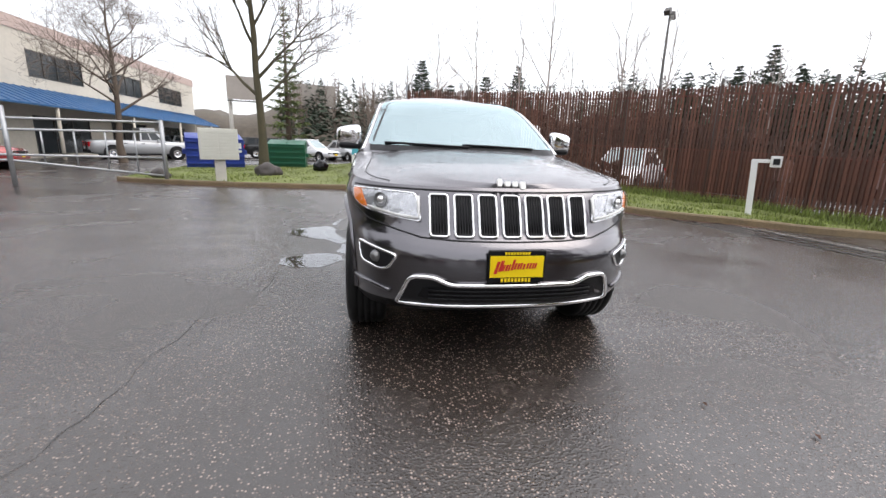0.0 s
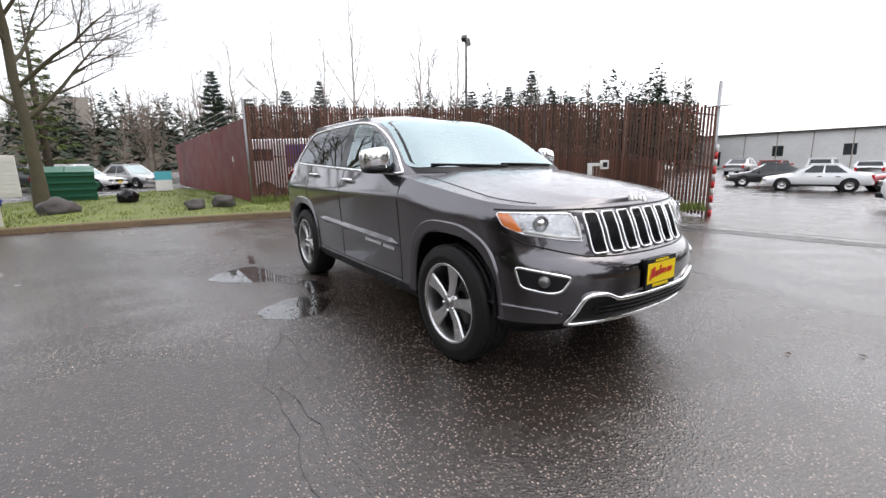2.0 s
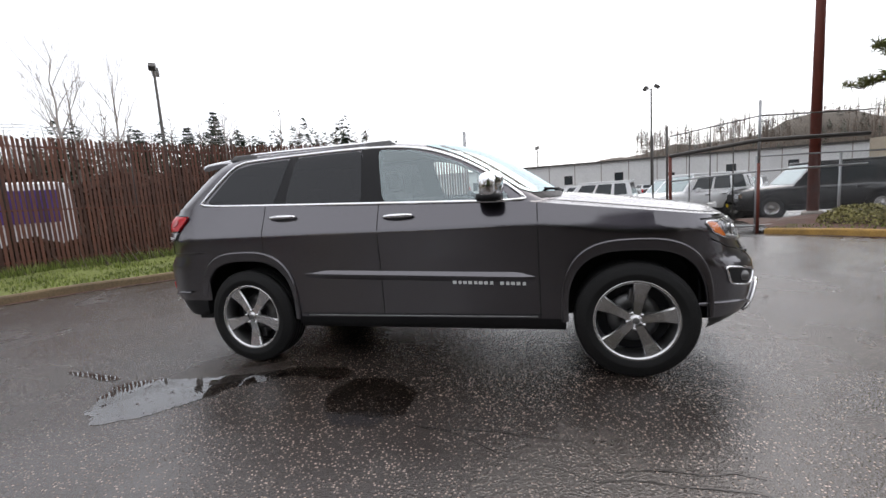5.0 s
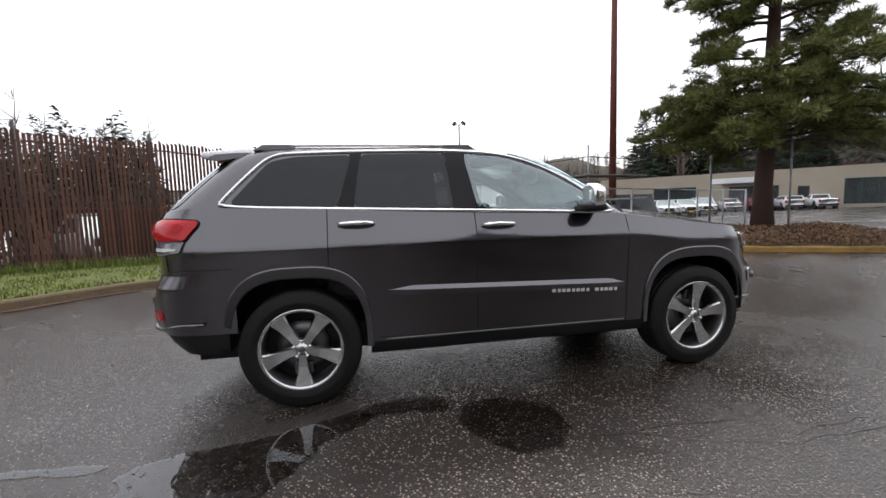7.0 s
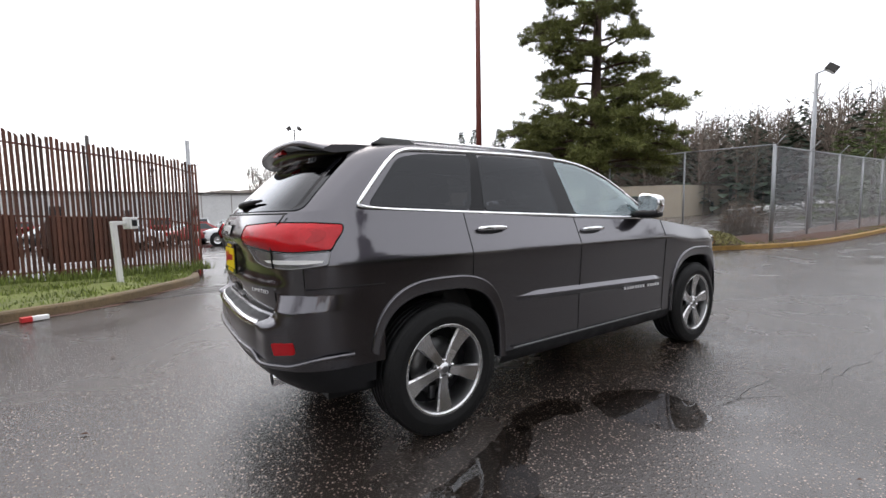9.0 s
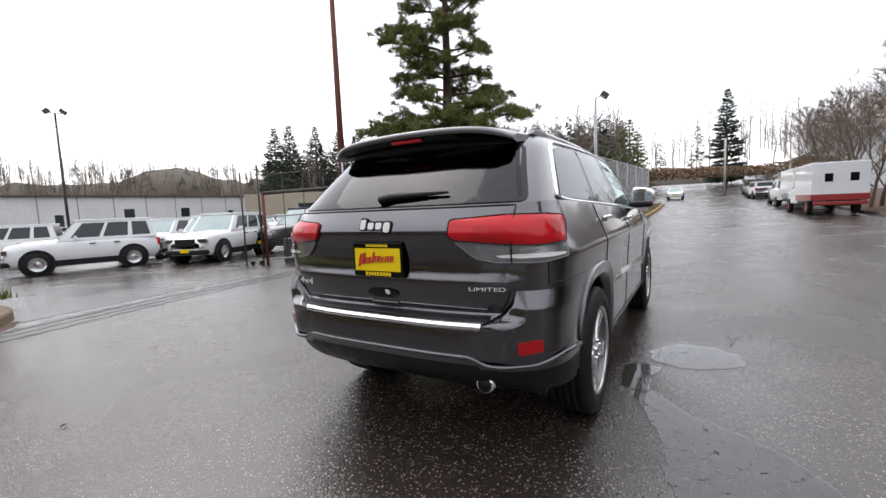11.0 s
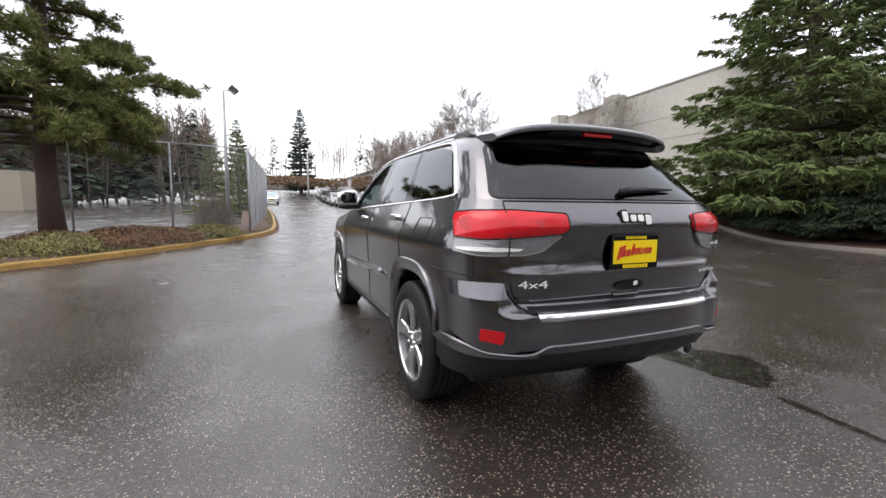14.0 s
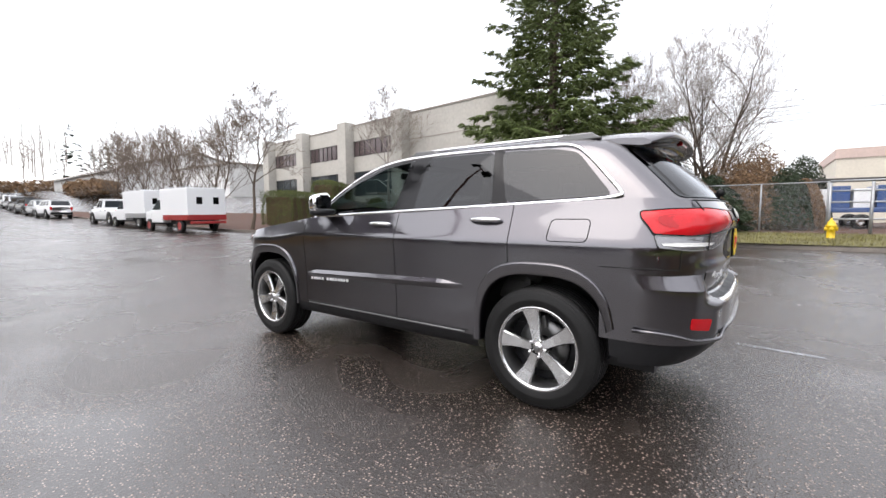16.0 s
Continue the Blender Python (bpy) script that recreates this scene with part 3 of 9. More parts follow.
strip_sheet("west_bank", win_, wout, 0.125, 0.5, M_EARTH, "bank of brown mulch and leaves", 10, 0.08)
WG_A, WG_B = [(-13.5, 0.3), (-13.1, 9.0)], [(-17.5, 0.5), (-17.2, 9.0)]
strip_sheet("west_grass", resample(WG_A, 30), resample(WG_B, 30), 0.16, 0.32, M_DRYGRASS, "strip of rough grass before the chain-link fence", 8, 0.05)
tufts("west_grass_blades", WG_A, WG_B, 9000, 0.10, M_DRYGRASS, "rough yellow-brown winter grass", 9, 0.15, 0.30)

KERB_R = smooth_line([(-8.6, -60.0), (-8.4, -40.0), (-7.9, -28.0), (-7.5, -21.0), (-7.4, -18.3), (-8.0, -16.7), (-9.6, -16.2), (-14.0, -18.2), (-17.5, -21.0)])
kerb("kerb_road", KERB_R[::-1], 0.13, 0.16, M_KERBGREY, "grey concrete kerb round the hedge island")
ISL = [(-9.5, -60.0), (-11.0, -40.0), (-12.0, -27.0), (-12.5, -22.5), (-13.0, -21.5), (-13.5, -21.2), (-15.0, -22.0), (-18.5, -23.0)]
strip_sheet("hedge_island", resample(offset_line(KERB_R, -0.15), 60), resample(ISL, 60), 0.125, 0.45, M_EARTH, "mulched island round the hedge", 6, 0.05)

# pavement seams, cracks and puddles
def ribbon(name, pts, w, material, label, z=0.004, jitter=0.0, seed=1):
    rnd = random.Random(seed)
    P = dense(pts, 0.12, closed=False)
    P = [(x + rnd.uniform(-jitter, jitter), y + rnd.uniform(-jitter, jitter)) for x, y in P]
    V, F = [], []
    L, R = offset_line(P, 0.5), offset_line(P, -0.5)
    for p, l_, r_ in zip(P, L, R):
        k = w * (0.6 + 0.8 * rnd.random())
        for q in (l_, r_):
            x, y = p[0] + (q[0] - p[0]) * k, p[1] + (q[1] - p[1]) * k
            V.append((x, y, ground_z(x, y) + z))
    F = [(2 * i, 2 * i + 1, 2 * i + 3, 2 * i + 2) for i in range(len(P) - 1)]
    ob = raw(name, V, F, material)
    return tagged(ob, label, "crack", kind="structure")


for k, d in enumerate((0.0, 0.22, 0.5, 1.05)):
    ribbon("gate_track_seam", [(4.9 + d, 4.3), (5.25 + d, 2.7), (5.6 + d, 1.1), (5.9 + d, -0.6), (6.1 + d, -2.2), (6.35 + d, -3.8), (6.6 + d, -5.2)], 0.07 if k % 2 else 0.11, M_TAR, "dark joint in the asphalt", 0.005, 0.02, 30 + k)
ribbon("track_strip", [(4.9 + 0.78, 4.2), (5.25 + 0.78, 2.7), (5.6 + 0.78, 1.1), (5.9 + 0.78, -0.6), (6.1 + 0.78, -2.2), (6.35 + 0.78, -3.8), (6.6 + 0.78, -5.0)], 0.34, M_TRACK, "worn concrete strip under the gate track", 0.003, 0.01, 36)
for k, line in enumerate(([(-1.66, -0.15), (-1.72, -0.42), (-1.90, -0.72), (-2.0, -1.10), (-1.96, -1.58), (-2.03, -1.85), (-2.02, -2.4), (-2.1, -2.9)], [(-1.69, -0.22), (-1.70, -1.02), (-1.92, -1.2), (-1.87, -1.8)], [(-1.72, -0.42), (-1.60, -0.36), (-1.52, -0.42)])):
    ribbon("asphalt_crack", line, 0.0042, M_TAR, "thin wandering crack in the asphalt", 0.003, 0.022, 41 + k)


def puddle(outline, seed, label):
    """Thin standing water with an uneven edge."""
    pts = dense(rounded(outline, 1), 0.025)
    n = len(pts)
    cx, cy = sum(p[0] for p in pts) / n, sum(p[1] for p in pts) / n
    V = []
    for x, y in pts:
        d = 0.055 * noise.noise(Vector((x * 7, y * 7, seed))) + 0.02 * noise.noise(Vector((x * 31, y * 31, seed)))
        r = max(math.hypot(x - cx, y - cy), 0.05)
        V.append((x + (x - cx) / r * d, y + (y - cy) / r * d, ground_z(x, y) + 0.004))
    area = sum(V[i - 1][0] * V[i][1] - V[i][0] * V[i - 1][1] for i in range(n))
    ob = raw("puddle", V, [tuple(range(n)) if area > 0 else tuple(range(n))[::-1]], M_WATER)
    return tagged(ob, label, "puddle", "puddles on the asphalt", "structure")


puddle([(-1.64, -0.08), (-1.33, -0.10), (-1.13, 0.15), (-1.10, 0.42), (-1.25, 0.52), (-1.45, 0.50), (-1.72, 0.36), (-1.77, 0.18)], 1, "shallow rain puddle beside the car")
puddle([(-1.12, 0.46), (-0.98, 0.55), (-0.93, 0.85), (-1.00, 1.06), (-1.18, 1.10), (-1.14, 0.86), (-1.20, 0.64)], 2, "narrow wet trail between two puddles")
puddle([(-1.03, 1.06), (-1.17, 1.02), (-1.27, 1.14), (-1.40, 1.32), (-1.62, 1.42), (-1.86, 1.58), (-1.96, 1.80), (-1.92, 1.99), (-1.74, 2.12), (-1.63, 2.20), (-1.42, 2.28), (-1.33, 2.10), (-1.29, 1.80), (-1.19, 1.44)], 3, "shallow rain puddle beside the rear wheel")
puddle([(-1.42, 2.36), (-1.33, 2.36), (-1.30, 2.66), (-1.27, 3.0), (-1.33, 3.02), (-1.37, 2.68)], 5, "narrow wet trail behind the car")

ribbon("gutter_litter", offset_line(KERB_N, -0.07)[:-8], 0.15, M_EARTH, "dark wet leaf litter along the kerb", 0.005, 0.03, 51)
ribbon("gutter_litter", offset_line(KERB_S, -0.07), 0.12, M_EARTH, "dark wet leaf litter along the kerb", 0.005, 0.03, 52)

rnd_l = random.Random(77)
leaf_bm = bmesh.new()
for k in range(70):
    x, y = rnd_l.uniform(-6, 7), rnd_l.uniform(-5.5, 7)
    if abs(x) < 1.2 and abs(y) < 2.7:
        continue
    s = rnd_l.uniform(0.008, 0.022)
    a = rnd_l.random() * 6.28
    z = ground_z(x, y) + 0.006
    vs = [leaf_bm.verts.new((x + s * math.cos(a + q) * f, y + s * math.sin(a + q) * f, z + h)) for q, f, h in ((0, 1.5, 0.004), (1.5, 0.7, 0.012), (3.1, 1.5, 0.002), (4.7, 0.6, 0.010))]
    leaf_bm.faces.new(vs)
tagged(part("fallen_leaves", leaf_bm, M_EARTH), "scattered dark wet leaves and bits on the asphalt", "leaf", kind="stuff")


# ---- fences ----
def fence_posts(line, spacing):
    return resample(line, max(2, round(sum(math.dist(a, b) for a, b in zip(line, line[1:])) / spacing) + 1))


slat_fence = thing("slatted_fence", "tall chain-link fence filled with rusty brown upright slats", "fence")
tagged(slat_fence, kind="structure")
rnd = random.Random(3)
slat_meshes = []
for k in range(6):
    b = box(bmesh.new(), -0.029, 0.029, -0.006, 0.006, 0.0, 1.0, 0.002)
    for v in b.verts:
        v.co.x *= 1.0 if v.co.z < 0.4 else 0.97
        v.co.z += 0.004 * (k - 3) * (v.co.x / 0.029) * (v.co.z > 0.5)
    me = bpy.data.meshes.new("slat")
    b.to_mesh(me)
    b.free()
    me.materials.append(M_RUSTSLAT)
    slat_meshes.append(me)
total = sum(math.dist(a, b) for a, b in zip(FENCE_LINE, FENCE_LINE[1:]))
pos = resample(FENCE_LINE, int(total / 0.083))
for i, (x, y) in enumerate(pos):
    a, b = pos[max(i - 1, 0)], pos[min(i + 1, len(pos) - 1)]
    along_ = total * i / (len(pos) - 1)
    z0 = lerp_table(along_, SLAT_FOOT) + rnd.uniform(-0.02, 0.04)
    z1 = lerp_table(along_, SLAT_TOP) + rnd.uniform(-0.05, 0.03)
    ang = math.degrees(math.atan2(b[1] - a[1], b[0] - a[0]))
    s = new("slat", rnd.choice(slat_meshes))
    s.parent = slat_fence
    s.matrix_basis = pose(x, y, z0, 0, rnd.uniform(-0.2, 0.2), ang + rnd.uniform(-3, 3)) @ Matrix.Diagonal((1, 1, z1 - z0, 1))
FENCE_FINE = resample(FENCE_LINE, 60)
FINE_Z = [(lerp_table(total * i / 59, SLAT_FOOT), lerp_table(total * i / 59, SLAT_TOP)) for i in range(60)]
for i in range(0, 60, 10):
    (x, y), (z0, z1) = FENCE_FINE[i], FINE_Z[i]
    tube("fence_post", [(x + 0.03, y + 0.05, z0 - 0.25), (x + 0.03, y + 0.05, z1 + 0.18)], 0.035, M_DARKSTEEL, slat_fence, 8)
for h in (0.08, 0.46, 0.93):
    tube("fence_rail", [(x + 0.02, y + 0.03, z0 + h * (z1 - z0)) for (x, y), (z0, z1) in zip(FENCE_FINE, FINE_Z)], 0.022, M_RUSTSTEEL, slat_fence, 6)
for k in range(3):
    tube("barbed_wire", [(x + 0.05 + 0.1 * k, y + 0.05 + 0.1 * k, z1 + 0.12 + 0.09 * k + 0.02 * math.sin(i * 1.7)) for i, ((x, y), (z0, z1)) in enumerate(zip(FENCE_FINE[:42], FINE_Z))], 0.006, M_GALV, slat_fence, 4)
tube("end_post", [(0.42, 11.3, 0.0), (0.42, 11.3, 3.35)], 0.045, M_GALV, slat_fence, 10)
tube("end_post", [(10.12, 1.82, -0.3), (10.12, 1.82, 3.25)], 0.05, M_GALV, slat_fence, 10)
tube("post_arm", [(9.75, 2.0, 2.60), (10.3, 1.6, 2.66)], 0.02, M_GALV, slat_fence, 6)

striped = thing("striped_marker_post", "leaning marker post with red and white tape", "post", (10.0, 1.72, ground_z(10.0, 1.72)))
for k in range(10):
    z = -0.02 + k * 0.19
    tube("tape_band", [(0.014 * k, 0.004 * k, z), (0.014 * (k + 1), 0.004 * (k + 1), z + 0.19)], 0.045, M_STRIPERED if k % 2 == 0 else M_STRIPEWHITE, striped, 10)

red_fence = thing("red_panel_fence", "high fence of dark red painted plywood panels with barbed wire", "fence")
tagged(red_fence, kind="structure")
RF = resample([(0.40, 11.45), (-0.3, 31.0)], 9)
for (x0, y0), (x1, y1) in zip(RF, RF[1:]):
    d = math.dist((x0, y0), (x1, y1))
    b = box(bmesh.new(), 0.004, d - 0.004, -0.012, 0.012, 0.0, 2.62, 0.003)
    b.transform(pose(x0, y0, ground_z(x0, y0) + 0.15, 0, 0, math.degrees(math.atan2(y1 - y0, x1 - x0))))
    part("fence_panel", b, M_REDBOARD, red_fence)
    tube("fence_post", [(x0 + 0.05, y0, 0), (x0 + 0.05, y0, 2.85)], 0.03, M_GALV, red_fence, 8)
for k in range(3):
    tube("barbed_wire", [(0.30 - 0.15 * k - 0.036 * (y - 11.4), y, 2.85 + 0.1 * k) for y in [11.4 + i * 0.8 for i in range(25)]], 0.006, M_GALV, red_fence, 4)
part("notice", boxed(0.30, 0.315, 13.4, 13.52, 1.45, 1.65), M_WHITEPRINT, red_fence, "small white notice")


def chain_link(name, a, b, z0, z1, parent, pitch=0.08, r=0.003, material=M_GALV):
    """Crossing diagonal wires of a chain-link sheet between two posts."""
    A, B = Vector((a[0], a[1], 0)), Vector((b[0], b[1], 0))
    L, H = (B - A).length, z1 - z0
    u = (B - A) / L
    side = Vector((-u.y, u.x, 0)) * r
    V, F = [], []
    n = int((L + H) / pitch)
    for sgn in (1, -1):
        for k in range(n + 1):
            s = k * pitch
            p0, p1 = max(s - H, 0), min(s, L)
            if p1 - p0 < 0.02:
                continue
            q0, q1 = s - p0, s - p1
            if sgn < 0:
                q0, q1 = H - q0, H - q1
            P, Q = A + u * p0 + Vector((0, 0, z0 + q0)), A + u * p1 + Vector((0, 0, z0 + q1))
            o = len(V)
            up = Vector((0, 0, r)) + u * r * (-1 if sgn > 0 else 1) * -1
            V += [P + side, P - side, P + up, Q + side, Q - side, Q + up]
            F += [(o, o + 1, o + 4, o + 3), (o + 1, o + 2, o + 5, o + 4), (o + 2, o, o + 3, o + 5)]
    ob = raw(name, V, F, material, parent)
    return tagged(ob, kind="stuff")


def link_fence(name, line, h, label, spacing=3.0, rail=True, base=0.1, arms=False, wire=0.0014, pitch=0.075):
    f = thing(name, label, "fence")
    tagged(f, kind="structure")
    P = line if spacing is None else fence_posts(line, spacing)
    for i, (x, y) in enumerate(P):
        z = ground_z(x, y) + base
        tube("fence_post", [(x, y, z - 0.2), (x, y, z + h)], 0.038 if i in (0, len(P) - 1) else 0.03, M_GALV, f, 8)
        if arms:
            tube("barb_arm", [(x, y, z + h), (x - 0.25, y, z + h + 0.3)], 0.015, M_GALV, f, 5)
    for a, b in zip(P, P[1:]):
        za, zb = ground_z(*a) + base, ground_z(*b) + base
        chain_link("wire_mesh", a, b, (za + zb) / 2 + 0.05, (za + zb) / 2 + h - 0.02, f, pitch, wire)
        if rail:
            tube("top_rail", [(a[0], a[1], za + h - 0.01), (b[0], b[1], zb + h - 0.01)], 0.021, M_GALV, f, 6)
    return f


# open sliding gate and the fences south of it
gate = thing("sliding_gate", "open galvanised sliding gate with chain-link and a heavy top track", "gate")
GA, GB, GC = Vector((9.6, -4.1, 0)), Vector((7.7, -5.5, 0)), Vector((10.6, -10.6, 0))
ga_z, gb_z = ground_z(9.6, -4.1), ground_z(7.7, -5.5)
GE = Vector((8.9, -8.6, 0))
tube("gate_post", [GA + Vector((0, 0, ga_z)), GA + Vector((0, 0, ga_z + 2.15))], 0.045, M_RUSTSTEEL, gate, 10, label="rust red gate post")
tube("gate_post", [GA + Vector((0.1, 0.06, ga_z)), GA + Vector((0.1, 0.06, ga_z + 2.95))], 0.03, M_DARKSTEEL, gate, 8)
tube("guide_post", [GA + Vector((0.5, 0.35, ga_z)), GA + Vector((0.5, 0.35, ga_z + 2.75))], 0.025, M_DARKSTEEL, gate, 8)
tube("gate_post", [GB + Vector((0, 0, gb_z)), GB + Vector((0, 0, gb_z + 1.6))], 0.035, M_RUSTSTEEL, gate, 8)
tube("gate_post", [GB + Vector((0, 0, gb_z + 1.6)), GB + Vector((0, 0, gb_z + 3.0))], 0.03, M_GALV, gate, 8)
for z, r, m in ((0.16, 0.025, M_GALV), (1.42, 0.022, M_GALV), (2.12, 0.05, M_DARKSTEEL), (2.66, 0.016, M_DARKSTEEL)):
    tube("gate_rail", [GA + Vector((0, 0, ga_z + z)), GB + Vector((0, 0, gb_z + z)), GB + (GE - GB) * 0.85 + Vector((0, 0, gb_z + z + 0.02))], r, m, gate, 8)
for p in (0.25, 0.5, 0.75):
    q = GA.lerp(GB, p)
    tube("gate_upright", [q + Vector((0, 0, ga_z + 0.1)), q + Vector((0, 0, ga_z + 2.66))], 0.014, M_DARKSTEEL, gate, 6)
chain_link("wire_mesh", GA, GB, ga_z + 0.16, ga_z + 1.42, gate, 0.08, 0.0024, M_DARKSTEEL)
chain_link("wire_mesh", GA, GB, ga_z + 2.14, ga_z + 2.65, gate, 0.08, 0.002, M_DARKSTEEL)
chain_link("wire_mesh", GB, GB + (GE - GB) * 0.85, gb_z + 2.14, gb_z + 2.65, gate, 0.08, 0.002, M_DARKSTEEL)
for d in (0.0, 0.22):
    b = lathe([(-0.03, 0.0), (-0.03, 0.07), (0.03, 0.07), (0.03, 0.0)], 16)
    b.transform(Matrix.Translation(GA + Vector((0.12 + d, 0.1 + d * 0.7, ga_z + 0.07))) @ Matrix.Rotation(radians(125), 4, "Z"))
    part("gate_wheel", b, M_PLASTIC, gate)
part("motor_box", boxed(9.1, 9.55, -5.05, -4.65, ga_z, ga_z + 0.75, 0.03), M_DARKSTEEL, gate, "dark grey gate motor box")
link_fence("chain_link_fence", [(8.05, -5.6), (8.9, -8.6), (10.2, -11.6), (11.6, -15.0)], 1.9, "galvanised chain-link fence along the car park", 2.2, base=-0.1)
link_fence("chain_link_fence", [(2.3, -13.2), (4.6, -12.45), (7.0, -11.75), (9.4, -11.2)], 3.0, "tall galvanised chain-link fence behind the planting bed", None, base=0.15)
link_fence("chain_link_fence", resample([(2.3, -13.3), (2.0, -20.0), (1.65, -30.0)], 7), 2.95, "tall galvanised chain-link fence with barbed arms along the road", None, base=0.15, arms=True, wire=0.0024, pitch=0.065)
link_fence("chain_link_fence", [(-17.6, -0.5), (-17.6, 2.4), (-17.5, 4.35), (-17.4, 7.0), (-17.3, 9.5)], 1.95, "old galvanised chain-link fence along the west verge", None, base=0.25)
rails = thing("yard_gate", "galvanised pipe gate in the west chain-link fence", "gate")
for y in (4.4, 5.5, 7.0):
    tube("gate_post", [(-17.42, y, ground_z(-17.42, y)), (-17.42, y, ground_z(-17.42, y) + 2.15)], 0.05, M_GALV, rails, 8)
for z in (0.75, 1.35, 1.75, 2.1):
    tube("gate_rail", [(-17.42, 4.4, 0.1 + z), (-17.42, 7.0, 0.1 + z)], 0.03, M_GALV, rails, 8)
pipe = thing("pipe_gate", "galvanised tubular swing gate with a diagonal brace", "gate")
for p, h in (((-6.55, 8.95), 1.75), ((-9.5, 7.75), 1.9), ((-12.0, 6.6), 1.9)):
    tube("gate_post", [(p[0], p[1], 0), (p[0], p[1], h)], 0.055, M_GALV, pipe, 10)
for za, zb in ((1.62, 1.68), (1.35, 1.42), (0.75, 0.72), (0.62, 0.22)):
    tube("gate_rail", [(-12.0, 6.6, za + 0.05), (-9.5, 7.75, za), (-6.55, 8.95, zb)], 0.028, M_GALV, pipe, 8)
for t in (0.2, 0.4, 0.6, 0.8):
    x, y = -9.5 + 2.95 * t, 7.75 + 1.2 * t
    tube("gate_upright", [(x, y, 0.62 - 0.4 * t), (x, y, 1.4)], 0.022, M_GALV, pipe, 6)

# a crushed red and white carton on the kerb
carton = box(bmesh.new(), -0.13, 0.13, -0.045, 0.045, 0.0, 0.055, 0.006)
for v in carton.verts:
    v.co += Vector((0.012 * noise.noise(v.co * 30), 0.012 * noise.noise(v.co * 34 + Vector((3, 0, 0))), 0.010 * noise.noise(v.co * 28 + Vector((0, 5, 0)))))
litter = part("litter_carton", carton, M_WHITEPRINT)
litter.matrix_basis = pose(4.48, 4.05, 0.006, 0, 0, -66)
tagged(litter, "crushed red and white carton lying against the kerb", "litter")
part("red_band", boxed(-0.134, -0.03, -0.049, 0.049, -0.001, 0.060, 0.004), M_STRIPERED, litter, "red printed band")


# ---- trees ----
def limb(out, rnd, p, d, r, length, depth, spread, droop, more=0, thin=0.004):
    """Grows one limb and its side shoots; out collects (path, radii)."""
    n = 5 if depth > 0 else 4
    pts, rad = [p.copy()], [r]
    q, v = p.copy(), d.normalized()
    for k in range(n):
        v = (v + Vector((rnd.uniform(-1, 1), rnd.uniform(-1, 1), rnd.uniform(-1, 1))) * 0.16 + Vector((0, 0, droop))).normalized()
        q = q + v * length / n
        pts.append(q.copy())
        rad.append(r * (1 - 0.85 * (k + 1) / n) + 0.0015)
    out.append((pts, rad, depth))
    if depth <= 0:
        return
    kids = {4: 9, 3: 7, 2: 6, 1: 5}[depth] + more
    for k in range(kids):
        t = rnd.uniform(0.25, 1.0) * n
        i = min(int(t), n - 1)
        base = pts[i].lerp(pts[i + 1], t - i)
        ax = (pts[i + 1] - pts[i]).normalized()
        side = ax.cross(Vector((rnd.uniform(-1, 1), rnd.uniform(-1, 1), rnd.uniform(-1, 1)))).normalized()
        nd = (ax * (1 - spread) + side * spread + Vector((0, 0, 0.12))).normalized()
        limb(out, rnd, base, nd, max(rad[i] * 0.55, thin), length * rnd.uniform(0.42, 0.65), depth - 1, spread, droop, more, thin)


def bare_tree(label, at, height, seed, spread=0.55, depth=4, r=None, upright=0.0, material=M_BARK, twig=M_TWIG, lean=(0, 0), stems=1, first=0.3, group="bare trees", more=0, reach=0.42, thin=0.004):
    rnd = random.Random(seed)
    t = thing("bare_tree", label, "tree", (at[0], at[1], ground_z(*at[:2]) + (at[2] if len(at) > 2 else 0)), 0, group)
    r = r or height * 0.02
    out = []
    for s in range(stems):
        pts, rad = [], []
        off = Vector((rnd.uniform(-.3, .3), rnd.uniform(-.3, .3), 0)) * (stems > 1)
        dirx, diry = lean[0] + (rnd.uniform(-.3, .3) if stems > 1 else 0), lean[1] + (rnd.uniform(-.3, .3) if stems > 1 else 0)
        m = 9
        for k in range(m + 1):
            z = height * k / m
            pts.append(off + Vector((dirx * z + rnd.uniform(-1, 1) * 0.012 * height * (k > 0), diry * z + rnd.uniform(-1, 1) * 0.012 * height * (k > 0), z - 0.1 * (k == 0))))
            rad.append(r / (1 + 0.4 * (stems > 1)) * (1.35 if k == 0 else 1 - 0.93 * k / m))
        out.append((pts, rad, 9))
        for k in range(int(7 + 7 * depth / 4) + 2 * more):
            f = first + (0.97 - first) * (k + rnd.random()) / (7 + 7 * depth / 4 + 2 * more)
            i = min(int(f * m), m - 1)
            base = pts[i].lerp(pts[i + 1], f * m - i)
            a = k * 2.4 + rnd.random()
            nd = Vector((math.cos(a), math.sin(a), 0.45 + upright + 0.5 * f))
            limb(out, rnd, base, nd, max(rad[i] * 0.5, 0.008), height * (reach * (1 - f) + 0.13), depth - 1, spread, 0.02 + 0.05 * upright, more, thin)
    for nm, test, sides, m_ in (("trunk", lambda d: d == 9, 8, material), ("limb_wood", lambda d: 2 <= d < 9, 5, material), ("twig_wood", lambda d: d < 2, 3, twig)):
        V, F = [], []
        for pts, rad, d in out:
            if test(d):
                v, f = tube_data(pts, rad, sides)
                o = len(V)
                V += v
                F += [tuple(i + o for i in q) for q in f[:-2]]
        if V:
            o_ = raw(nm, V, F, m_, t, smooth=True)
            if nm != "trunk":
                tagged(o_, kind="stuff")
    return t


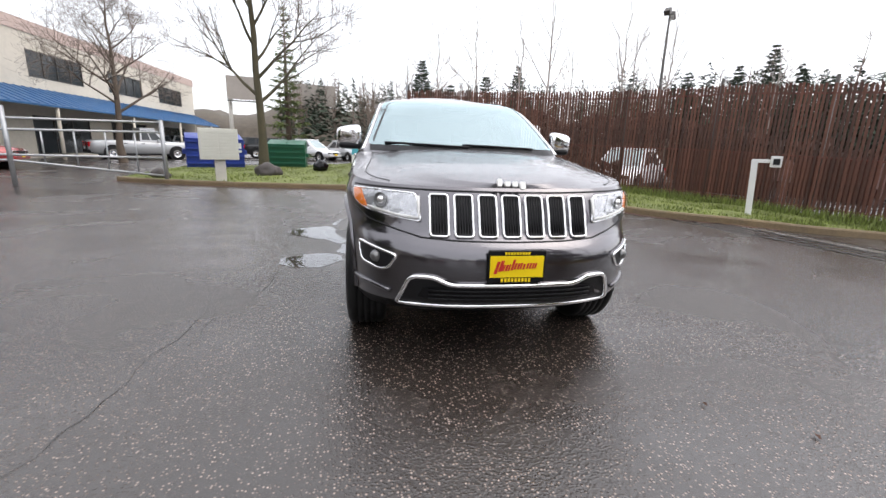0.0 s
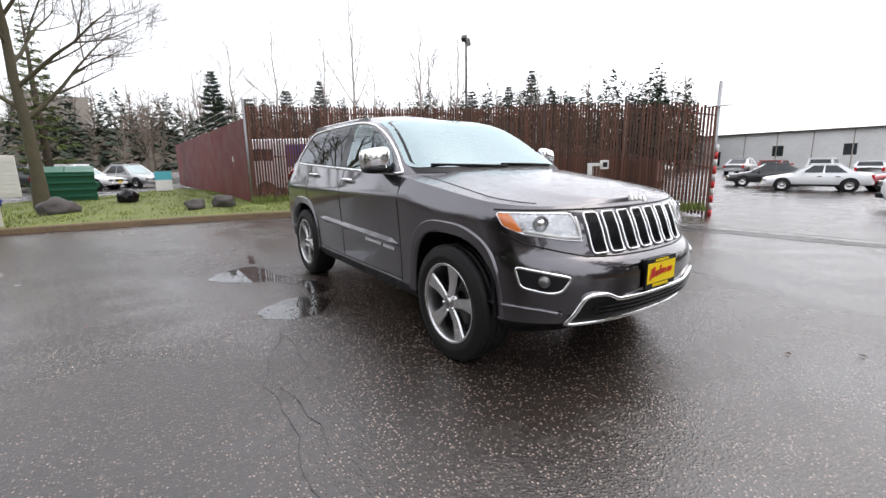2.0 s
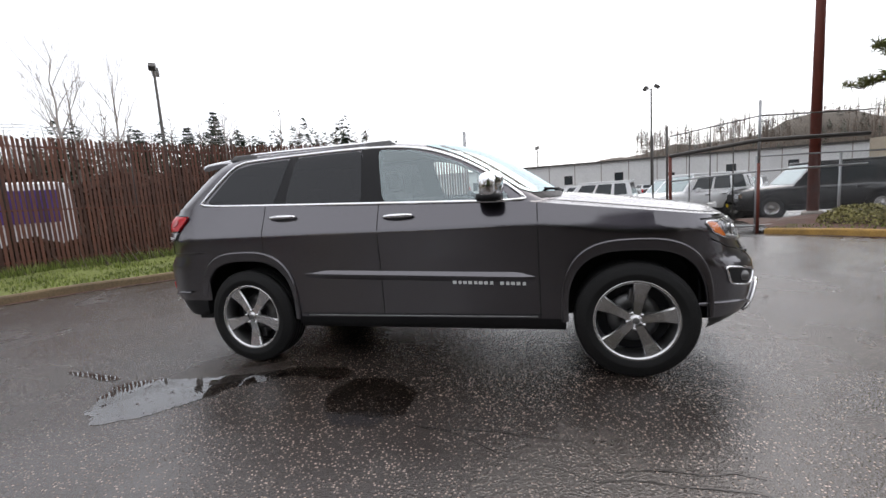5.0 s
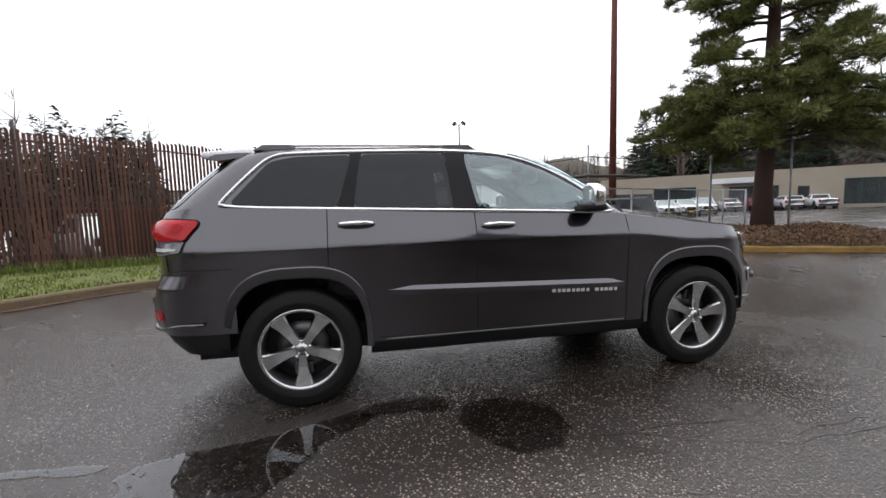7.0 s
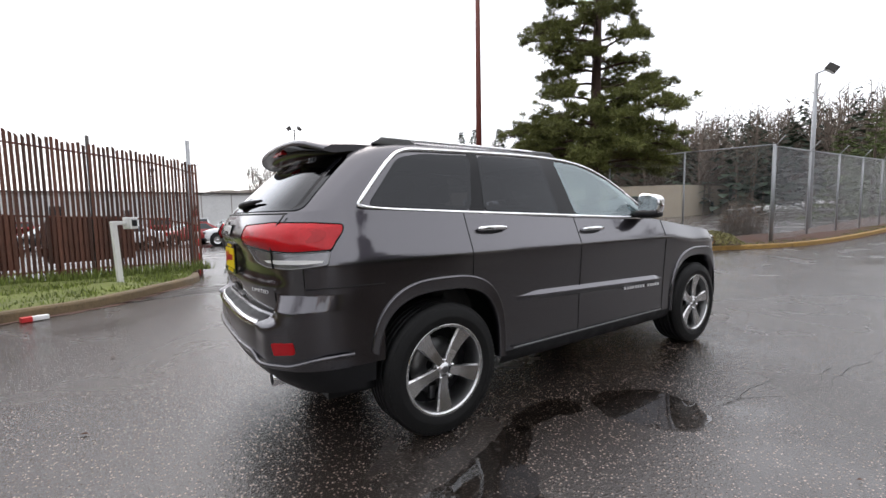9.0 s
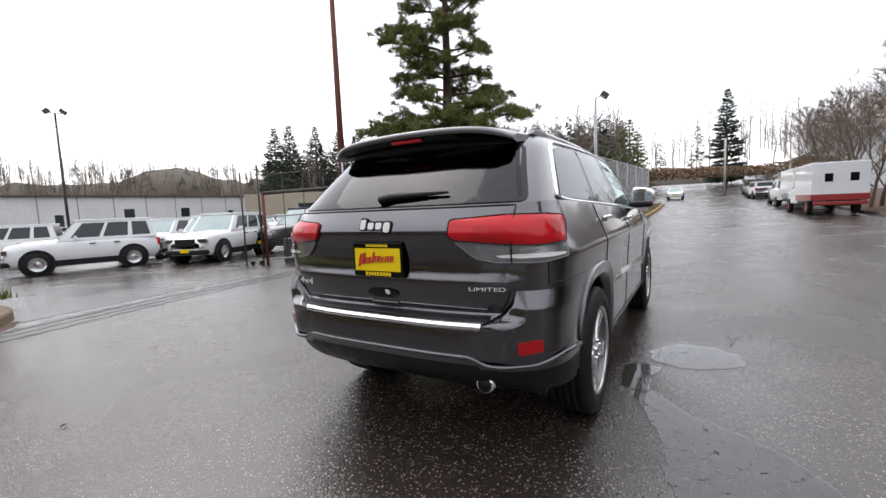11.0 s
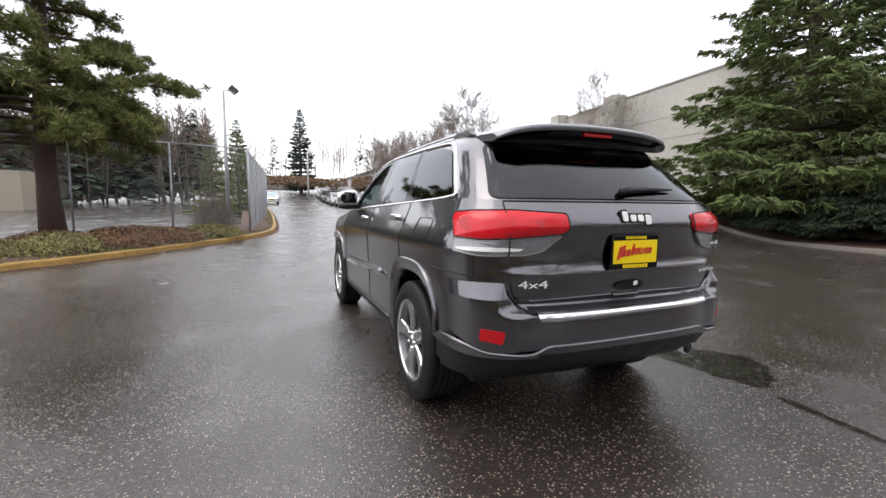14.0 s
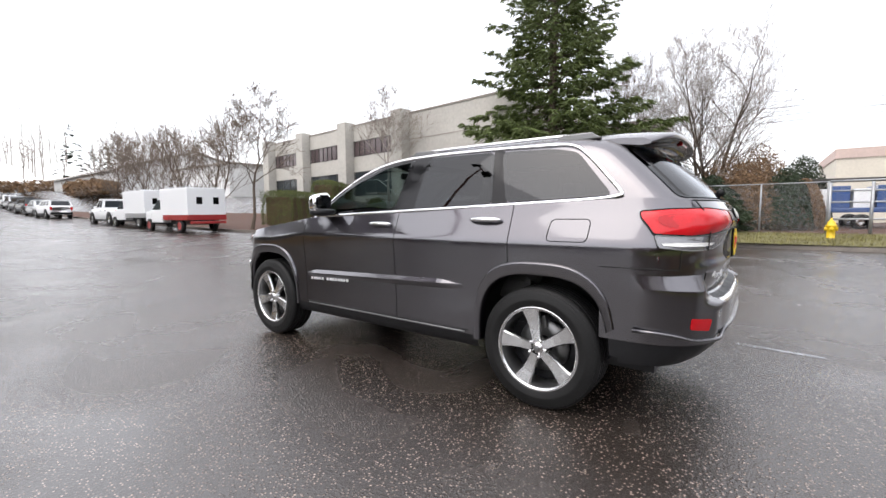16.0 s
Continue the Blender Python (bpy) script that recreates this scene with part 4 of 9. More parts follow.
def needles(V, F, rnd, c, d, size, count, flat=0.5):
    """A spray of thin needle blades round c, pointing mostly along d."""
    for _ in range(count):
        v = (d + Vector((rnd.uniform(-1, 1), rnd.uniform(-1, 1), rnd.uniform(-1, 1) * flat)) * 0.9).normalized()
        s = v.cross(Vector((rnd.uniform(-1, 1), rnd.uniform(-1, 1), rnd.uniform(-1, 1)))).normalized()
        L = size * rnd.uniform(0.6, 1.3)
        w = L * rnd.uniform(0.10, 0.18)
        p = c + Vector((rnd.uniform(-1, 1), rnd.uniform(-1, 1), rnd.uniform(-1, 1) * flat)) * size * 0.5
        o = len(V)
        V += [p - s * w, p + s * w, p + v * L + s * w * 0.3, p + v * L - s * w * 0.3]
        F.append((o, o + 1, o + 2, o + 3))


def conifer(label, at, height, radius, seed, per=10, blades=7, size=0.22, whorl=0.42, droop=0.25, needle=M_NEEDLE, bark=M_BARK, base=0.06, group="conifers", name="conifer", hang=0.15):
    """A cone of drooping branches with flat sprays of needles."""
    rnd = random.Random(seed)
    t = thing(name, label, "tree", (at[0], at[1], ground_z(*at[:2]) + (at[2] if len(at) > 2 else 0)), 0, group)
    tube("trunk", [(0, 0, -0.2), (0.02 * height * rnd.uniform(-.3, .3), 0, height * 0.5), (0, 0, height)], [height * 0.022, height * 0.013, 0.01], bark, t, 8)
    V, F, bv, bf = [], [], [], []
    z = base * height
    while z < height * 0.985:
        f = (z / height - base) / (1 - base)
        R = radius * ((1 - f) ** 0.85) * rnd.uniform(0.8, 1.1) + 0.12
        n = rnd.randint(5, 7)
        a0 = rnd.random() * 6.28
        for k in range(n):
            a = a0 + 6.28 * k / n + rnd.uniform(-.35, .35)
            L = R * rnd.uniform(0.62, 1.15)
            rise = 0.35 * f - droop * (1 - f) + rnd.uniform(-.12, .12)
            pts = []
            for j in range(5):
                s = j / 4
                pts.append(Vector((math.cos(a) * L * s, math.sin(a) * L * s, z + L * (rise * s + 0.10 * s * s) + rnd.uniform(-.03, .03))))
            v, fc = tube_data(pts, [0.012 + 0.012 * L, 0.012 * L + 0.006, 0.01, 0.006, 0.003], 3)
            o = len(bv)
            bv += v
            bf += [tuple(i + o for i in q) for q in fc[:-2]]
            m = max(3, int(per * L / radius) + 2)
            for j in range(m):
                s = 0.22 + 0.8 * (j + rnd.random()) / m
                i = min(int(s * 4), 3)
                c = pts[i].lerp(pts[i + 1], min(s * 4 - i, 1.2))
                out = Vector((math.cos(a), math.sin(a), 0))
                side = Vector((-math.sin(a), math.cos(a), 0)) * rnd.choice((-1, 1)) * L * 0.30 * (1.1 - s) * rnd.random() * 2
                needles(V, F, rnd, c + side + Vector((0, 0, -0.05 * rnd.random())), out * 0.8 + side.normalized() * 0.7 + Vector((0, 0, -hang)), size * (1.05 - 0.65 * f), blades)
        z += whorl * rnd.uniform(0.8, 1.2) * (1.15 - 0.6 * f)
    tagged(raw("branch_wood", bv, bf, bark, t), kind="stuff")
    raw("crown", V, F, needle, t)
    return t


def pine(label, at, height, seed, needle=M_NEEDLEPINE):
    """An open-crowned pine: a bare red trunk, uneven limbs and clumps of needles with sky between them."""
    rnd = random.Random(seed)
    t = thing("pine_tree", label, "tree", (at[0], at[1], ground_z(*at[:2]) + 0.15), 0)
    tr = [Vector((0.10 * math.sin(k * 0.9), 0.08 * math.cos(k * 1.3), height * k / 10 - 0.2 * (k == 0))) for k in range(11)]
    tube("trunk", tr, [0.27 - 0.024 * k + (0.08 if k == 0 else 0) for k in range(11)], M_REDPINE, t, 12)
    V, F, bv, bf = [], [], [], []

    def wood(pts, rad, sides):
        v, fc = tube_data(pts, rad, sides)
        o = len(bv)
        bv.extend(v)
        bf.extend([tuple(i + o for i in q) for q in fc[:-2]])

    def tuft(c, R, n):
        """A rounded brush of short needles that point out and up."""
        for _ in range(n):
            d = Vector((rnd.gauss(0, 1), rnd.gauss(0, 1), rnd.gauss(0.45, 0.8))).normalized()
            s_ = d.cross(Vector((rnd.gauss(0, 1), rnd.gauss(0, 1), rnd.gauss(0, 1)))).normalized()
            p, q = c + d * R * 0.15, c + d * R * rnd.uniform(0.75, 1.2)
            w = R * rnd.uniform(0.035, 0.07)
            o = len(V)
            V.extend([p - s_ * w, p + s_ * w, q + s_ * w * 0.35, q - s_ * w * 0.35])
            F.append((o, o + 1, o + 2, o + 3))

    specs = []
    for k in range(30):
        specs.append((2.6 + 0.070 * k, rnd.uniform(2.4, 3.9), k * 2.4 + rnd.uniform(-.4, .4), 0.16, 0.24))
    for k in range(28):
        specs.append((4.7 + 0.13 * k, rnd.uniform(1.5, 2.9), k * 2.4 + rnd.uniform(-.6, .6), 0.22, 0.30))
    for k in range(34):
        z = 8.0 + (height - 8.4) * k / 34
        specs.append((z, min((height - z) * 0.40 + 0.5, 2.3) * rnd.uniform(0.7, 1.25), k * 2.4 + rnd.uniform(-.7, .7), 0.30, 0.28))
    for z, L, a, rise, sag in specs:
        if rnd.random() < (0.06 if z < 4.7 else 0.20):
            continue
        kink = rnd.uniform(-0.35, 0.35)
        pts = []
        for j in range(7):
            u = j / 6
            b = a + kink * u
            pts.append(Vector((math.cos(b) * L * u, math.sin(b) * L * u, z + L * (rise * u - sag * u * u) + 0.05 * math.sin(u * 6 + a))))
        wood(pts, [0.06 - 0.008 * j for j in range(7)], 5)
        for j in range(int(9 + 5.0 * L)):
            u = rnd.uniform(0.30, 1.0)
            i = min(int(u * 6), 5)
            c = pts[i].lerp(pts[i + 1], u * 6 - i)
            ax = (pts[i + 1] - pts[i]).normalized()
            side = Vector((-ax.y, ax.x, 0)).normalized() * rnd.choice((-1, 1))
            sl = (0.32 + 0.30 * L * (1.05 - u)) * rnd.uniform(0.6, 1.2)
            tip = c + (ax * 0.75 + side * 0.8 + Vector((0, 0, rnd.uniform(-0.35, 0.60)))).normalized() * sl
            wood([c, c.lerp(tip, 0.5) + Vector((0, 0, 0.03)), tip], [0.016, 0.011, 0.005], 3)
            for q in range(max(3, int(sl / 0.13))):
                tuft(c.lerp(tip, rnd.uniform(0.25, 1.05)) + Vector((rnd.gauss(0, 0.05), rnd.gauss(0, 0.05), rnd.uniform(0.0, 0.09))), rnd.uniform(0.14, 0.25), 30)
    tagged(raw("limb_wood", bv, bf, M_REDPINE, t, smooth=True), kind="stuff")
    raw("crown", V, F, needle, t)
    return t


def spray_shrub(label, at, r, h, seed, count=90, needle=M_JUNIPER):
    """A spreading juniper: arching stems with feathery sprays that nod at their tips."""
    rnd = random.Random(seed)
    t = thing("juniper_shrub", label, "shrub", at)
    V, F, bv, bf = [], [], [], []
    for k in range(count):
        a, up = k * 2.4 + rnd.uniform(-.3, .3), rnd.uniform(0.15, 1.0)
        L = r * rnd.uniform(0.75, 1.15) * (1.1 - 0.55 * up)
        top = h * up * rnd.uniform(0.8, 1.1)
        pts = [Vector((math.cos(a) * L * u, math.sin(a) * L * u, 0.05 + top * math.sin(u * 2.0) / math.sin(1.57) * (1.0 if u < 0.8 else 0.97))) for u in (0, .2, .4, .6, .8, 1.0)]
        v, fc = tube_data(pts, [0.03, 0.026, 0.02, 0.014, 0.009, 0.004], 3)
        o = len(bv)
        bv += v
        bf += [tuple(i + o for i in q) for q in fc[:-2]]
        for j in range(34):
            u = rnd.uniform(0.3, 1.05)
            i = min(int(u * 5), 4)
            c = pts[i].lerp(pts[i + 1], u * 5 - i)
            ax = (pts[i + 1] - pts[i]).normalized()
            side = Vector((-ax.y, ax.x, 0)) * rnd.uniform(-0.32, 0.32)
            needles(V, F, rnd, c + side + Vector((0, 0, rnd.uniform(-0.08, 0.08))), (ax + side * 2.0 + Vector((0, 0, -0.25))).normalized(), 0.15, 9, 0.5)
    tagged(raw("stem_wood", bv, bf, M_BARK, t), kind="stuff")
    tagged(raw("foliage", V, F, needle, t), kind="stuff")
    return t


def leaf_mass(name, label, category, shape, count, size, material, seed, at=(0, 0, 0), rz=0, twigs=0, kind="", core=None):
    """A shrub or hedge: many small leaves spread by shape(rnd), over a twiggy inside."""
    rnd = random.Random(seed)
    t = thing(name, label, category, at, rz)
    V, F = [], []
    for _ in range(count):
        p, nrm = shape(rnd)
        p = Vector(p)
        d = (Vector(nrm) + Vector((rnd.uniform(-1, 1), rnd.uniform(-1, 1), rnd.uniform(-1, 1))) * 0.9).normalized()
        s = d.cross(Vector((rnd.uniform(-1, 1), rnd.uniform(-1, 1), rnd.uniform(-1, 1)))).normalized()
        u = d.cross(s)
        L = size * rnd.uniform(0.5, 1.3)
        o = len(V)
        V += [p - s * L, p + u * L * 0.5, p + s * L, p - u * L * 0.5]
        F.append((o, o + 1, o + 2, o + 3))
    tagged(raw("foliage", V, F, material, t), kind="stuff")
    if twigs:
        tv, tf = [], []
        for _ in range(twigs):
            p, nrm = shape(rnd)
            q = Vector((p[0] * 0.85 + rnd.uniform(-.2, .2), p[1] * 0.85 + rnd.uniform(-.2, .2), 0.0))
            v, f = tube_data([q, q.lerp(Vector(p), 0.6) + Vector((rnd.uniform(-.06, .06),) * 3), Vector(p)], [0.012, 0.008, 0.003], 3)
            o = len(tv)
            tv += v
            tf += [tuple(i + o for i in w) for w in f[:-2]]
        tagged(raw("stem_wood", tv, tf, M_BARK, t), kind="stuff")
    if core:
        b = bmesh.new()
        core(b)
        # solid brown box that fills the hedge behind its leaves
        part("inner_box", b, M_EARTH, t)
    if kind:
        tagged(t, kind=kind)
    return t


# north side
bare_tree("bare street tree with mossy trunk beside the bins", (-4.9, 13.2, 0.1), 11.0, 23, 0.5, 4, 0.17, 0.35, M_MOSSBARK, M_TWIG, first=0.2, more=1, reach=0.26)
bare_tree("wide bare tree before the shop building", (-13.5, 20.5), 8.5, 22, 0.6, 4, 0.18, 0.1, first=0.25, more=1)
conifer("narrow dark cypress behind the bins", (-6.2, 26.0), 9.5, 1.3, 31, 8, 5, 0.3, 0.5, 0.1)
# south side
pine("tall open pine with a dark trunk in the planting bed", (7.2, -11.1), 14.5, 7)
# west side
conifer("large dark green fir beside the concrete building", (-17.6, -6.2, 0.2), 15.5, 6.0, 12, 58, 13, 0.29, 0.38, 0.10, base=0.05, hang=0.45)
bare_tree("tall bare grey tree with fine upright twigs", (-22.5, 0.2), 8.2, 25, 0.45, 4, 0.16, 0.5, M_BARK, M_PALETWIG, stems=3, first=0.15)
bare_tree("bare multi-stemmed tree behind the junipers", (-22.5, -4.2), 8.5, 26, 0.5, 4, 0.14, 0.4, M_BARK, M_TWIG, stems=2, first=0.15)
bare_tree("young bare tree on the hedge island", (-7.95, -17.75, 0.1), 6.2, 27, 0.5, 4, 0.085, 0.2, M_BARK, M_TWIG, lean=(-0.10, 0.06), thin=0.007)
bare_tree("pale birch in front of the concrete building", (-17.5, -17.6), 7.2, 28, 0.5, 4, 0.09, 0.3, M_PALETWIG, M_TWIG)
for k, (x, y, h) in enumerate(((-8.3, -22.3, 5.6), (-8.9, -26.2, 5.4), (-9.1, -31.5, 5.8), (-9.5, -36.5, 5.8), (-9.9, -43.0, 6.2))):
    bare_tree("bare roadside tree with fine grey-brown twigs", (x, y, 0.1), h, 60 + k, 0.42, 3, 0.10, 0.7, M_BARK, M_TWIG, stems=2, first=0.15, more=1, reach=0.5, thin=0.009)


def mound(rx, ry, h):
    def f(rnd):
        a, u = rnd.random() * 6.28, rnd.random() ** 0.5
        z = h * math.sqrt(max(1 - u * u, 0)) * rnd.uniform(0.55, 1.05)
        return (rx * u * math.cos(a), ry * u * math.sin(a), max(z, 0.03)), (u * math.cos(a), u * math.sin(a), 0.7)
    return f


def slab(lx, ly, h):
    def f(rnd):
        k = rnd.random()
        x, y, z = rnd.uniform(-lx, lx), rnd.uniform(-ly, ly), rnd.uniform(0.05, h)
        bump = 0.05 * math.sin(x * 5) + 0.04 * math.sin(x * 11 + 1)
        if k < 0.35:
            return (x, y, h * (1 - 0.20 * abs(y / ly) ** 4 - 0.12 * abs(x / lx) ** 8) + bump + rnd.uniform(-.05, .03)), (0, 0, 1)
        if k < 0.85:
            s = rnd.choice((-1, 1))
            return (x, s * (ly * (1 - 0.22 * (z / h) ** 4) + bump + rnd.uniform(-.06, .03)), z * (1 - 0.12 * abs(x / lx) ** 8)), (0, s, 0.2)
        s = rnd.choice((-1, 1))
        return (s * (lx + rnd.uniform(-.05, .03)), y, z), (s, 0, 0.2)
    return f


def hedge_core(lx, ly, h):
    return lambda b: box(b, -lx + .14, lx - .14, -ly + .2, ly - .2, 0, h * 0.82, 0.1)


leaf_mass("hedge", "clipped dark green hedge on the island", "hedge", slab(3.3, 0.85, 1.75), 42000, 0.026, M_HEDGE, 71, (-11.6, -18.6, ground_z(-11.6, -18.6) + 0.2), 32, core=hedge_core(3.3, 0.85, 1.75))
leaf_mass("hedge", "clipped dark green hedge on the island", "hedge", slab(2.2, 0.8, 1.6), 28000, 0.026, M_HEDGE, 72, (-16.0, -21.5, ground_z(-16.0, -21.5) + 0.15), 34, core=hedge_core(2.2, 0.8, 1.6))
rb = random.Random(5)
for k, (x, y, rx, ry) in enumerate(((6.0, -7.9, 0.95, 0.7), (5.2, -9.0, 1.0, 0.8), (4.4, -10.2, 1.0, 0.75), (3.4, -11.4, 0.9, 0.6), (6.6, -9.3, 1.1, 0.9), (5.4, -10.7, 1.1, 0.8), (6.9, -7.1, 0.8, 0.6))):
    leaf_mass("low_shrub", "low reddish-brown winter shrub in the planting bed" if k % 3 else "low yellow-brown winter growth in the planting bed", "shrub", mound(rx * 1.15, ry * 1.15, 0.40), 3200, 0.034, M_REDSHRUB if k % 3 else M_DRYGRASS, 80 + k, (x, y, ground_z(x, y) + 0.15), rb.uniform(0, 180), 60)
for k, (x, y, r, h) in enumerate(((-16.0, -5.2, 1.7, 1.5), (-15.9, -3.2, 1.7, 1.9), (-16.4, -1.3, 1.7, 1.9), (-17.4, 0.4, 1.6, 1.7), (-17.0, -7.2, 1.6, 1.5), (-18.4, -2.4, 1.8, 2.6), (-19.2, 0.2, 1.7, 2.4))):
    spray_shrub("broad dark grey-green juniper shrub on the bank", (x, y, ground_z(x, y) + 0.2), r * 1.15, h, 90 + k, 110)
for k, (x, y, r, h) in enumerate(((-20.3, 2.0, 1.3, 3.0), (-20.2, 3.2, 1.0, 2.6), (-21.4, 1.0, 1.4, 3.5), (-22.3, 2.2, 1.5, 3.9), (-22.6, 3.9, 1.1, 3.3), (-21.2, 3.9, 0.8, 2.2))):
    leaf_mass("brown_brush", "tangled brown winter brush behind the chain-link fence", "shrub", mound(r, r, h), 9000, 0.055, M_BROWNBRUSH if k not in (1, 4) else M_JUNIPER, 100 + k, (x, y, ground_z(x, y) + 0.25), 0, 260)
for k, (x, y, r, h) in enumerate(((-17.1, -18.3, 0.7, 0.8), (-18.6, -17.0, 0.9, 1.0), (-14.2, -20.4, 0.6, 0.7))):
    leaf_mass("round_shrub", "rounded evergreen shrub by the building", "shrub", mound(r, r, h), 1800, 0.05, M_HEDGE, 110 + k, (x, y, ground_z(x, y) + 0.05), 0, 30)
leaf_mass("red_shrub", "bare red-stemmed shrub inside the fence corner", "shrub", mound(0.8, 0.8, 1.5), 900, 0.03, M_REDSHRUB, 120, (3.6, -14.6, ground_z(3.6, -14.6) + 0.2), 0, 240)

# green firs along the pale fence, far down the road, and the tall dark spruce
for k, (x, y, h, r) in enumerate(((3.6, -32.5, 6.5, 1.7), (3.9, -38.0, 8.0, 2.0), (3.9, -44.5, 7.5, 1.9), (5.6, -35.0, 6.0, 1.8))):
    conifer("bushy green fir behind the roadside fence", (x, y), h, r, 130 + k, 8, 6, 0.34, 0.5, 0.1, M_NEEDLE)
conifer("tall narrow dark spruce at the end of the road", (-6.4, -105.0), 20.0, 4.0, 140, 14, 9, 0.7, 0.8, 0.2, M_FARNEEDLE)

# far woods: single firs that stand out on the skyline, then joined masses
far_specs = [(5.7, 55.6, 12.5, 2.4), (9.5, 55.0, 9.5, 2.0), (16.5, 63.6, 12.5, 2.4), (21.3, 63.0, 14.0, 2.6), (41.5, 51.3, 12.5, 2.2), (45.7, 47.5, 12.8, 2.6), (48.0, 45.0, 15.2, 2.6), (51.5, 44.0, 12.5, 2.4), (54, 42, 11.5, 2.2),
             (68.0, -54.7, 19.5, 4.0), (64.6, -58.3, 19.0, 4.2), (66.5, -50.0, 18.0, 4.0), (61.0, -61.0, 18.0, 4.0), (52.4, -56.2, 15.5, 3.2), (47.9, -59.7, 18.5, 3.6), (44.1, -62.4, 19.5, 3.8), (46.0, -64.0, 17.0, 3.6), (40.0, -66.0, 17.5, 3.4)]
for k, (x, y, h, r) in enumerate(far_specs):
    conifer("far dark conifer on the skyline", (x, y), h, r * 1.25, 200 + k, 11, 11, 0.62, 0.72, 0.15, M_FARNEEDLE, group="far conifers", name="far_conifer")
for k, (x, y, h) in enumerate(((19.9, 47.4, 21.0), (17.5, 50.0, 16.5), (12.9, 55.3, 19.0), (8.0, 57.0, 17.0), (29.7, 47.6, 19.5), (32.0, 49.0, 17.5), (36.7, 48.7, 19.5), (4.0, 58.0, 14.0), (45.0, 41.0, 14.0), (25.0, 52.0, 15.0))):
    bare_tree("tall pale bare alder against the sky", (x, y), h, 240 + k, 0.4, 3, h * 0.011, 0.9, M_PALETWIG, M_PALETWIG, first=0.35, group="far bare trees")


def woods(name, label, arc, count, hmin, hmax, seed, bare=0.5, needle=M_FARNEEDLE, stem=M_TWIG):
    """Far woods as one mass: rough small trees of blades and bare stems along an arc (angles, near and far distance)."""
    rnd = random.Random(seed)
    V, F, bv, bf = [], [], [], []
    for _ in range(count):
        a = radians(rnd.uniform(arc[0], arc[1]))
        d = rnd.uniform(arc[2], arc[3])
        x, y = d * math.cos(a), d * math.sin(a)
        z0 = max(ground_z(x, y), -2) + arc[4] * (d - arc[2]) / max(arc[3] - arc[2], 1)
        h = rnd.uniform(hmin, hmax)
        if rnd.random() < bare:
            v, f = tube_data([(x, y, z0), (x + rnd.uniform(-.5, .5), y, z0 + h * 0.6), (x + rnd.uniform(-.9, .9), y, z0 + h * 1.1)], [0.16, 0.1, 0.02], 3)
            o = len(bv)
            bv += v
            bf += [tuple(i + o for i in q) for q in f[:-2]]
            for k in range(26):
                s = rnd.uniform(0.25, 1.05)
                b = 6.28 * rnd.random()
                L = h * 0.22 * (1.2 - s) + 0.4
                p = Vector((x, y, z0 + h * s))
                v, f = tube_data([p, p + Vector((math.cos(b) * L, math.sin(b) * L, L * 0.9))], [0.05, 0.012], 3)
                o = len(bv)
                bv += v
                bf += [tuple(i + o for i in q) for q in f[:-2]]
        else:
            R = h * rnd.uniform(0.16, 0.26)
            for k in range(110):
                s = rnd.random() ** 0.8
                b = 6.28 * rnd.random()
                r = R * (1 - s) * rnd.uniform(0.5, 1.1) + 0.1
                c = Vector((x + r * math.cos(b), y + r * math.sin(b), z0 + h * (0.06 + 0.94 * s)))
                L = 0.10 * h * (1.15 - s) + 0.25
                t = Vector((math.cos(b), math.sin(b), -0.35)) * L
                w = Vector((-math.sin(b), math.cos(b), 0)) * L * 0.45
                o = len(V)
                V += [c - w, c + w, c + t]
                F.append((o, o + 1, o + 2))
    t = thing(name, label, "woods")
    raw("crowns", V, F, needle, t)
    if bv:
        raw("stems", bv, bf, stem, t)
    return tagged(t, kind="stuff")


def ridge(name, label, a0, a1, d, h, seed, depth=60):
    """A long low wooded rise that closes the view."""
    V, F = [], []
    n = 60
    for i in range(n + 1):
        a = radians(a0 + (a1 - a0) * i / n)
        env_ = math.sin(math.pi * i / n) ** 0.4
        hh = h * env_ * (0.75 + 0.3 * noise.noise(Vector((i * 0.13, seed, 0))) + 0.06 * noise.noise(Vector((i * 1.1, seed, 3))))
        for r, z in ((d, -6), (d, hh * 0.4), (d + depth * 0.5, hh * 0.85), (d + depth, hh), (d + depth * 1.5, -6)):
            V.append((r * math.cos(a), r * math.sin(a), z + 2 * noise.noise(Vector((i * 0.7, r * 0.05, seed)))))
    for i in range(n):
        for j in range(4):
            F.append((i * 5 + j, (i + 1) * 5 + j, (i + 1) * 5 + j + 1, i * 5 + j + 1))
    ob = raw(name, V, F, M_HILL, smooth=True)
    return tagged(ob, label, "hill", kind="structure")


ridge("hill_north", "low wooded winter hill north of the yard", 66, 122, 170, 24, 2)
ridge("hill_east", "far wooded rise beyond the car park", -66, 2, 200, 30, 5)
ridge("hill_northeast", "far low wooded rise beyond the fence", 0, 68, 240, 9, 6)
ridge("hill_south", "wooded slope at the end of the road", -128, -58, 150, 15, 8, 80)
ridge("hill_west", "wooded rise west of the buildings", 118, 236, 190, 12, 11)
woods("far_woods", "mixed far woods north of the yard", (58, 102, 62, 120, 8), 300, 6, 11, 301, 0.6)
woods("far_woods", "mixed far woods east of the yard", (24, 60, 56, 95, 2), 240, 8, 13, 302, 0.25)
woods("far_woods", "grey far woods beyond the long warehouse", (-64, -10, 165, 255, 24), 1000, 4, 9, 303, 0.88)
woods("far_woods", "dark woods behind the tan building", (-75, -36, 78, 130, 6), 330, 9, 15, 304, 0.6)
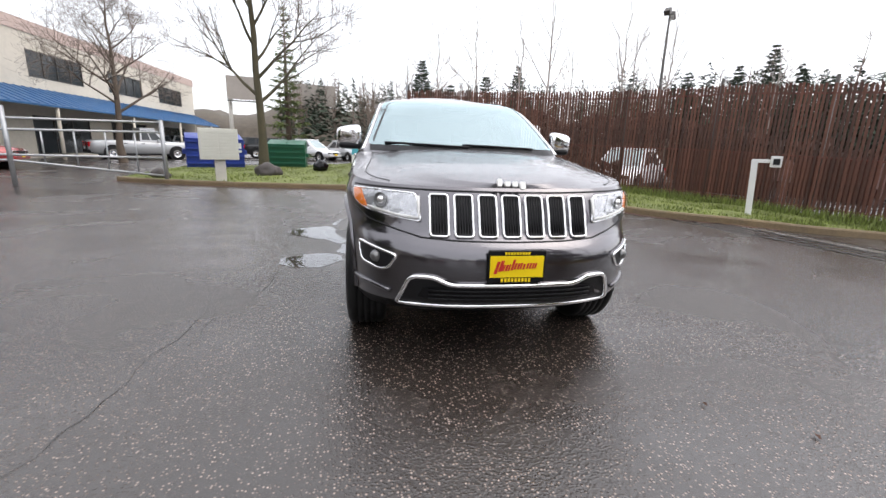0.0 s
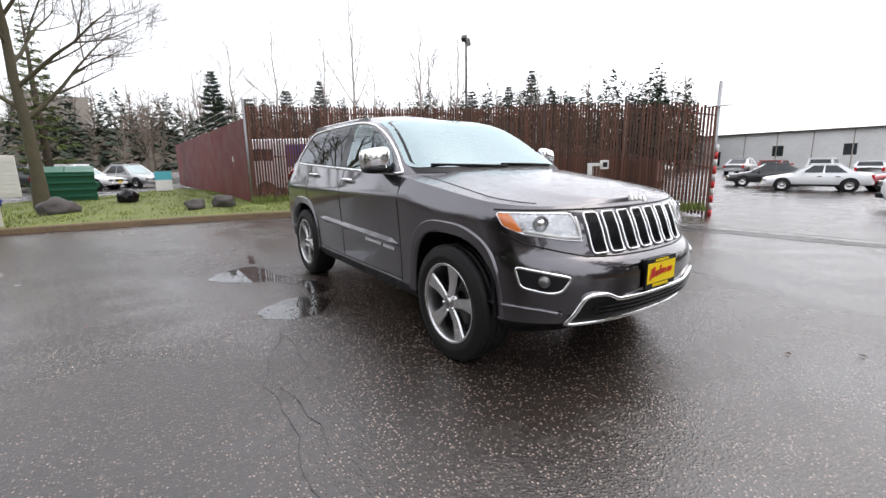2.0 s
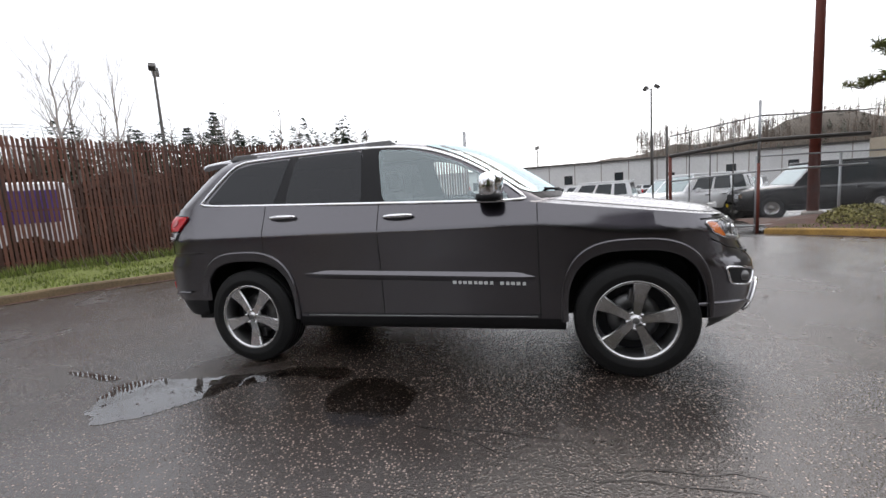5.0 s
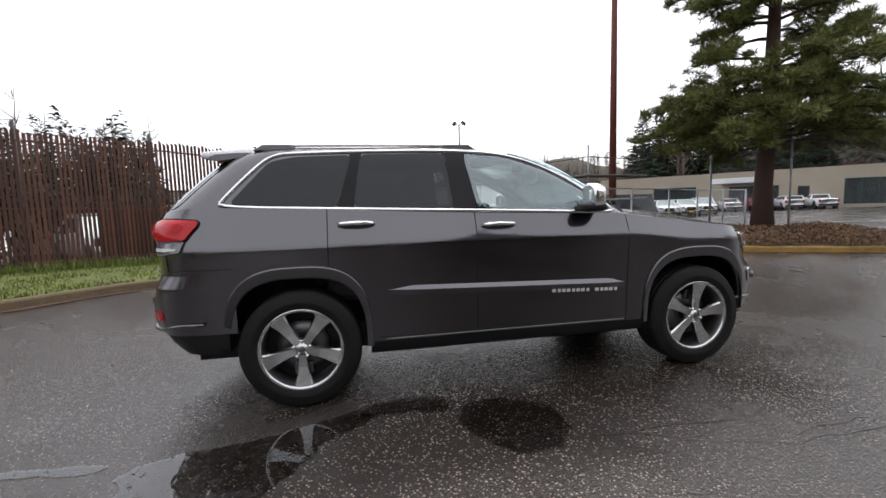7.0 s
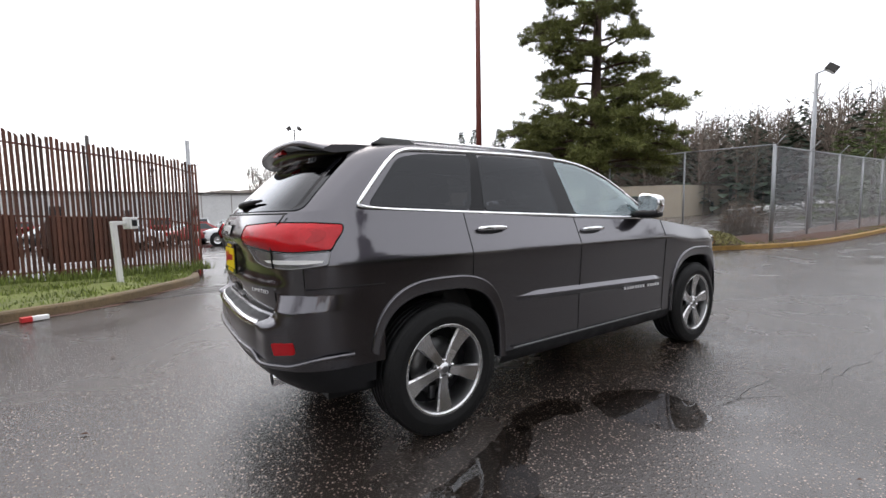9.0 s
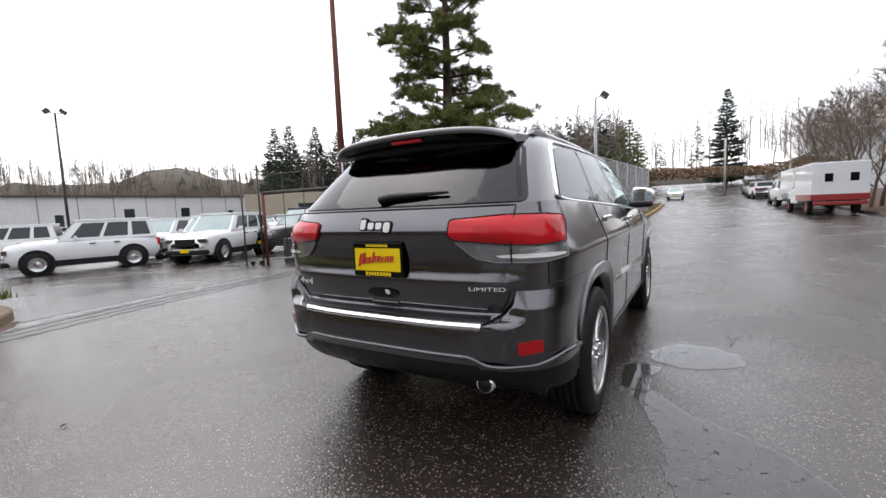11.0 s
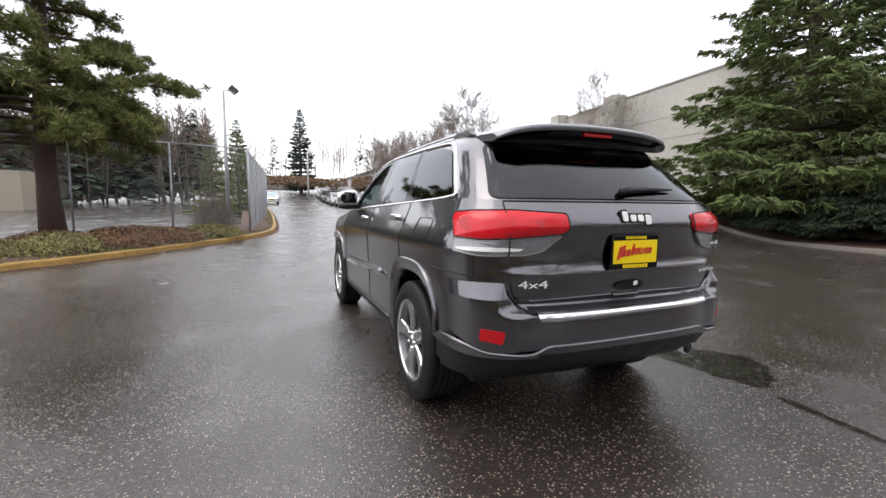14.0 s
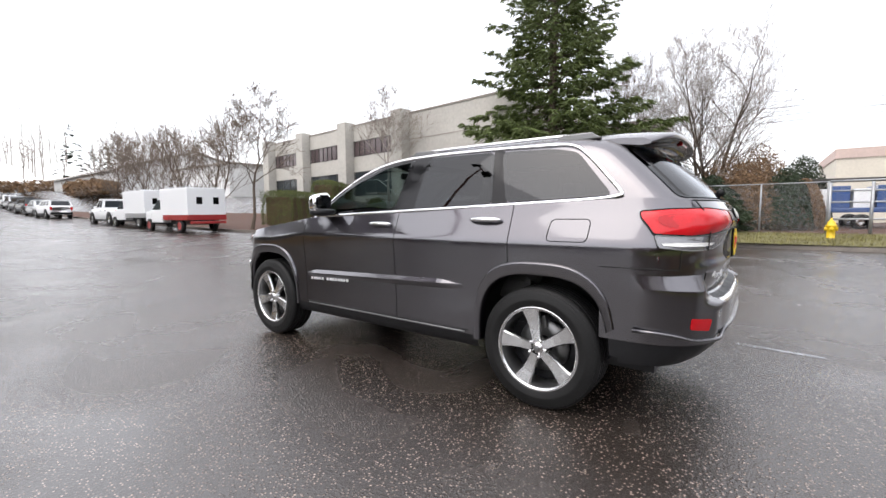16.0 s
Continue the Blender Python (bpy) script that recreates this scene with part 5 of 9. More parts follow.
woods("far_woods", "bare brown woods with dark conifers beyond the car park fence", (-83, -56, 62, 92, 2), 420, 8, 13.5, 307, 0.75)
# road-end stems take the pale twig colour to stand in for haze
woods("far_woods", "bare brown woods at the end of the road", (-118, -75, 110, 190, 12), 120, 5, 16, 305, 0.94, stem=M_PALETWIG)
woods("far_woods", "far woods west of the buildings", (-232, -150, 90, 160, 6), 120, 6, 11, 306, 0.5)
def brush_line(a, b, deep, h0, h1):
    """Tangled growth along a line, with an uneven top."""
    def f(rnd):
        t, d = rnd.random(), rnd.uniform(-deep, deep)
        x, y = a[0] + (b[0] - a[0]) * t, a[1] + (b[1] - a[1]) * t
        top = (h0 + (h1 - h0) * t) * (0.85 + 0.3 * noise.noise(Vector((t * 9, 2, 0))))
        return (x + d * 0.7, y + d, top * rnd.random() ** 0.7), (0, 0, 0.6)
    return f


leaf_mass("roadside_brush", "orange-brown winter brush at the end of the road", "shrub", brush_line((-44, -97), (12, -89), 4.0, 1.6, 2.6), 15000, 0.24, M_BROWNBRUSH, 130, (0, 0, ground_z(-14, -92) - 0.5), 0, 300, kind="stuff")
leaf_mass("roadside_brush", "brown winter brush beside the parked cars", "shrub", brush_line((-12.5, -54), (-14.5, -78), 2.4, 1.6, 2.6), 9000, 0.16, M_BROWNBRUSH, 131, (0, 0, ground_z(-13.5, -66) - 0.3), 0, 200, kind="stuff")
leaf_mass("bramble_bank", "bank of dark brown winter brambles behind the slatted fence", "shrub", brush_line((1.5, 27.0), (16.0, 14.5), 1.6, 3.9, 3.5), 26000, 0.17, M_DARKBRUSH, 140, (0, 0, 0), 0, 500, kind="stuff")
leaf_mass("bramble_bank", "bank of dark brown winter brambles behind the slatted fence", "shrub", brush_line((16.0, 14.5), (23.0, 11.4), 1.4, 2.9, 1.6), 7000, 0.17, M_DARKBRUSH, 141, (0, 0, 0), 0, 200, kind="stuff")


leaf_mass("bramble_bank", "low brown brambles between the slatted fence and the van", "shrub", brush_line((2.6, 11.3), (7.2, 8.7), 0.22, 0.9, 1.25), 7000, 0.07, M_DARKBRUSH, 142, (0, 0, 0), 0, 200, kind="stuff")


# ---- buildings ----
def wall_frame(a, b):
    """A pose whose x runs from a to b along a wall and whose -y points out of it, to the right of that way."""
    d = Vector((b[0] - a[0], b[1] - a[1], 0))
    return pose(a[0], a[1], 0, 0, 0, math.degrees(math.atan2(d.y, d.x))), d.length


def pane_window(parent, m, x0, x1, z0, z1, cols, frame_mat, deep=0.12, name="window", pane_mat=M_WINDOW):
    """A window let into a wall: a frame with mullions round panes set back."""
    b = bmesh.new()
    t = 0.05
    box(b, x0, x1, -0.02, deep, z0 - t, z0)
    box(b, x0, x1, -0.02, deep, z1, z1 + t)
    box(b, x0 - t, x0, -0.02, deep, z0 - t, z1 + t)
    box(b, x1, x1 + t, -0.02, deep, z0 - t, z1 + t)
    for k in range(1, cols):
        x = x0 + (x1 - x0) * k / cols
        box(b, x - t / 2, x + t / 2, -0.01, deep, z0, z1)
    b.transform(m)
    w = part(name, b, frame_mat, parent)
    for k in range(cols):
        u, v = x0 + (x1 - x0) * k / cols + t / 2, x0 + (x1 - x0) * (k + 1) / cols - t / 2
        p = boxed(u, v, 0.03, 0.05, z0, z1)
        p.transform(m)
        part("pane", p, pane_mat, w)
    return w


def wall_with_openings(length, z0, z1, thick, holes, m):
    """A thick wall from 0 to length with rectangular openings (x0, x1, z0, z1)."""
    xs = sorted({0, length, *[h[0] for h in holes], *[h[1] for h in holes]})
    zs = sorted({z0, z1, *[h[2] for h in holes], *[h[3] for h in holes]})
    b = bmesh.new()
    for u, v in zip(xs, xs[1:]):
        for p, q in zip(zs, zs[1:]):
            cx, cz = (u + v) / 2, (p + q) / 2
            if any(h[0] < cx < h[1] and h[2] < cz < h[3] for h in holes):
                continue
            box(b, u, v, 0, thick, p, q)
    bmesh.ops.remove_doubles(b, verts=b.verts, dist=0.0005)
    b.transform(m)
    return b


# two-storey concrete works building to the south-west
hall = thing("concrete_building", "two-storey pale concrete works building with square pillars", "building")
HA, HB = (-18.9, -9.0), (-21.6, -38.4)
hm, hl = wall_frame(HB, HA)
base_z = 1.55
pillars = [0.9 + 6.5 * k for k in range(4)]
holes = []
for a, b in zip(pillars, pillars[1:]):
    holes += [(a + 0.6, b - 0.6, base_z + 4.1, base_z + 5.3), (a + 0.6, b - 0.6, base_z + 1.0, base_z + 2.9)]
part("wall", wall_with_openings(hl, base_z - 1.5, base_z + 6.5, 0.3, holes, hm), M_CONCRETE, hall)
for x in pillars:
    b = boxed(x - 0.55, x + 0.55, -0.8, 0.1, base_z - 1.5, base_z + 6.75)
    b.transform(hm)
    part("pillar", b, M_CONCRETE, hall)
for h in holes:
    pane_window(hall, hm, h[0], h[1], h[2] + 0.05, h[3] - 0.05, 8 if h[2] > base_z + 4 else 4, M_DARKSTEEL, 0.25, pane_mat=M_BROWNPANE if h[2] > base_z + 4 else M_WINDOW)
# dark strips stand on the wall for the shade in its grooves
for z in (4.7, 3.5):
    b = boxed(pillars[-1] + 0.5, hl - 0.2, -0.015, 0.002, base_z + z, base_z + z + 0.05)
    b.transform(hm)
    part("reveal_shade", b, M_CONCRETEDARK, hall)
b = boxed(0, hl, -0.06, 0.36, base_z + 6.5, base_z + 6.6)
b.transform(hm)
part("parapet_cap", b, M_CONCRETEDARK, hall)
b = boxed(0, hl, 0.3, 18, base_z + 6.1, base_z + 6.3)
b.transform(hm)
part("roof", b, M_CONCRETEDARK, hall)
b = boxed(hl - 0.3, hl, 0.3, 18, base_z - 1.5, base_z + 6.5)
b.transform(hm)
part("end_wall", b, M_CONCRETE, hall)
b = boxed(0, 0.3, 0.3, 18, base_z - 1.5, base_z + 6.5)
b.transform(hm)
part("end_wall", b, M_CONCRETE, hall)
part("side_wing", boxed(-31.0, -24.7, -12.0, -2.8, base_z - 1.5, base_z + 4.9), M_CONCRETE, hall)
part("wing_cap", boxed(-31.05, -24.64, -12.0, -2.74, base_z + 4.9, base_z + 5.0), M_CONCRETEDARK, hall)
for x0, flip in ((pillars[2] + 4.6, -1), (pillars[3] + 3.0, 1)):
    st = part("landing", (lambda q: (q.transform(hm), q)[1])(boxed(x0 - 0.6, x0 + 0.6, -1.5, -0.02, base_z + 1.0, base_z + 1.12)), M_CONCRETEDARK, hall)
    for k in range(7):
        q = boxed(x0 - flip * (0.6 + 0.28 * k) - 0.15, x0 - flip * (0.6 + 0.28 * k) + 0.15, -1.4, -0.2, base_z + 1.0 - 0.17 * (k + 1), base_z + 1.05 - 0.17 * (k + 1))
        q.transform(hm)
        part("step", q, M_GREYWALL, st)
    for yy in (-1.4, -0.2):
        tube("handrail", [hm @ Vector((x0 + flip * 0.6, yy, base_z + 2.0)), hm @ Vector((x0 - flip * 0.6, yy, base_z + 2.0)), hm @ Vector((x0 - flip * 2.6, yy, base_z + 0.85))], 0.025, M_WHITEPLASTIC, st, 6)
low_wall = boxed(pillars[1] - 2, pillars[2] + 1, -2.4, -2.2, base_z - 0.5, base_z + 0.9)
low_wall.transform(hm)
tagged(part("retaining_wall", low_wall, M_CONCRETE), "low pale concrete wall before the works building", "wall", kind="structure")

# lower pale wing and gabled shed further down the road
wing = thing("pale_workshop", "low pale workshop beyond the works building", "building")
b = boxed(-28.0, -18.5, -54.0, -40.5, 0.5, 6.2)
part("wall", b, M_GREYWALL, wing)
part("roof", boxed(-28.2, -18.3, -54.2, -40.3, 6.2, 6.4), M_CONCRETEDARK, wing)
for y in (-52.0, -48.5, -45.0):
    pane_window(wing, pose(-18.48, y, 0, 0, 0, 90), 0, 1.6, 2.8, 4.2, 2, M_DARKSTEEL, 0.2)
shed = thing("gabled_shed", "big pale metal shed with a shallow gable roof", "building")
V = [(-32, -58, 0), (-14.5, -58, 0), (-14.5, -58, 6.6), (-23, -58, 9.2), (-32, -58, 6.6), (-32, -88, 0), (-14.5, -88, 0), (-14.5, -88, 6.6), (-23, -88, 9.2), (-32, -88, 6.6)]
raw("wall", V, [(0, 1, 2, 3, 4), (9, 8, 7, 6, 5), (1, 6, 7, 2), (0, 4, 9, 5)], M_GREYWALL, shed)
raw("roof", [(-14.0, -57.6, 6.5), (-23, -57.6, 9.3), (-32.5, -57.6, 6.5), (-14.0, -88.4, 6.5), (-23, -88.4, 9.3), (-32.5, -88.4, 6.5), (-14.0, -57.6, 6.65), (-23, -57.6, 9.45), (-32.5, -57.6, 6.65), (-14.0, -88.4, 6.65), (-23, -88.4, 9.45), (-32.5, -88.4, 6.65)],
    [(0, 1, 4, 3), (1, 2, 5, 4), (6, 9, 10, 7), (7, 10, 11, 8), (0, 6, 7, 1), (1, 7, 8, 2), (0, 3, 9, 6), (2, 8, 11, 5)], M_CONCRETEDARK, shed)
for k in range(9):
    part("wall_rib", boxed(-31.6 + k * 2.1, -31.5 + k * 2.1, -57.98, -57.9, 0, 6.5), M_CONCRETEDARK, shed)

# long low warehouse east of the car park
ware = thing("long_warehouse", "long low grey-white warehouse beyond the parked cars", "building")
wm, wl_ = wall_frame((71.0, 34.0), (66.0, -75.0))
wh = []
for k in range(14):
    x = 6 + 7.6 * k
    wh.append((x, x + 1.3, 1.6, 3.0) if k % 3 else (x, x + 0.9, 0.3, 2.4))
part("wall", wall_with_openings(wl_, -1.0, 4.7, 0.3, wh, wm @ pose(0, 0, 0)), M_GREYWALL, ware)
for h in wh:
    pane_window(ware, wm, h[0] + 0.05, h[1] - 0.05, h[2] + 0.05, h[3] - 0.05, 1, M_DARKSTEEL, 0.2)
b = boxed(-0.3, wl_ + 0.3, -0.4, 16, 4.7, 4.9)
b.transform(wm)
part("roof", b, M_DARKSTEEL, ware)
for k in range(27):
    b = boxed(2 + 4 * k, 2.12 + 4 * k, -0.03, 0.02, -1.0, 4.7)
    b.transform(wm)
    part("downpipe" if k % 4 == 0 else "wall_joint", b, M_CONCRETEDARK, ware)

# tan block building south-east
tan = thing("tan_shop_building", "tan block-walled shop building with dark glazed bays", "building")
tm, tl = wall_frame((53.0, -33.5), (24.5, -52.6))
th = [(tl - 8.5, tl - 3.5, 0.4, 3.0), (tl - 12.2, tl - 11.2, 0.2, 2.4), (tl - 18.5, tl - 13.8, 0.4, 2.6), (tl - 27, tl - 22, 0.4, 2.8)]
part("wall", wall_with_openings(tl, -1.0, 4.3, 0.3, th, tm), M_TAN, tan)
for h in th:
    pane_window(tan, tm, h[0] + 0.05, h[1] - 0.05, h[2] + 0.05, h[3] - 0.05, 4 if h[1] - h[0] > 2 else 1, M_GREENBIN if h[1] - h[0] > 4.9 else M_DARKSTEEL, 0.2)
b = boxed(0, tl, 0.3, 22, 3.9, 4.1)
b.transform(tm)
part("roof", b, M_CONCRETEDARK, tan)
b = boxed(tl - 0.3, tl, 0.3, 22, -1, 4.3)
b.transform(tm)
part("end_wall", b, M_TAN, tan)
em, el = wall_frame((24.5, -52.65), (23.7, -64.0))
b = wall_with_openings(el, -1.0, 4.3, 0.3, [(el - 5.0, el - 3.9, 0.0, 2.2)], em)
part("end_wall", b, M_TAN, tan)
b = boxed(0, el, 0.3, 14, 3.9, 4.1)
b.transform(em)
part("roof", b, M_CONCRETEDARK, tan)
pane_window(tan, em, el - 4.95, el - 3.95, 0.05, 2.15, 1, M_DARKSTEEL, 0.2)
b = boxed(tl - 20.5, tl - 15.5, -0.12, -0.01, 3.05, 3.65)
b.transform(tm)
part("sign", b, M_WHITEPRINT, tan, "plain white sign board")
b = boxed(tl - 19.0, tl - 15.0, -1.2, 0, 2.75, 2.95)
b.transform(tm)
part("awning", b, M_DARKSTEEL, tan)

# cream shop building with blue awnings to the north-west
shop = thing("cream_shop_building", "cream two-storey shop building with a pink band and blue metal awnings", "building")
sm, sl = wall_frame((-19.2, 46.0), (-19.2, 12.0))
sh = []
for k in range(4):
    x = sl - 31 + 7.4 * k
    sh += [(x, x + 4.6, 4.35, 5.75), (x, x + 4.9, 0.2, 2.3)]
part("wall", wall_with_openings(sl, 0, 6.6, 0.3, sh, sm @ Matrix.Diagonal((1, -1, 1, 1))), M_CREAM, shop)
sm_out = sm @ Matrix.Diagonal((1, -1, 1, 1))
b = boxed(-0.1, sl + 0.1, -0.05, 0.36, 6.6, 7.25)
b.transform(sm_out)
part("roof_band", b, M_PINK, shop, "dull pink roof band")
for h in sh:
    pane_window(shop, sm_out, h[0] + 0.05, h[1] - 0.05, h[2] + 0.05, h[3] - 0.05, 4 if h[2] > 4 else 3, M_DARKSTEEL, 0.2)
b = boxed(0, sl, 0.3, 14, 6.2, 6.4)
b.transform(sm_out)
part("roof", b, M_CONCRETEDARK, shop)
for x in (0, sl - 0.3):
    b = boxed(x, x + 0.3, 0.3, 14, 0, 6.6)
    b.transform(sm_out)
    part("end_wall", b, M_CREAM, shop)
aw = raw("awning", [sm_out @ Vector(p) for p in ((0, -0.02, 3.75), (sl, -0.02, 3.75), (sl, -2.3, 2.75), (0, -2.3, 2.75), (0, -0.02, 3.69), (sl, -0.02, 3.69), (sl, -2.3, 2.65), (0, -2.3, 2.65))], [(0, 1, 2, 3), (7, 6, 5, 4), (3, 2, 6, 7), (0, 3, 7, 4), (1, 5, 6, 2)], M_BLUEAWNING, shop, "blue standing-seam metal awning")
for k in range(56):
    x = 0.3 + k * 0.6
    tube("seam", [sm_out @ Vector((x, -0.03, 3.77)), sm_out @ Vector((x, -2.3, 2.78))], 0.022, M_BLUEAWNING, aw, 4)
for k in range(5):
    x = sl - 32.0 + 7.4 * k
    tube("awning_post", [sm_out @ Vector((x, -2.2, 0)), sm_out @ Vector((x, -2.2, 2.7))], 0.09, M_CREAM, aw, 8)

# far pale building west, behind the trailers
west = thing("cream_west_building", "far cream building with a pink roof band behind the trailers", "building")
part("wall", boxed(-60, -46, 7.2, 40, 0, 5.4), M_CREAM, west)
part("roof_band", boxed(-60.1, -45.9, 7.1, 40.1, 5.4, 6.2), M_PINK, west)

line = thing("power_line", "three thin power lines between wooden poles", "power line")
for y in (-24.0, 46.0):
    tube("pole", [(-60.6, y, -0.5), (-60.6, y, 14.4)], [0.17, 0.12], M_BARK, line, 8)
    part("crossarm", boxed(-60.7, -60.5, y - 0.9, y + 0.9, 13.6, 13.75), M_BARK, line)
for k, z in enumerate((13.9, 13.0, 12.3)):
    tube("wire", [(-60.5, -24 + 3.5 * i, z - 1.1 * (1 - (i / 10 - 1) ** 2)) for i in range(21)], 0.028, M_DARKSTEEL, line, 4)

# billboards north
for x, y, rz, w in ((-11.8, 84.8, 8, 8.0), (-23.0, 78.5, 12, 5.0)):
    bb = thing("billboard", "large weathered grey billboard on a steel post", "billboard", (x, y, 0), rz, "billboards")
    part("panel", boxed(-w / 2, w / 2, -0.2, 0.2, 8.4, 12.2, 0.03), M_CONCRETEDARK, bb)
    part("catwalk", boxed(-w / 2, w / 2, -0.9, -0.2, 8.0, 8.15), M_DARKSTEEL, bb)
    tube("post", [(-w / 2 + 0.4, 0.3, 0), (-w / 2 + 0.4, 0.3, 9)], 0.35, M_CONCRETE, bb, 10)
    for k in range(6):
        tube("brace", [(-w / 2 + 0.8 + k * (w - 1.6) / 5, 0.25, 8.2), (-w / 2 + 0.8 + k * (w - 1.6) / 5, 0.25, 12.1)], 0.06, M_DARKSTEEL, bb, 5)


# ---- lamps and poles ----
def yard_lamp(at, height, label, heads=2, turn=0, material=M_DARKSTEEL, r=0.09):
    z = ground_z(*at)
    l = thing("yard_lamp", label, "street lamp", (at[0], at[1], z), turn, "yard lamps")
    tube("pole", [(0, 0, 0), (0, 0, height * 0.5), (0, 0, height)], [r * 1.2, r, r * 0.7], material, l, 10)
    tube("crossarm", [(-0.45, 0, height), (0.45, 0, height)] if heads == 2 else [(0, 0, height), (0.4, 0, height + 0.1)], 0.03, material, l, 6)
    for s in ((-1, 1) if heads == 2 else (1,)):
        b = box(bmesh.new(), -0.22, 0.22, -0.17, 0.17, -0.14, 0.14, 0.03)
        b.transform(Matrix.Translation((0.5 * s, 0, height + 0.12)) @ Matrix.Rotation(radians(38 * s), 4, "Y"))
        h = part("lamp_head", b, M_DARKSTEEL, l)
        b = box(bmesh.new(), -0.18, 0.18, -0.14, 0.14, -0.155, -0.142)
        b.transform(Matrix.Translation((0.5 * s, 0, height + 0.12)) @ Matrix.Rotation(radians(38 * s), 4, "Y"))
        part("glass_face", b, M_WHITEPLASTIC, h)
    return l


yard_lamp((16.2, 20.3), 9.1, "twin-head floodlight on a steel pole behind the fence", 2, 40)
yard_lamp((41.0, -9.8), 10.2, "twin-head floodlight on a dark pole in the car park", 2, 60)
yard_lamp((71.0, 1.8), 8.4, "far twin-head floodlight by the warehouse", 2, 20)
yard_lamp((3.6, -21.6), 6.9, "single-head street lamp behind the pale fence", 1, 200, M_GALV)
rp = thing("red_lamp_pole", "tall rust red steel lamp pole on a concrete foot", "street lamp", (9.6, -7.5, ground_z(9.6, -7.5)))
part("footing", lathe([(-0.1, 0.0), (-0.1, 0.26), (0.36, 0.24), (0.40, 0.20), (0.40, 0.0)], 20, "Z"), M_CONCRETEDARK, rp, smooth=False)
tube("pole", [(0, 0, 0.3), (0, 0, 6), (0, 0, 13.5)], [0.13, 0.10, 0.065], M_RUSTSTEEL, rp, 14, label="rust red steel pole")
tube("crossarm", [(-0.9, 0, 13.4), (0.9, 0, 13.4)], 0.04, M_RUSTSTEEL, rp, 8)
for s in (-1, 1):
    part("lamp_head", boxed(0.9 * s - 0.35, 0.9 * s + 0.35, -0.2, 0.2, 13.3, 13.5, 0.05), M_DARKSTEEL, rp)
ut = thing("utility_pole", "far wooden utility pole at the end of the road", "pole", (-4.5, -66.0, ground_z(-4.5, -66)))
tube("pole", [(0, 0, 0), (0, 0, 7.5)], 0.13, M_CONCRETE, ut, 8)
wires = thing("power_lines", "thin overhead power lines far to the west", "cable")
for k in range(3):
    tube("wire", [(-60 + 0.2 * k, -60 + 12 * j, 12.5 + 1.1 * k - 0.9 * math.sin(math.pi * (j % 5) / 4.0)) for j in range(13)], 0.02, M_DARKSTEEL, wires, 4)

# ---- yard furniture ----
key = thing("keypad_post", "white steel post with a gate keypad box", "keypad", (6.95, 3.27, 0.10), -40)
part("post", (lambda q: (q.transform(Matrix.Rotation(radians(-3), 4, "Y")), q)[1])(boxed(-0.055, 0.055, -0.025, 0.025, -0.15, 1.12, 0.008)), M_WHITEPLASTIC, key)
arm = part("arm", boxed(-0.10, 0.34, -0.028, 0.028, 1.06, 1.13, 0.008), M_WHITEPLASTIC, key)
kb = part("keypad_box", boxed(0.20, 0.38, -0.11, 0.05, 0.98, 1.20, 0.015), M_WHITEPLASTIC, key)
part("keypad", boxed(0.235, 0.345, -0.118, -0.108, 1.03, 1.15), M_PLASTIC, kb, "dark keypad")

mail = thing("mailbox_cluster", "beige cluster mailbox on a concrete pedestal", "mailbox", (-5.1, 8.95, 0.12), 20)
part("pedestal", boxed(-0.14, 0.14, -0.12, 0.12, -0.05, 0.62, 0.01), M_CONCRETE, mail)
mb = part("cabinet", boxed(-0.50, 0.50, -0.20, 0.20, 0.60, 1.46, 0.02), M_MAILBOX, mail)
for k in range(8):
    for s in range(2):
        part("mail_door", boxed(-0.46 + 0.47 * s, -0.01 + 0.46 * s, -0.212, -0.198, 0.68 + 0.092 * k, 0.76 + 0.092 * k, 0.004), M_MAILBOX, mb)


def skip_bin(label, material, at, rz, w, d, h, low=0.12):
    s = thing("dumpster", label, "dumpster", at, rz)
    b = bmesh.new()
    V = [(-w / 2, -d / 2, low), (w / 2, -d / 2, low), (w / 2, d / 2, low), (-w / 2, d / 2, low), (-w / 2, -d / 2 - 0.12, h * 0.86), (w / 2, -d / 2 - 0.12, h * 0.86), (w / 2, d / 2, h), (-w / 2, d / 2, h)]
    raw("body", V, [(0, 1, 5, 4), (1, 2, 6, 5), (2, 3, 7, 6), (3, 0, 4, 7), (3, 2, 1, 0)], material, s)
    for k in range(4):
        z = low + 0.18 + (h * 0.8 - low - 0.18) * k / 3
        part("rib", boxed(-w / 2 - 0.02, w / 2 + 0.02, -d / 2 - 0.10 - 0.03 * k, -d / 2 - 0.0 - 0.03 * k, z - 0.03, z + 0.03), material, s)
    for x in (-w / 4, w / 4):
        lid = box(bmesh.new(), x - w / 4 + 0.01, x + w / 4 - 0.01, -d / 2 - 0.15, d / 2, 0, 0.05, 0.01)
        lid.transform(Matrix.Translation((0, 0, h * 0.93)) @ Matrix.Rotation(math.atan2(h * 0.14, d), 4, "X"))
        part("lid", lid, material, s)
    for x in (-w / 2 - 0.06, w / 2 + 0.06):
        part("fork_pocket", boxed(x - 0.06, x + 0.06, -d / 2 + 0.1, d / 2 - 0.1, h * 0.45, h * 0.58, 0.01), material, s)
    for x in (-w / 2 + 0.2, w / 2 - 0.2):
        for y in (-d / 2 + 0.2, d / 2 - 0.2):
            tube("caster", [(x - 0.04, y, 0.06), (x + 0.04, y, 0.06)], 0.06, M_PLASTIC, s, 10)
            if low > 0.2:
                tube("leg", [(x, y, 0.08), (x, y, low + 0.01)], 0.03, material, s, 6)
    return s


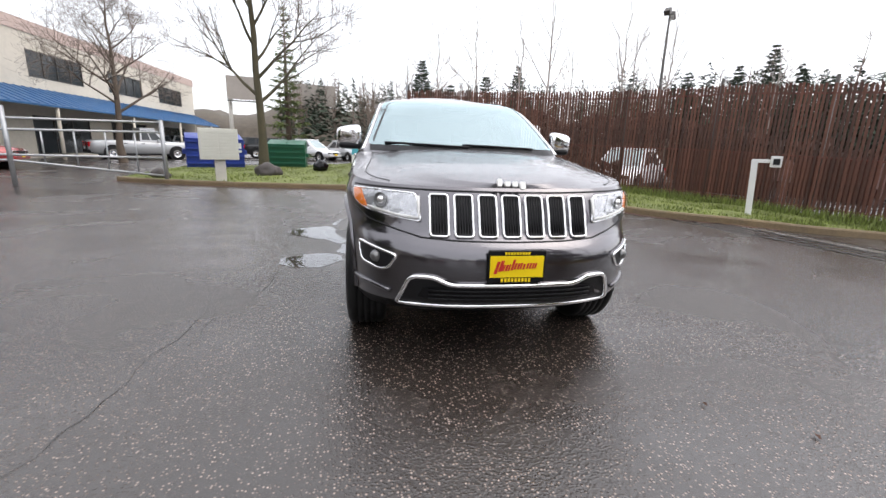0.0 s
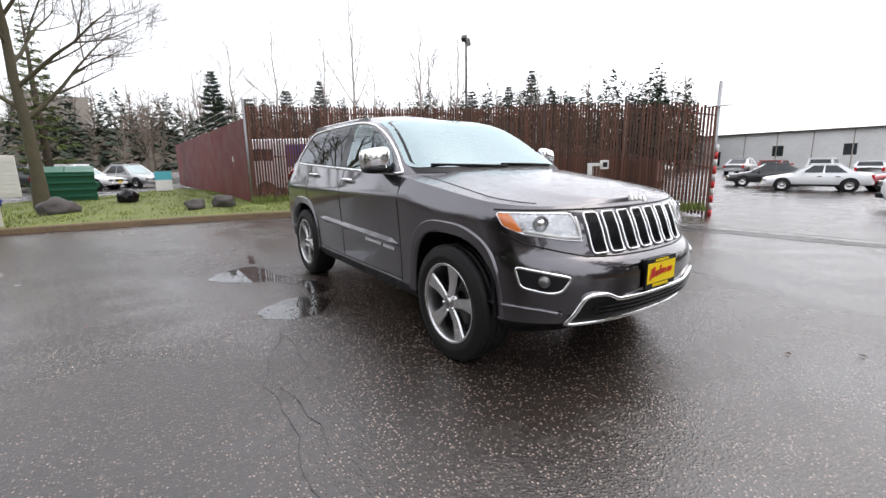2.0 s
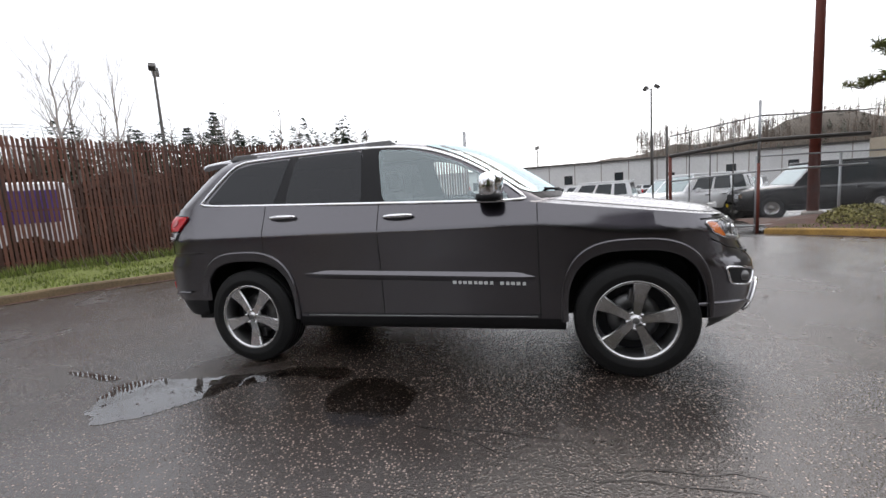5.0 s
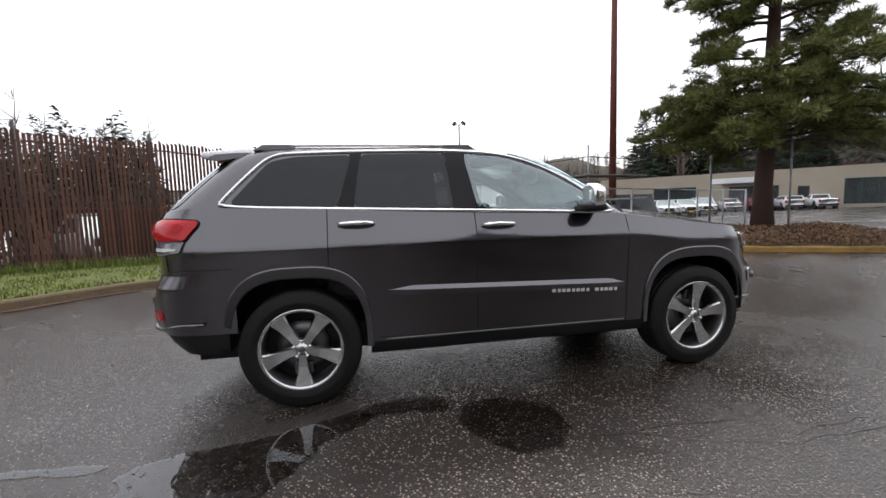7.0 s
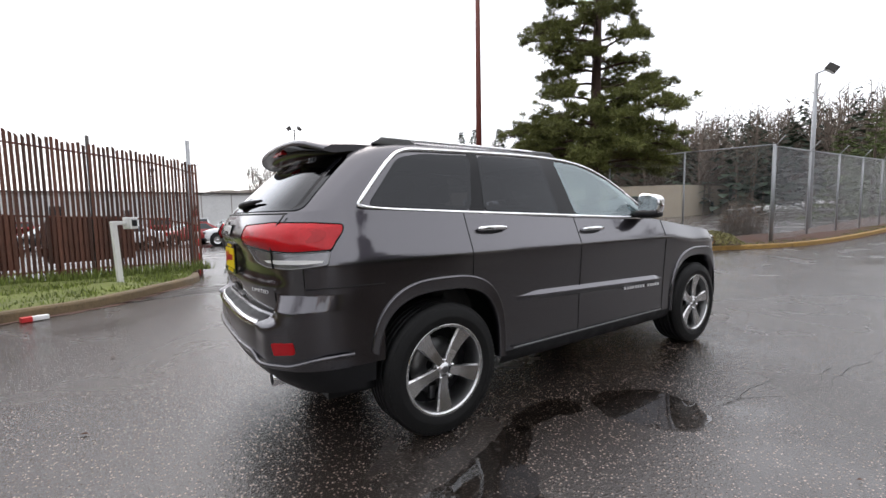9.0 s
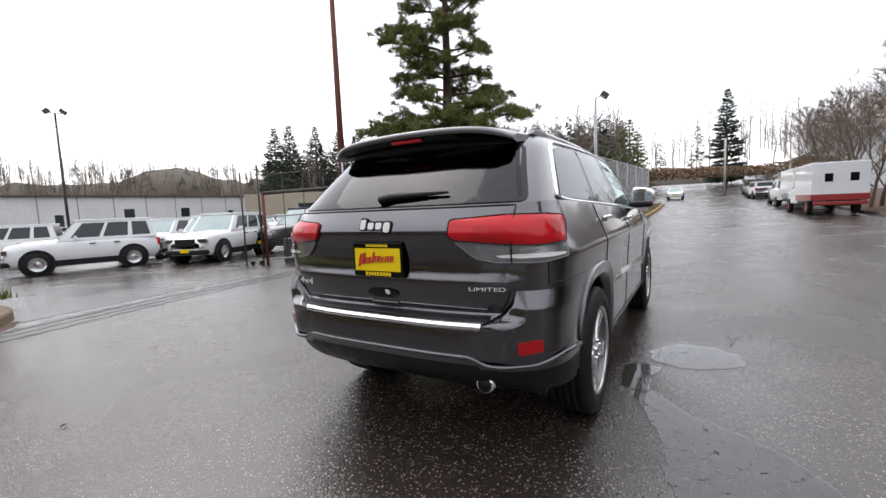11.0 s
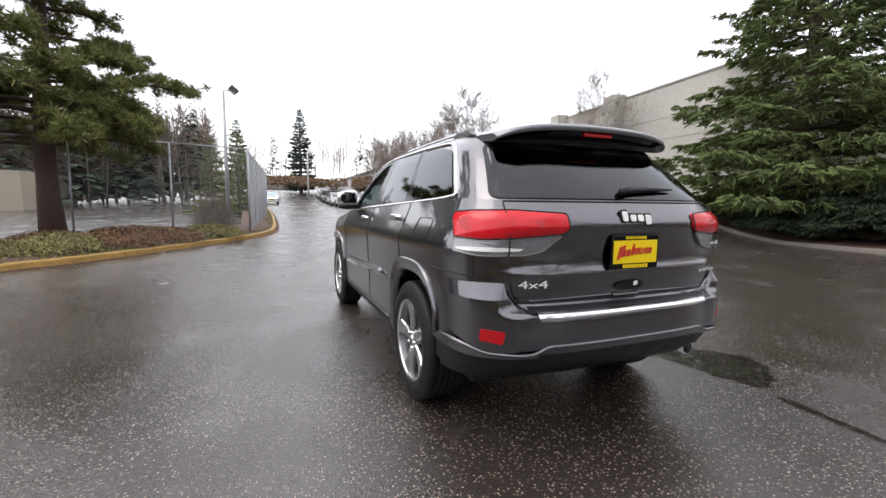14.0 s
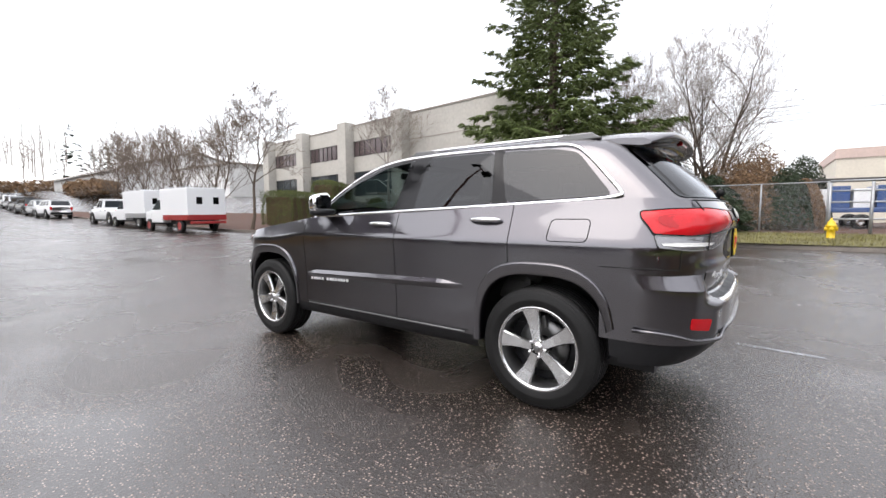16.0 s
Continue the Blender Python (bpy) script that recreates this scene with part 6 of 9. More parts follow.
bb_ = skip_bin("dark blue steel dumpster with a white notice", M_BLUEBIN, (-7.3, 15.2, 0.05), 22, 2.1, 1.2, 1.45)
part("notice", boxed(0.25, 0.95, -0.745, -0.735, 0.75, 1.15), M_WHITEPRINT, bb_, "white notice")
skip_bin("dark green steel dumpster on the verge", M_GREENBIN, (-4.7, 17.0, 0.05), 4, 1.65, 1.2, 1.3)


def boulder(at, r, seed, label):
    b = bmesh.new()
    bmesh.ops.create_icosphere(b, subdivisions=3, radius=1)
    for v in b.verts:
        n_ = v.co.normalized()
        v.co = n_ * (1 + 0.35 * noise.noise(n_ * 1.6 + Vector((seed, 0, 0))) + 0.1 * noise.noise(n_ * 5 + Vector((seed, 3, 0))))
        v.co = Vector((v.co.x * r, v.co.y * r * 0.8, v.co.z * r * 0.62 + r * 0.3))
    o = part("boulder", b, M_BOULDER, smooth=True)
    o.matrix_basis = pose(at[0], at[1], at[2], 0, 0, seed * 40)
    return tagged(o, label, "rock", "boulders on the verge")


boulder((-4.35, 11.4, 0.12), 0.46, 1, "dark grey boulder beside the tree")
boulder((-1.3, 10.2, 0.14), 0.32, 2, "dark grey boulder in the grass")
boulder((-0.55, 10.4, 0.14), 0.36, 3, "dark mossy boulder in the grass")
boulder((-7.0, 9.6, 0.12), 0.28, 4, "grey boulder by the gate post")
bag = bmesh.new()
bmesh.ops.create_icosphere(bag, subdivisions=3, radius=0.3)
for v in bag.verts:
    v.co *= 1 + 0.25 * noise.noise(v.co * 7)
    v.co.z = max(v.co.z, -0.16) + 0.16
bag_o = part("rubbish_bag", bag, M_GLOSSBLACK, smooth=True)
bag_o.matrix_basis = pose(-2.9, 14.2, 0.16)
tagged(bag_o, "shiny black rubbish bag on the grass", "bag")
board = thing("sandwich_board", "small pale blue and white sign board on the grass", "sign", (-1.6, 21.0, 0.18), 10)
part("board", boxed(-0.35, 0.35, -0.03, 0.0, 0.05, 0.95), M_WHITEPRINT, board)
part("blue_band", boxed(-0.35, 0.35, -0.036, -0.031, 0.55, 0.95), mat("pale_blue_print", (0.10, 0.45, 0.55), 0.5), board, "pale blue printed band")
part("leg", boxed(-0.3, 0.3, 0.25, 0.28, 0, 0.9), M_WHITEPRINT, board)

hyd = thing("fire_hydrant", "yellow cast iron fire hydrant in the grass", "hydrant", (-15.6, 4.32, 0.16))
part("barrel", lathe([(0.0, 0.16), (0.04, 0.16), (0.05, 0.11), (0.45, 0.11), (0.47, 0.15), (0.52, 0.15), (0.54, 0.12), (0.62, 0.10), (0.68, 0.05), (0.70, 0.03), (0.76, 0.03), (0.76, 0.0)], 24, "Z"), M_HYDRANT, hyd, smooth=True)
for a, l in ((0, 0.20), (90, 0.17), (-90, 0.17)):
    d = Vector((math.cos(radians(a)), math.sin(radians(a)), 0))
    tube("outlet", [d * 0.08 + Vector((0, 0, 0.40)), d * l + Vector((0, 0, 0.40))], 0.065, M_HYDRANT, hyd, 12)
cab = thing("utility_cabinet", "small beige utility cabinet by the verge", "cabinet", (-14.6, 0.1, 0.18), 10)
part("body", boxed(-0.16, 0.16, -0.2, 0.2, 0, 0.75, 0.02), M_MAILBOX, cab)
part("lid", boxed(-0.18, 0.18, -0.22, 0.22, 0.75, 0.79, 0.01), M_MAILBOX, cab)


# ---- other vehicles ----
def road_wheel(parent, x, y, r, rim, w=0.22):
    t = part("wheel", lathe([(-w / 2, r * 0.6), (-w / 2, r * 0.9), (-w / 2 + 0.03, r), (w / 2 - 0.03, r), (w / 2, r * 0.9), (w / 2, r * 0.6)], 28), M_RUBBER, parent, smooth=True)
    t.matrix_basis = pose(x, y, r)
    s = 1 if x > 0 else -1
    b = lathe([(s * (w / 2 - 0.01), r * 0.62), (s * (w / 2 - 0.03), r * 0.55), (s * (w / 2 - 0.02), r * 0.2), (s * (w / 2 - 0.005), 0.0)], 20)
    part("rim", b, rim, t, smooth=True)
    return t


def parked_car(label, at, rz, paint, L=4.4, W=0.90, H=1.66, kind="suv", group="parked cars", rim=M_ALU):
    """A parked car whose nose points to local -y: lofted body, glazed cabin, roof, lamps and wheels."""
    z = ground_z(at[0], at[1])
    c = thing("parked_car", label, "car", (at[0], at[1], z), rz, group)
    h = L / 2
    belt = {"suv": 1.10, "sedan": 0.93, "van": 1.15, "pickup": 1.08}[kind]
    nose = {"suv": 1.04, "sedan": 0.78, "van": 1.05, "pickup": 1.05}[kind]
    tail = {"suv": belt, "sedan": 0.95, "van": belt, "pickup": 1.05}[kind]
    st = [(-h, 0.62, 0.45, nose * 0.72), (-h + 0.12, 0.86, 0.32, nose * 0.93), (-h + 0.5, 0.97, 0.28, nose), (-h * 0.42, 1.0, 0.28, belt), (0, 1.0, 0.28, belt + 0.01), (h * 0.5, 1.0, 0.28, belt + 0.02), (h - 0.45, 0.98, 0.30, tail + 0.02), (h - 0.08, 0.90, 0.34, tail), (h, 0.78, 0.45, tail * 0.9)]
    V, F = [], []
    for y, w, z0, z1 in st:
        m = (z0 + z1) / 2
        prof = [(0, z0), (w * 0.86, z0), (w * 0.97, z0 + 0.10), (w, m), (w * 0.985, z1 - 0.18), (w * 0.94, z1 - 0.05), (w * 0.80, z1), (0, z1 + 0.03)]
        V += [(W * a, y, b) for a, b in prof] + [(-W * a, y, b) for a, b in prof[-2:0:-1]]
    n = 14
    for i in range(len(st) - 1):
        for j in range(n):
            k = (j + 1) % n
            F.append((i * n + j, i * n + k, (i + 1) * n + k, (i + 1) * n + j))
    F += [tuple(range(n)), tuple((len(st) - 1) * n + j for j in range(n))[::-1]]
    raw("body", V, F, paint, c, smooth=True)
    if kind == "pickup":
        cab = (-h * 0.42, h * 0.10, -h * 0.20, h * 0.06)
    elif kind == "sedan":
        cab = (-h * 0.45, h * 0.78, -h * 0.08, h * 0.40)
    else:
        cab = (-h * 0.36, h * 0.97, -h * 0.10, h * 0.89)
    y0, y1, r0, r1 = cab
    zb, zr = belt - 0.03, H - 0.05
    wb, wr = W * 0.95, W * (0.72 if kind == "sedan" else 0.80)
    gv = [(-wb, y0, zb), (wb, y0, zb), (wb, y1, zb), (-wb, y1, zb), (-wr, r0, zr), (wr, r0, zr), (wr, r1, zr), (-wr, r1, zr)]
    raw("cabin", gv, [(0, 1, 5, 4), (1, 2, 6, 5), (2, 3, 7, 6), (3, 0, 4, 7)], paint, c)

    def pane(name, quad, u0, u1, v0, v1, material):
        """A window let onto one side of the cabin, by shares of that side's width and height."""
        a, b_, d, e = [Vector(gv[i]) for i in quad]
        nrm = (b_ - a).cross(e - a).normalized() * 0.008

        def at_(u, v):
            return a.lerp(b_, u).lerp(e.lerp(d, u), v) + nrm
        raw(name, [at_(u0, v0), at_(u1, v0), at_(u1, v1), at_(u0, v1)], [(0, 1, 2, 3)], material, c)

    pane("windscreen", (0, 1, 5, 4), 0.06, 0.94, 0.08, 0.93, M_CARSCREEN)
    pane("rear_window", (2, 3, 7, 6), 0.09, 0.91, 0.16, 0.88, M_WINDOW)
    cells = {"suv": ((0.10, 0.38), (0.42, 0.68), (0.73, 0.93)), "van": ((0.10, 0.38), (0.42, 0.68), (0.73, 0.93)), "sedan": ((0.12, 0.45), (0.49, 0.84)), "pickup": ((0.14, 0.54), (0.60, 0.92))}[kind]
    for u0, u1 in cells:
        pane("side_window", (1, 2, 6, 5), u0, u1, 0.14, 0.88, M_WINDOW)
        pane("side_window", (3, 0, 4, 7), 1 - u1, 1 - u0, 0.14, 0.88, M_WINDOW)
    b = box(bmesh.new(), -wr - 0.02, wr + 0.02, r0 - 0.05, r1 + 0.05, zr - 0.02, H, 0.02)
    part("roof", b, paint, c)
    for sx in (-1, 1):
        part("headlight", boxed(sx * W * 0.70 - 0.17, sx * W * 0.70 + 0.17, -h + 0.02, -h + 0.16, nose * 0.70, nose * 0.86, 0.02), M_CHROME, c)
        part("tail_light", boxed(sx * W * 0.80 - 0.08, sx * W * 0.80 + 0.08, h - 0.12, h + 0.01, tail * 0.68, tail * 0.92, 0.02), M_REDLENS, c)
        part("side_mirror", boxed(sx * (W + 0.08) - 0.09, sx * (W + 0.08) + 0.09, y0 + 0.42, y0 + 0.52, belt - 0.02, belt + 0.13, 0.03), paint, c)
        part("sill", boxed(sx * W * 0.97 - 0.03, sx * W * 0.97 + 0.03, -h * 0.44, h * 0.44, 0.26, 0.46 if kind == "suv" else 0.36, 0.01), M_PLASTIC, c)
        for hy in (-0.02, 0.30):
            part("door_handle", boxed(sx * (W + 0.012) - 0.016, sx * (W + 0.012) + 0.016, h * hy + 0.1, h * hy + 0.28, belt - 0.17, belt - 0.13, 0.008), M_PLASTIC, c)
    part("grille", boxed(-W * 0.42, W * 0.42, -h - 0.005, -h + 0.1, nose * 0.60, nose * 0.84, 0.015), M_PLASTIC, c)
    part("bumper", boxed(-W * 0.86, W * 0.86, -h - 0.03, -h + 0.2, 0.34, 0.50, 0.04), M_PLASTIC if kind != "sedan" else paint, c)
    part("bumper", boxed(-W * 0.86, W * 0.86, h - 0.2, h + 0.04, 0.36, 0.54, 0.04), M_PLASTIC if kind != "sedan" else paint, c)
    part("plate", boxed(-0.16, 0.16, -h - 0.045, -h - 0.03, 0.42, 0.54), M_YELLOW, c, "yellow dealer plate")
    r = 0.375 if kind != "sedan" else 0.32
    for sx in (-1, 1):
        for y in (-h * 0.61, h * 0.60):
            arch = lathe([(sx * W * 0.80, r * 1.2), (sx * (W + 0.003), r * 1.2), (sx * (W + 0.004), r * 0.9)], 24)
            arch.transform(Matrix.Translation((0, y, r + 0.02)))
            part("wheel_arch", arch, M_PLASTIC, c)
            road_wheel(c, sx * (W - 0.09), y, r, rim)
    return c


# the car park in the east
parked_car("white boxy SUV parked side-on in the wet car park", (17.2, -2.4), 163, M_WHITEPAINT, 4.2, 0.88, 1.76)
parked_car("white SUV parked nose-out in the car park", (17.0, -6.9), 204, M_WHITEPAINT, 4.2, 0.88, 1.74)
parked_car("white SUV parked nose-out in the car park", (19.8, -6.4), 204, M_WHITEPAINT, 4.2, 0.88, 1.74)
parked_car("white SUV parked nose-out behind the gate", (14.4, -5.76), 204, M_WHITEPAINT, 4.2, 0.88, 1.74)
parked_car("large black SUV parked behind the gate", (13.95, -9.5), 180, M_BLACKPAINT, 5.0, 0.97, 1.84)
parked_car("white boxy SUV with black roof in the second row", (25.6, -2.2), 152, M_WHITEPAINT, 4.4, 0.9, 1.78)
parked_car("white sedan in the second row", (27.5, 4.2), 200, M_WHITEPAINT, 4.5, 0.88, 1.45, "sedan")
parked_car("red sedan in the second row", (29.5, 0.6), 205, M_REDPAINT, 4.5, 0.88, 1.45, "sedan")
parked_car("black sedan in the far row", (31.0, 7.5), 205, M_BLACKPAINT, 4.5, 0.88, 1.45, "sedan")
rc = random.Random(9)
for k in range(11):
    x, y = 43 + rc.uniform(-1, 1), 13.5 - 2.9 * k
    parked_car("parked car in the far row", (x, y), 95 + rc.uniform(-4, 4), rc.choice((M_WHITEPAINT, M_SILVERPAINT, M_BLACKPAINT, M_WHITEPAINT, M_REDPAINT)), 4.5, 0.9, rc.choice((1.5, 1.7, 1.75)), rc.choice(("suv", "suv", "sedan")))
for k in range(8):
    x, y = 27 + 0.9 * k, -12.5 - 2.9 * k
    parked_car("parked car in the middle of the lot", (x, y), 240 + rc.uniform(-4, 4), rc.choice((M_WHITEPAINT, M_WHITEPAINT, M_REDPAINT, M_SILVERPAINT)), 4.5, 0.9, rc.choice((1.6, 1.7)), "suv")
for k in range(7):
    t = k / 6
    parked_car("car parked before the tan building", (45.0 - 13.0 * t, -36.8 - 8.6 * t), 56, rc.choice((M_WHITEPAINT, M_SILVERPAINT, M_REDPAINT, M_BLACKPAINT)), 4.5, 0.9, 1.5, rc.choice(("sedan", "suv", "pickup")))
# behind the slatted fence
van = thing("delivery_van", "white high-roofed van with a purple side panel behind the fence", "van", (3.7, 14.4, 0.0), 232)
part("body", boxed(-1.05, 1.05, -2.6, 2.6, 0.4, 2.35, 0.25), M_WHITEPAINT, van)
part("side_panel", boxed(1.052, 1.062, -0.9, 2.4, 1.25, 2.12), mat("purple_wrap", (0.09, 0.05, 0.25), 0.4, var=0.3, scale=3), van, "purple printed side panel")
part("cab_window", boxed(-1.06, 1.06, -2.3, -1.4, 1.45, 2.0, 0.08), M_WINDOW, van)
part("windscreen", boxed(-0.85, 0.85, -2.62, -2.4, 1.45, 2.05, 0.05), M_WINDOW, van)
for sx in (-1, 1):
    for y in (-1.8, 1.7):
        road_wheel(van, sx * 0.95, y, 0.36, M_ALU)
for x, y, rz, p, k in ((8.8, 10.8, -50, M_WHITEPAINT, "sedan"), (11.6, 8.9, -45, M_SILVERPAINT, "sedan")):
    parked_car("car parked close behind the slatted fence", (x, y), rz, p, 4.5, 0.9, 1.6, k)
skip_bin("rust-brown steel skip close behind the slatted fence", M_RUSTBIN, (9.15, 6.35, -0.15), 115, 2.5, 1.1, 1.5, 0.42)
skip_bin("small rust-brown steel bin behind the slatted fence", M_RUSTBIN, (9.75, 3.9, -0.15), 108, 1.5, 0.7, 1.45, 0.5)
# north side
parked_car("silver crew-cab pickup before the shop building", (-14.8, 25.2), 128, M_SILVERPAINT, 5.4, 0.98, 1.85, "pickup")
parked_car("dark red sedan by the shop building", (-15.6, 13.2), 110, M_REDPAINT, 4.4, 0.88, 1.45, "sedan")
for x, y, rz, p, k in ((-11.0, 34.0, 100, M_BLACKPAINT, "suv"), (-9.0, 37.5, 95, M_SILVERPAINT, "suv"), (-8.5, 33.0, 90, M_BLACKPAINT, "suv"), (-5.6, 31.5, 60, M_WHITEPAINT, "sedan"), (-3.0, 33.5, 40, M_SILVERPAINT, "sedan"), (-17.0, 41, 90, M_WHITEPAINT, "suv")):
    parked_car("car parked on the far side of the north verge", (x, y), rz, p, 4.6, 0.9, 1.6, k)
# cars along the road south
parked_car("white car coming along the far road", (1.0, -57.0), 180, M_WHITEPAINT, 4.4, 0.88, 1.5, "sedan")
for k, (x, y, p, kd) in enumerate(((-6.9, -50.5, M_WHITEPAINT, "suv"), (-7.2, -57.0, M_SILVERPAINT, "sedan"), (-7.4, -63.5, M_BLACKPAINT, "suv"), (-7.8, -70.0, M_BLACKPAINT, "suv"), (-8.2, -77.0, M_SILVERPAINT, "sedan"), (-8.6, -84.0, M_WHITEPAINT, "sedan"))):
    parked_car("car parked along the far road", (x, y), 4, p, 4.5, 0.9, 1.65, kd)


def utility_truck(label, at, rz, red):
    """A white box-bodied service truck; its cab is at local -y."""
    z = ground_z(at[0], at[1])
    u = thing("utility_truck", label, "truck", (at[0], at[1], z), rz, "service trucks")
    u.matrix_basis = u.matrix_basis @ Matrix.Scale(0.82, 4)
    part("box_body", boxed(-1.08, 1.08, -0.5, 2.9, 0.75, 2.55, 0.04), M_WHITEPAINT, u)
    part("bonnet", boxed(-0.92, 0.92, -3.1, -1.9, 0.55, 1.25, 0.12), M_WHITEPAINT, u)
    part("cab", boxed(-0.98, 0.98, -2.1, -0.52, 0.55, 1.35, 0.08), M_WHITEPAINT, u)
    V = [(-0.95, -2.0, 1.33), (0.95, -2.0, 1.33), (0.95, -0.55, 1.33), (-0.95, -0.55, 1.33), (-0.8, -1.45, 1.95), (0.8, -1.45, 1.95), (0.8, -0.55, 1.95), (-0.8, -0.55, 1.95)]
    raw("cab_glass", V, [(0, 1, 5, 4), (1, 2, 6, 5), (2, 3, 7, 6), (3, 0, 4, 7)], M_WINDOW, u)
    part("cab_roof", boxed(-0.82, 0.82, -1.48, -0.53, 1.93, 2.0, 0.02), M_WHITEPAINT, u)
    stripe = M_REDPAINT if red else M_SILVERPAINT
    part("skirt", boxed(-1.09, 1.09, -0.2, 2.92, 0.72, 1.02), stripe, u, "red lower stripe" if red else "")
    part("rear_bumper", boxed(-1.0, 1.0, 2.9, 3.05, 0.5, 0.66, 0.03), stripe, u)
    for x in (-0.52, 0.42):
        part("rear_window", boxed(x - 0.16, x + 0.16, 2.895, 2.912, 1.62, 2.02, 0.005), M_GLOSSBLACK, u)
    part("chassis", boxed(-0.5, 0.5, -3.0, 2.8, 0.45, 0.75), M_PLASTIC, u)
    for sx in (-1, 1):
        for y in (-2.35, 1.7):
            w = road_wheel(u, sx * 0.92, y, 0.40, M_REDPAINT if red else M_ALU)
    tubes("roof_rack", [[(-0.8, -0.3, 2.62), (-0.8, 2.7, 2.62)], [(0.8, -0.3, 2.62), (0.8, 2.7, 2.62)], [(-0.8, 0.2, 2.58), (0.8, 0.2, 2.58)], [(-0.8, 2.2, 2.58), (0.8, 2.2, 2.58)]], 0.02, M_GALV, u, 5)
    return u


utility_truck("white box service truck with red stripe and red wheels", (-6.15, -20.9), 2, True)
utility_truck("white box service truck parked along the road", (-6.4, -26.9), 3, False)
parked_car("white pickup with a roof rack along the road", (-6.7, -32.8), 3, M_WHITEPAINT, 4.7, 0.88, 1.7, "pickup")
# trailers behind the west fence
for x, y, rz, lab in ((-22.3, 5.4, 95, "white and blue boat trailer behind the west fence"), (-21.0, 8.6, 95, "blue and white work trailer behind the west fence")):
    t = thing("work_trailer", lab, "trailer", (x, y, 0.3), rz)
    part("deck", boxed(-1.6, 1.6, -0.9, 0.9, 0.75, 0.95, 0.03), M_BLUEPAINT, t)
    part("canopy", boxed(-1.5, 1.5, -0.9, 0.9, 2.1, 2.2, 0.02), M_DARKSTEEL, t)
    for k in range(4):
        part("load_box", boxed(-1.4 + 0.72 * k, -0.78 + 0.72 * k, -0.8, 0.8, 0.95, 1.75 + 0.12 * (k % 2), 0.03), M_WHITEPAINT if k % 2 == 0 else M_BLUEPAINT, t)
    for sx in (-1.5, 1.5):
        for yy in (-0.85, 0.85):
            tube("upright", [(sx, yy, 0.9), (sx, yy, 2.15)], 0.03, M_GALV, t, 6)
    for yy in (-0.95, 0.95):
        wh = road_wheel(t, 0.3, yy, 0.34, M_ALU)
        wh.matrix_basis = pose(0.3, yy, 0.34 , 0, 0, 90)


# ---- the dark grey off-road estate in the middle; its nose points to -y ----
W_LOW = [(0.28, 0.84), (0.33, 0.885), (0.40, 0.908), (0.50, 0.911), (0.60, 0.914), (0.70, 0.918), (0.80, 0.924), (0.88, 0.929), (0.96, 0.934), (1.035, 0.9385), (1.06, 0.931), (1.10, 0.914), (1.15, 0.893), (1.20, 0.872), (1.24, 0.856), (1.32, 0.826)]
F_LOW = [(0.28, -2.08), (0.33, -2.17), (0.39, -2.28), (0.45, -2.315), (0.57, -2.335), (0.68, -2.33), (0.735, -2.30), (0.765, -2.245), (0.80, -2.225), (0.90, -2.19), (0.99, -2.145), (1.05, -2.09)]
R_LOW = [(0.28, 2.10), (0.36, 2.24), (0.43, 2.34), (0.50, 2.395), (0.58, 2.425), (0.72, 2.425), (0.748, 2.41), (0.775, 2.345), (0.82, 2.360), (0.90, 2.384), (0.935, 2.391), (0.965, 2.372), (1.03, 2.374), (1.10, 2.388), (1.165, 2.413), (1.20, 2.402), (1.25, 2.37), (1.30, 2.335)]
R_COR = [(0.28, 2.10), (0.36, 2.24), (0.43, 2.335), (0.50, 2.385), (0.60, 2.40), (0.75, 2.400), (0.87, 2.390), (0.95, 2.388), (1.10, 2.398), (1.165, 2.410), (1.20, 2.402), (1.25, 2.37), (1.30, 2.335)]
W_UP = [(1.15, 0.885), (1.22, 0.862), (1.30, 0.832), (1.40, 0.793), (1.50, 0.752), (1.60, 0.708), (1.65, 0.677), (1.69, 0.635), (1.72, 0.575), (1.74, 0.50)]
F_UP = [(1.15, -1.14), (1.24, -1.02), (1.35, -0.86), (1.45, -0.71), (1.55, -0.54), (1.60, -0.43), (1.64, -0.31), (1.68, -0.12), (1.71, 0.08), (1.74, 0.40)]
R_UP = [(1.15, 2.41), (1.25, 2.36), (1.30, 2.325), (1.40, 2.225), (1.50, 2.12), (1.60, 2.01), (1.66, 1.93), (1.70, 1.82), (1.74, 1.55)]
Z_TOP = [(-2.2, 1.022), (-2.0, 1.035), (-1.84, 1.055), (-1.6, 1.085), (-1.4, 1.11), (-1.0, 1.163), (-0.78, 1.192), (0.29, 1.235), (1.26, 1.275), (1.9, 1.30), (2.1, 1.30), (2.34, 1.285), (2.5, 1.285)]
Y_F, Y_R, N_F, N_R = -1.6, 1.83, 2.6, 3.5
HUB_Y, HUB_Z, TYRE_R = 1.4575, 0.381, 0.383


def w_low(z, y=0.0):
    z += 0.07 * ease(-y, 0.8, 1.5) * ease(z, 0.80, 0.95)
    return smooth_table(z, W_LOW, 0.4) * (1 - 0.012 * ease(abs(y), 0.8, 2.2))


def r_low(z, p):
    """Depth of the tail at height z: creased over the middle, plain towards the corners (p: share of the half width)."""
    m = ease(p, 0.74, 0.84)
    return smooth_table(z, R_LOW, 0.45) * (1 - m) + smooth_table(z, R_COR) * m


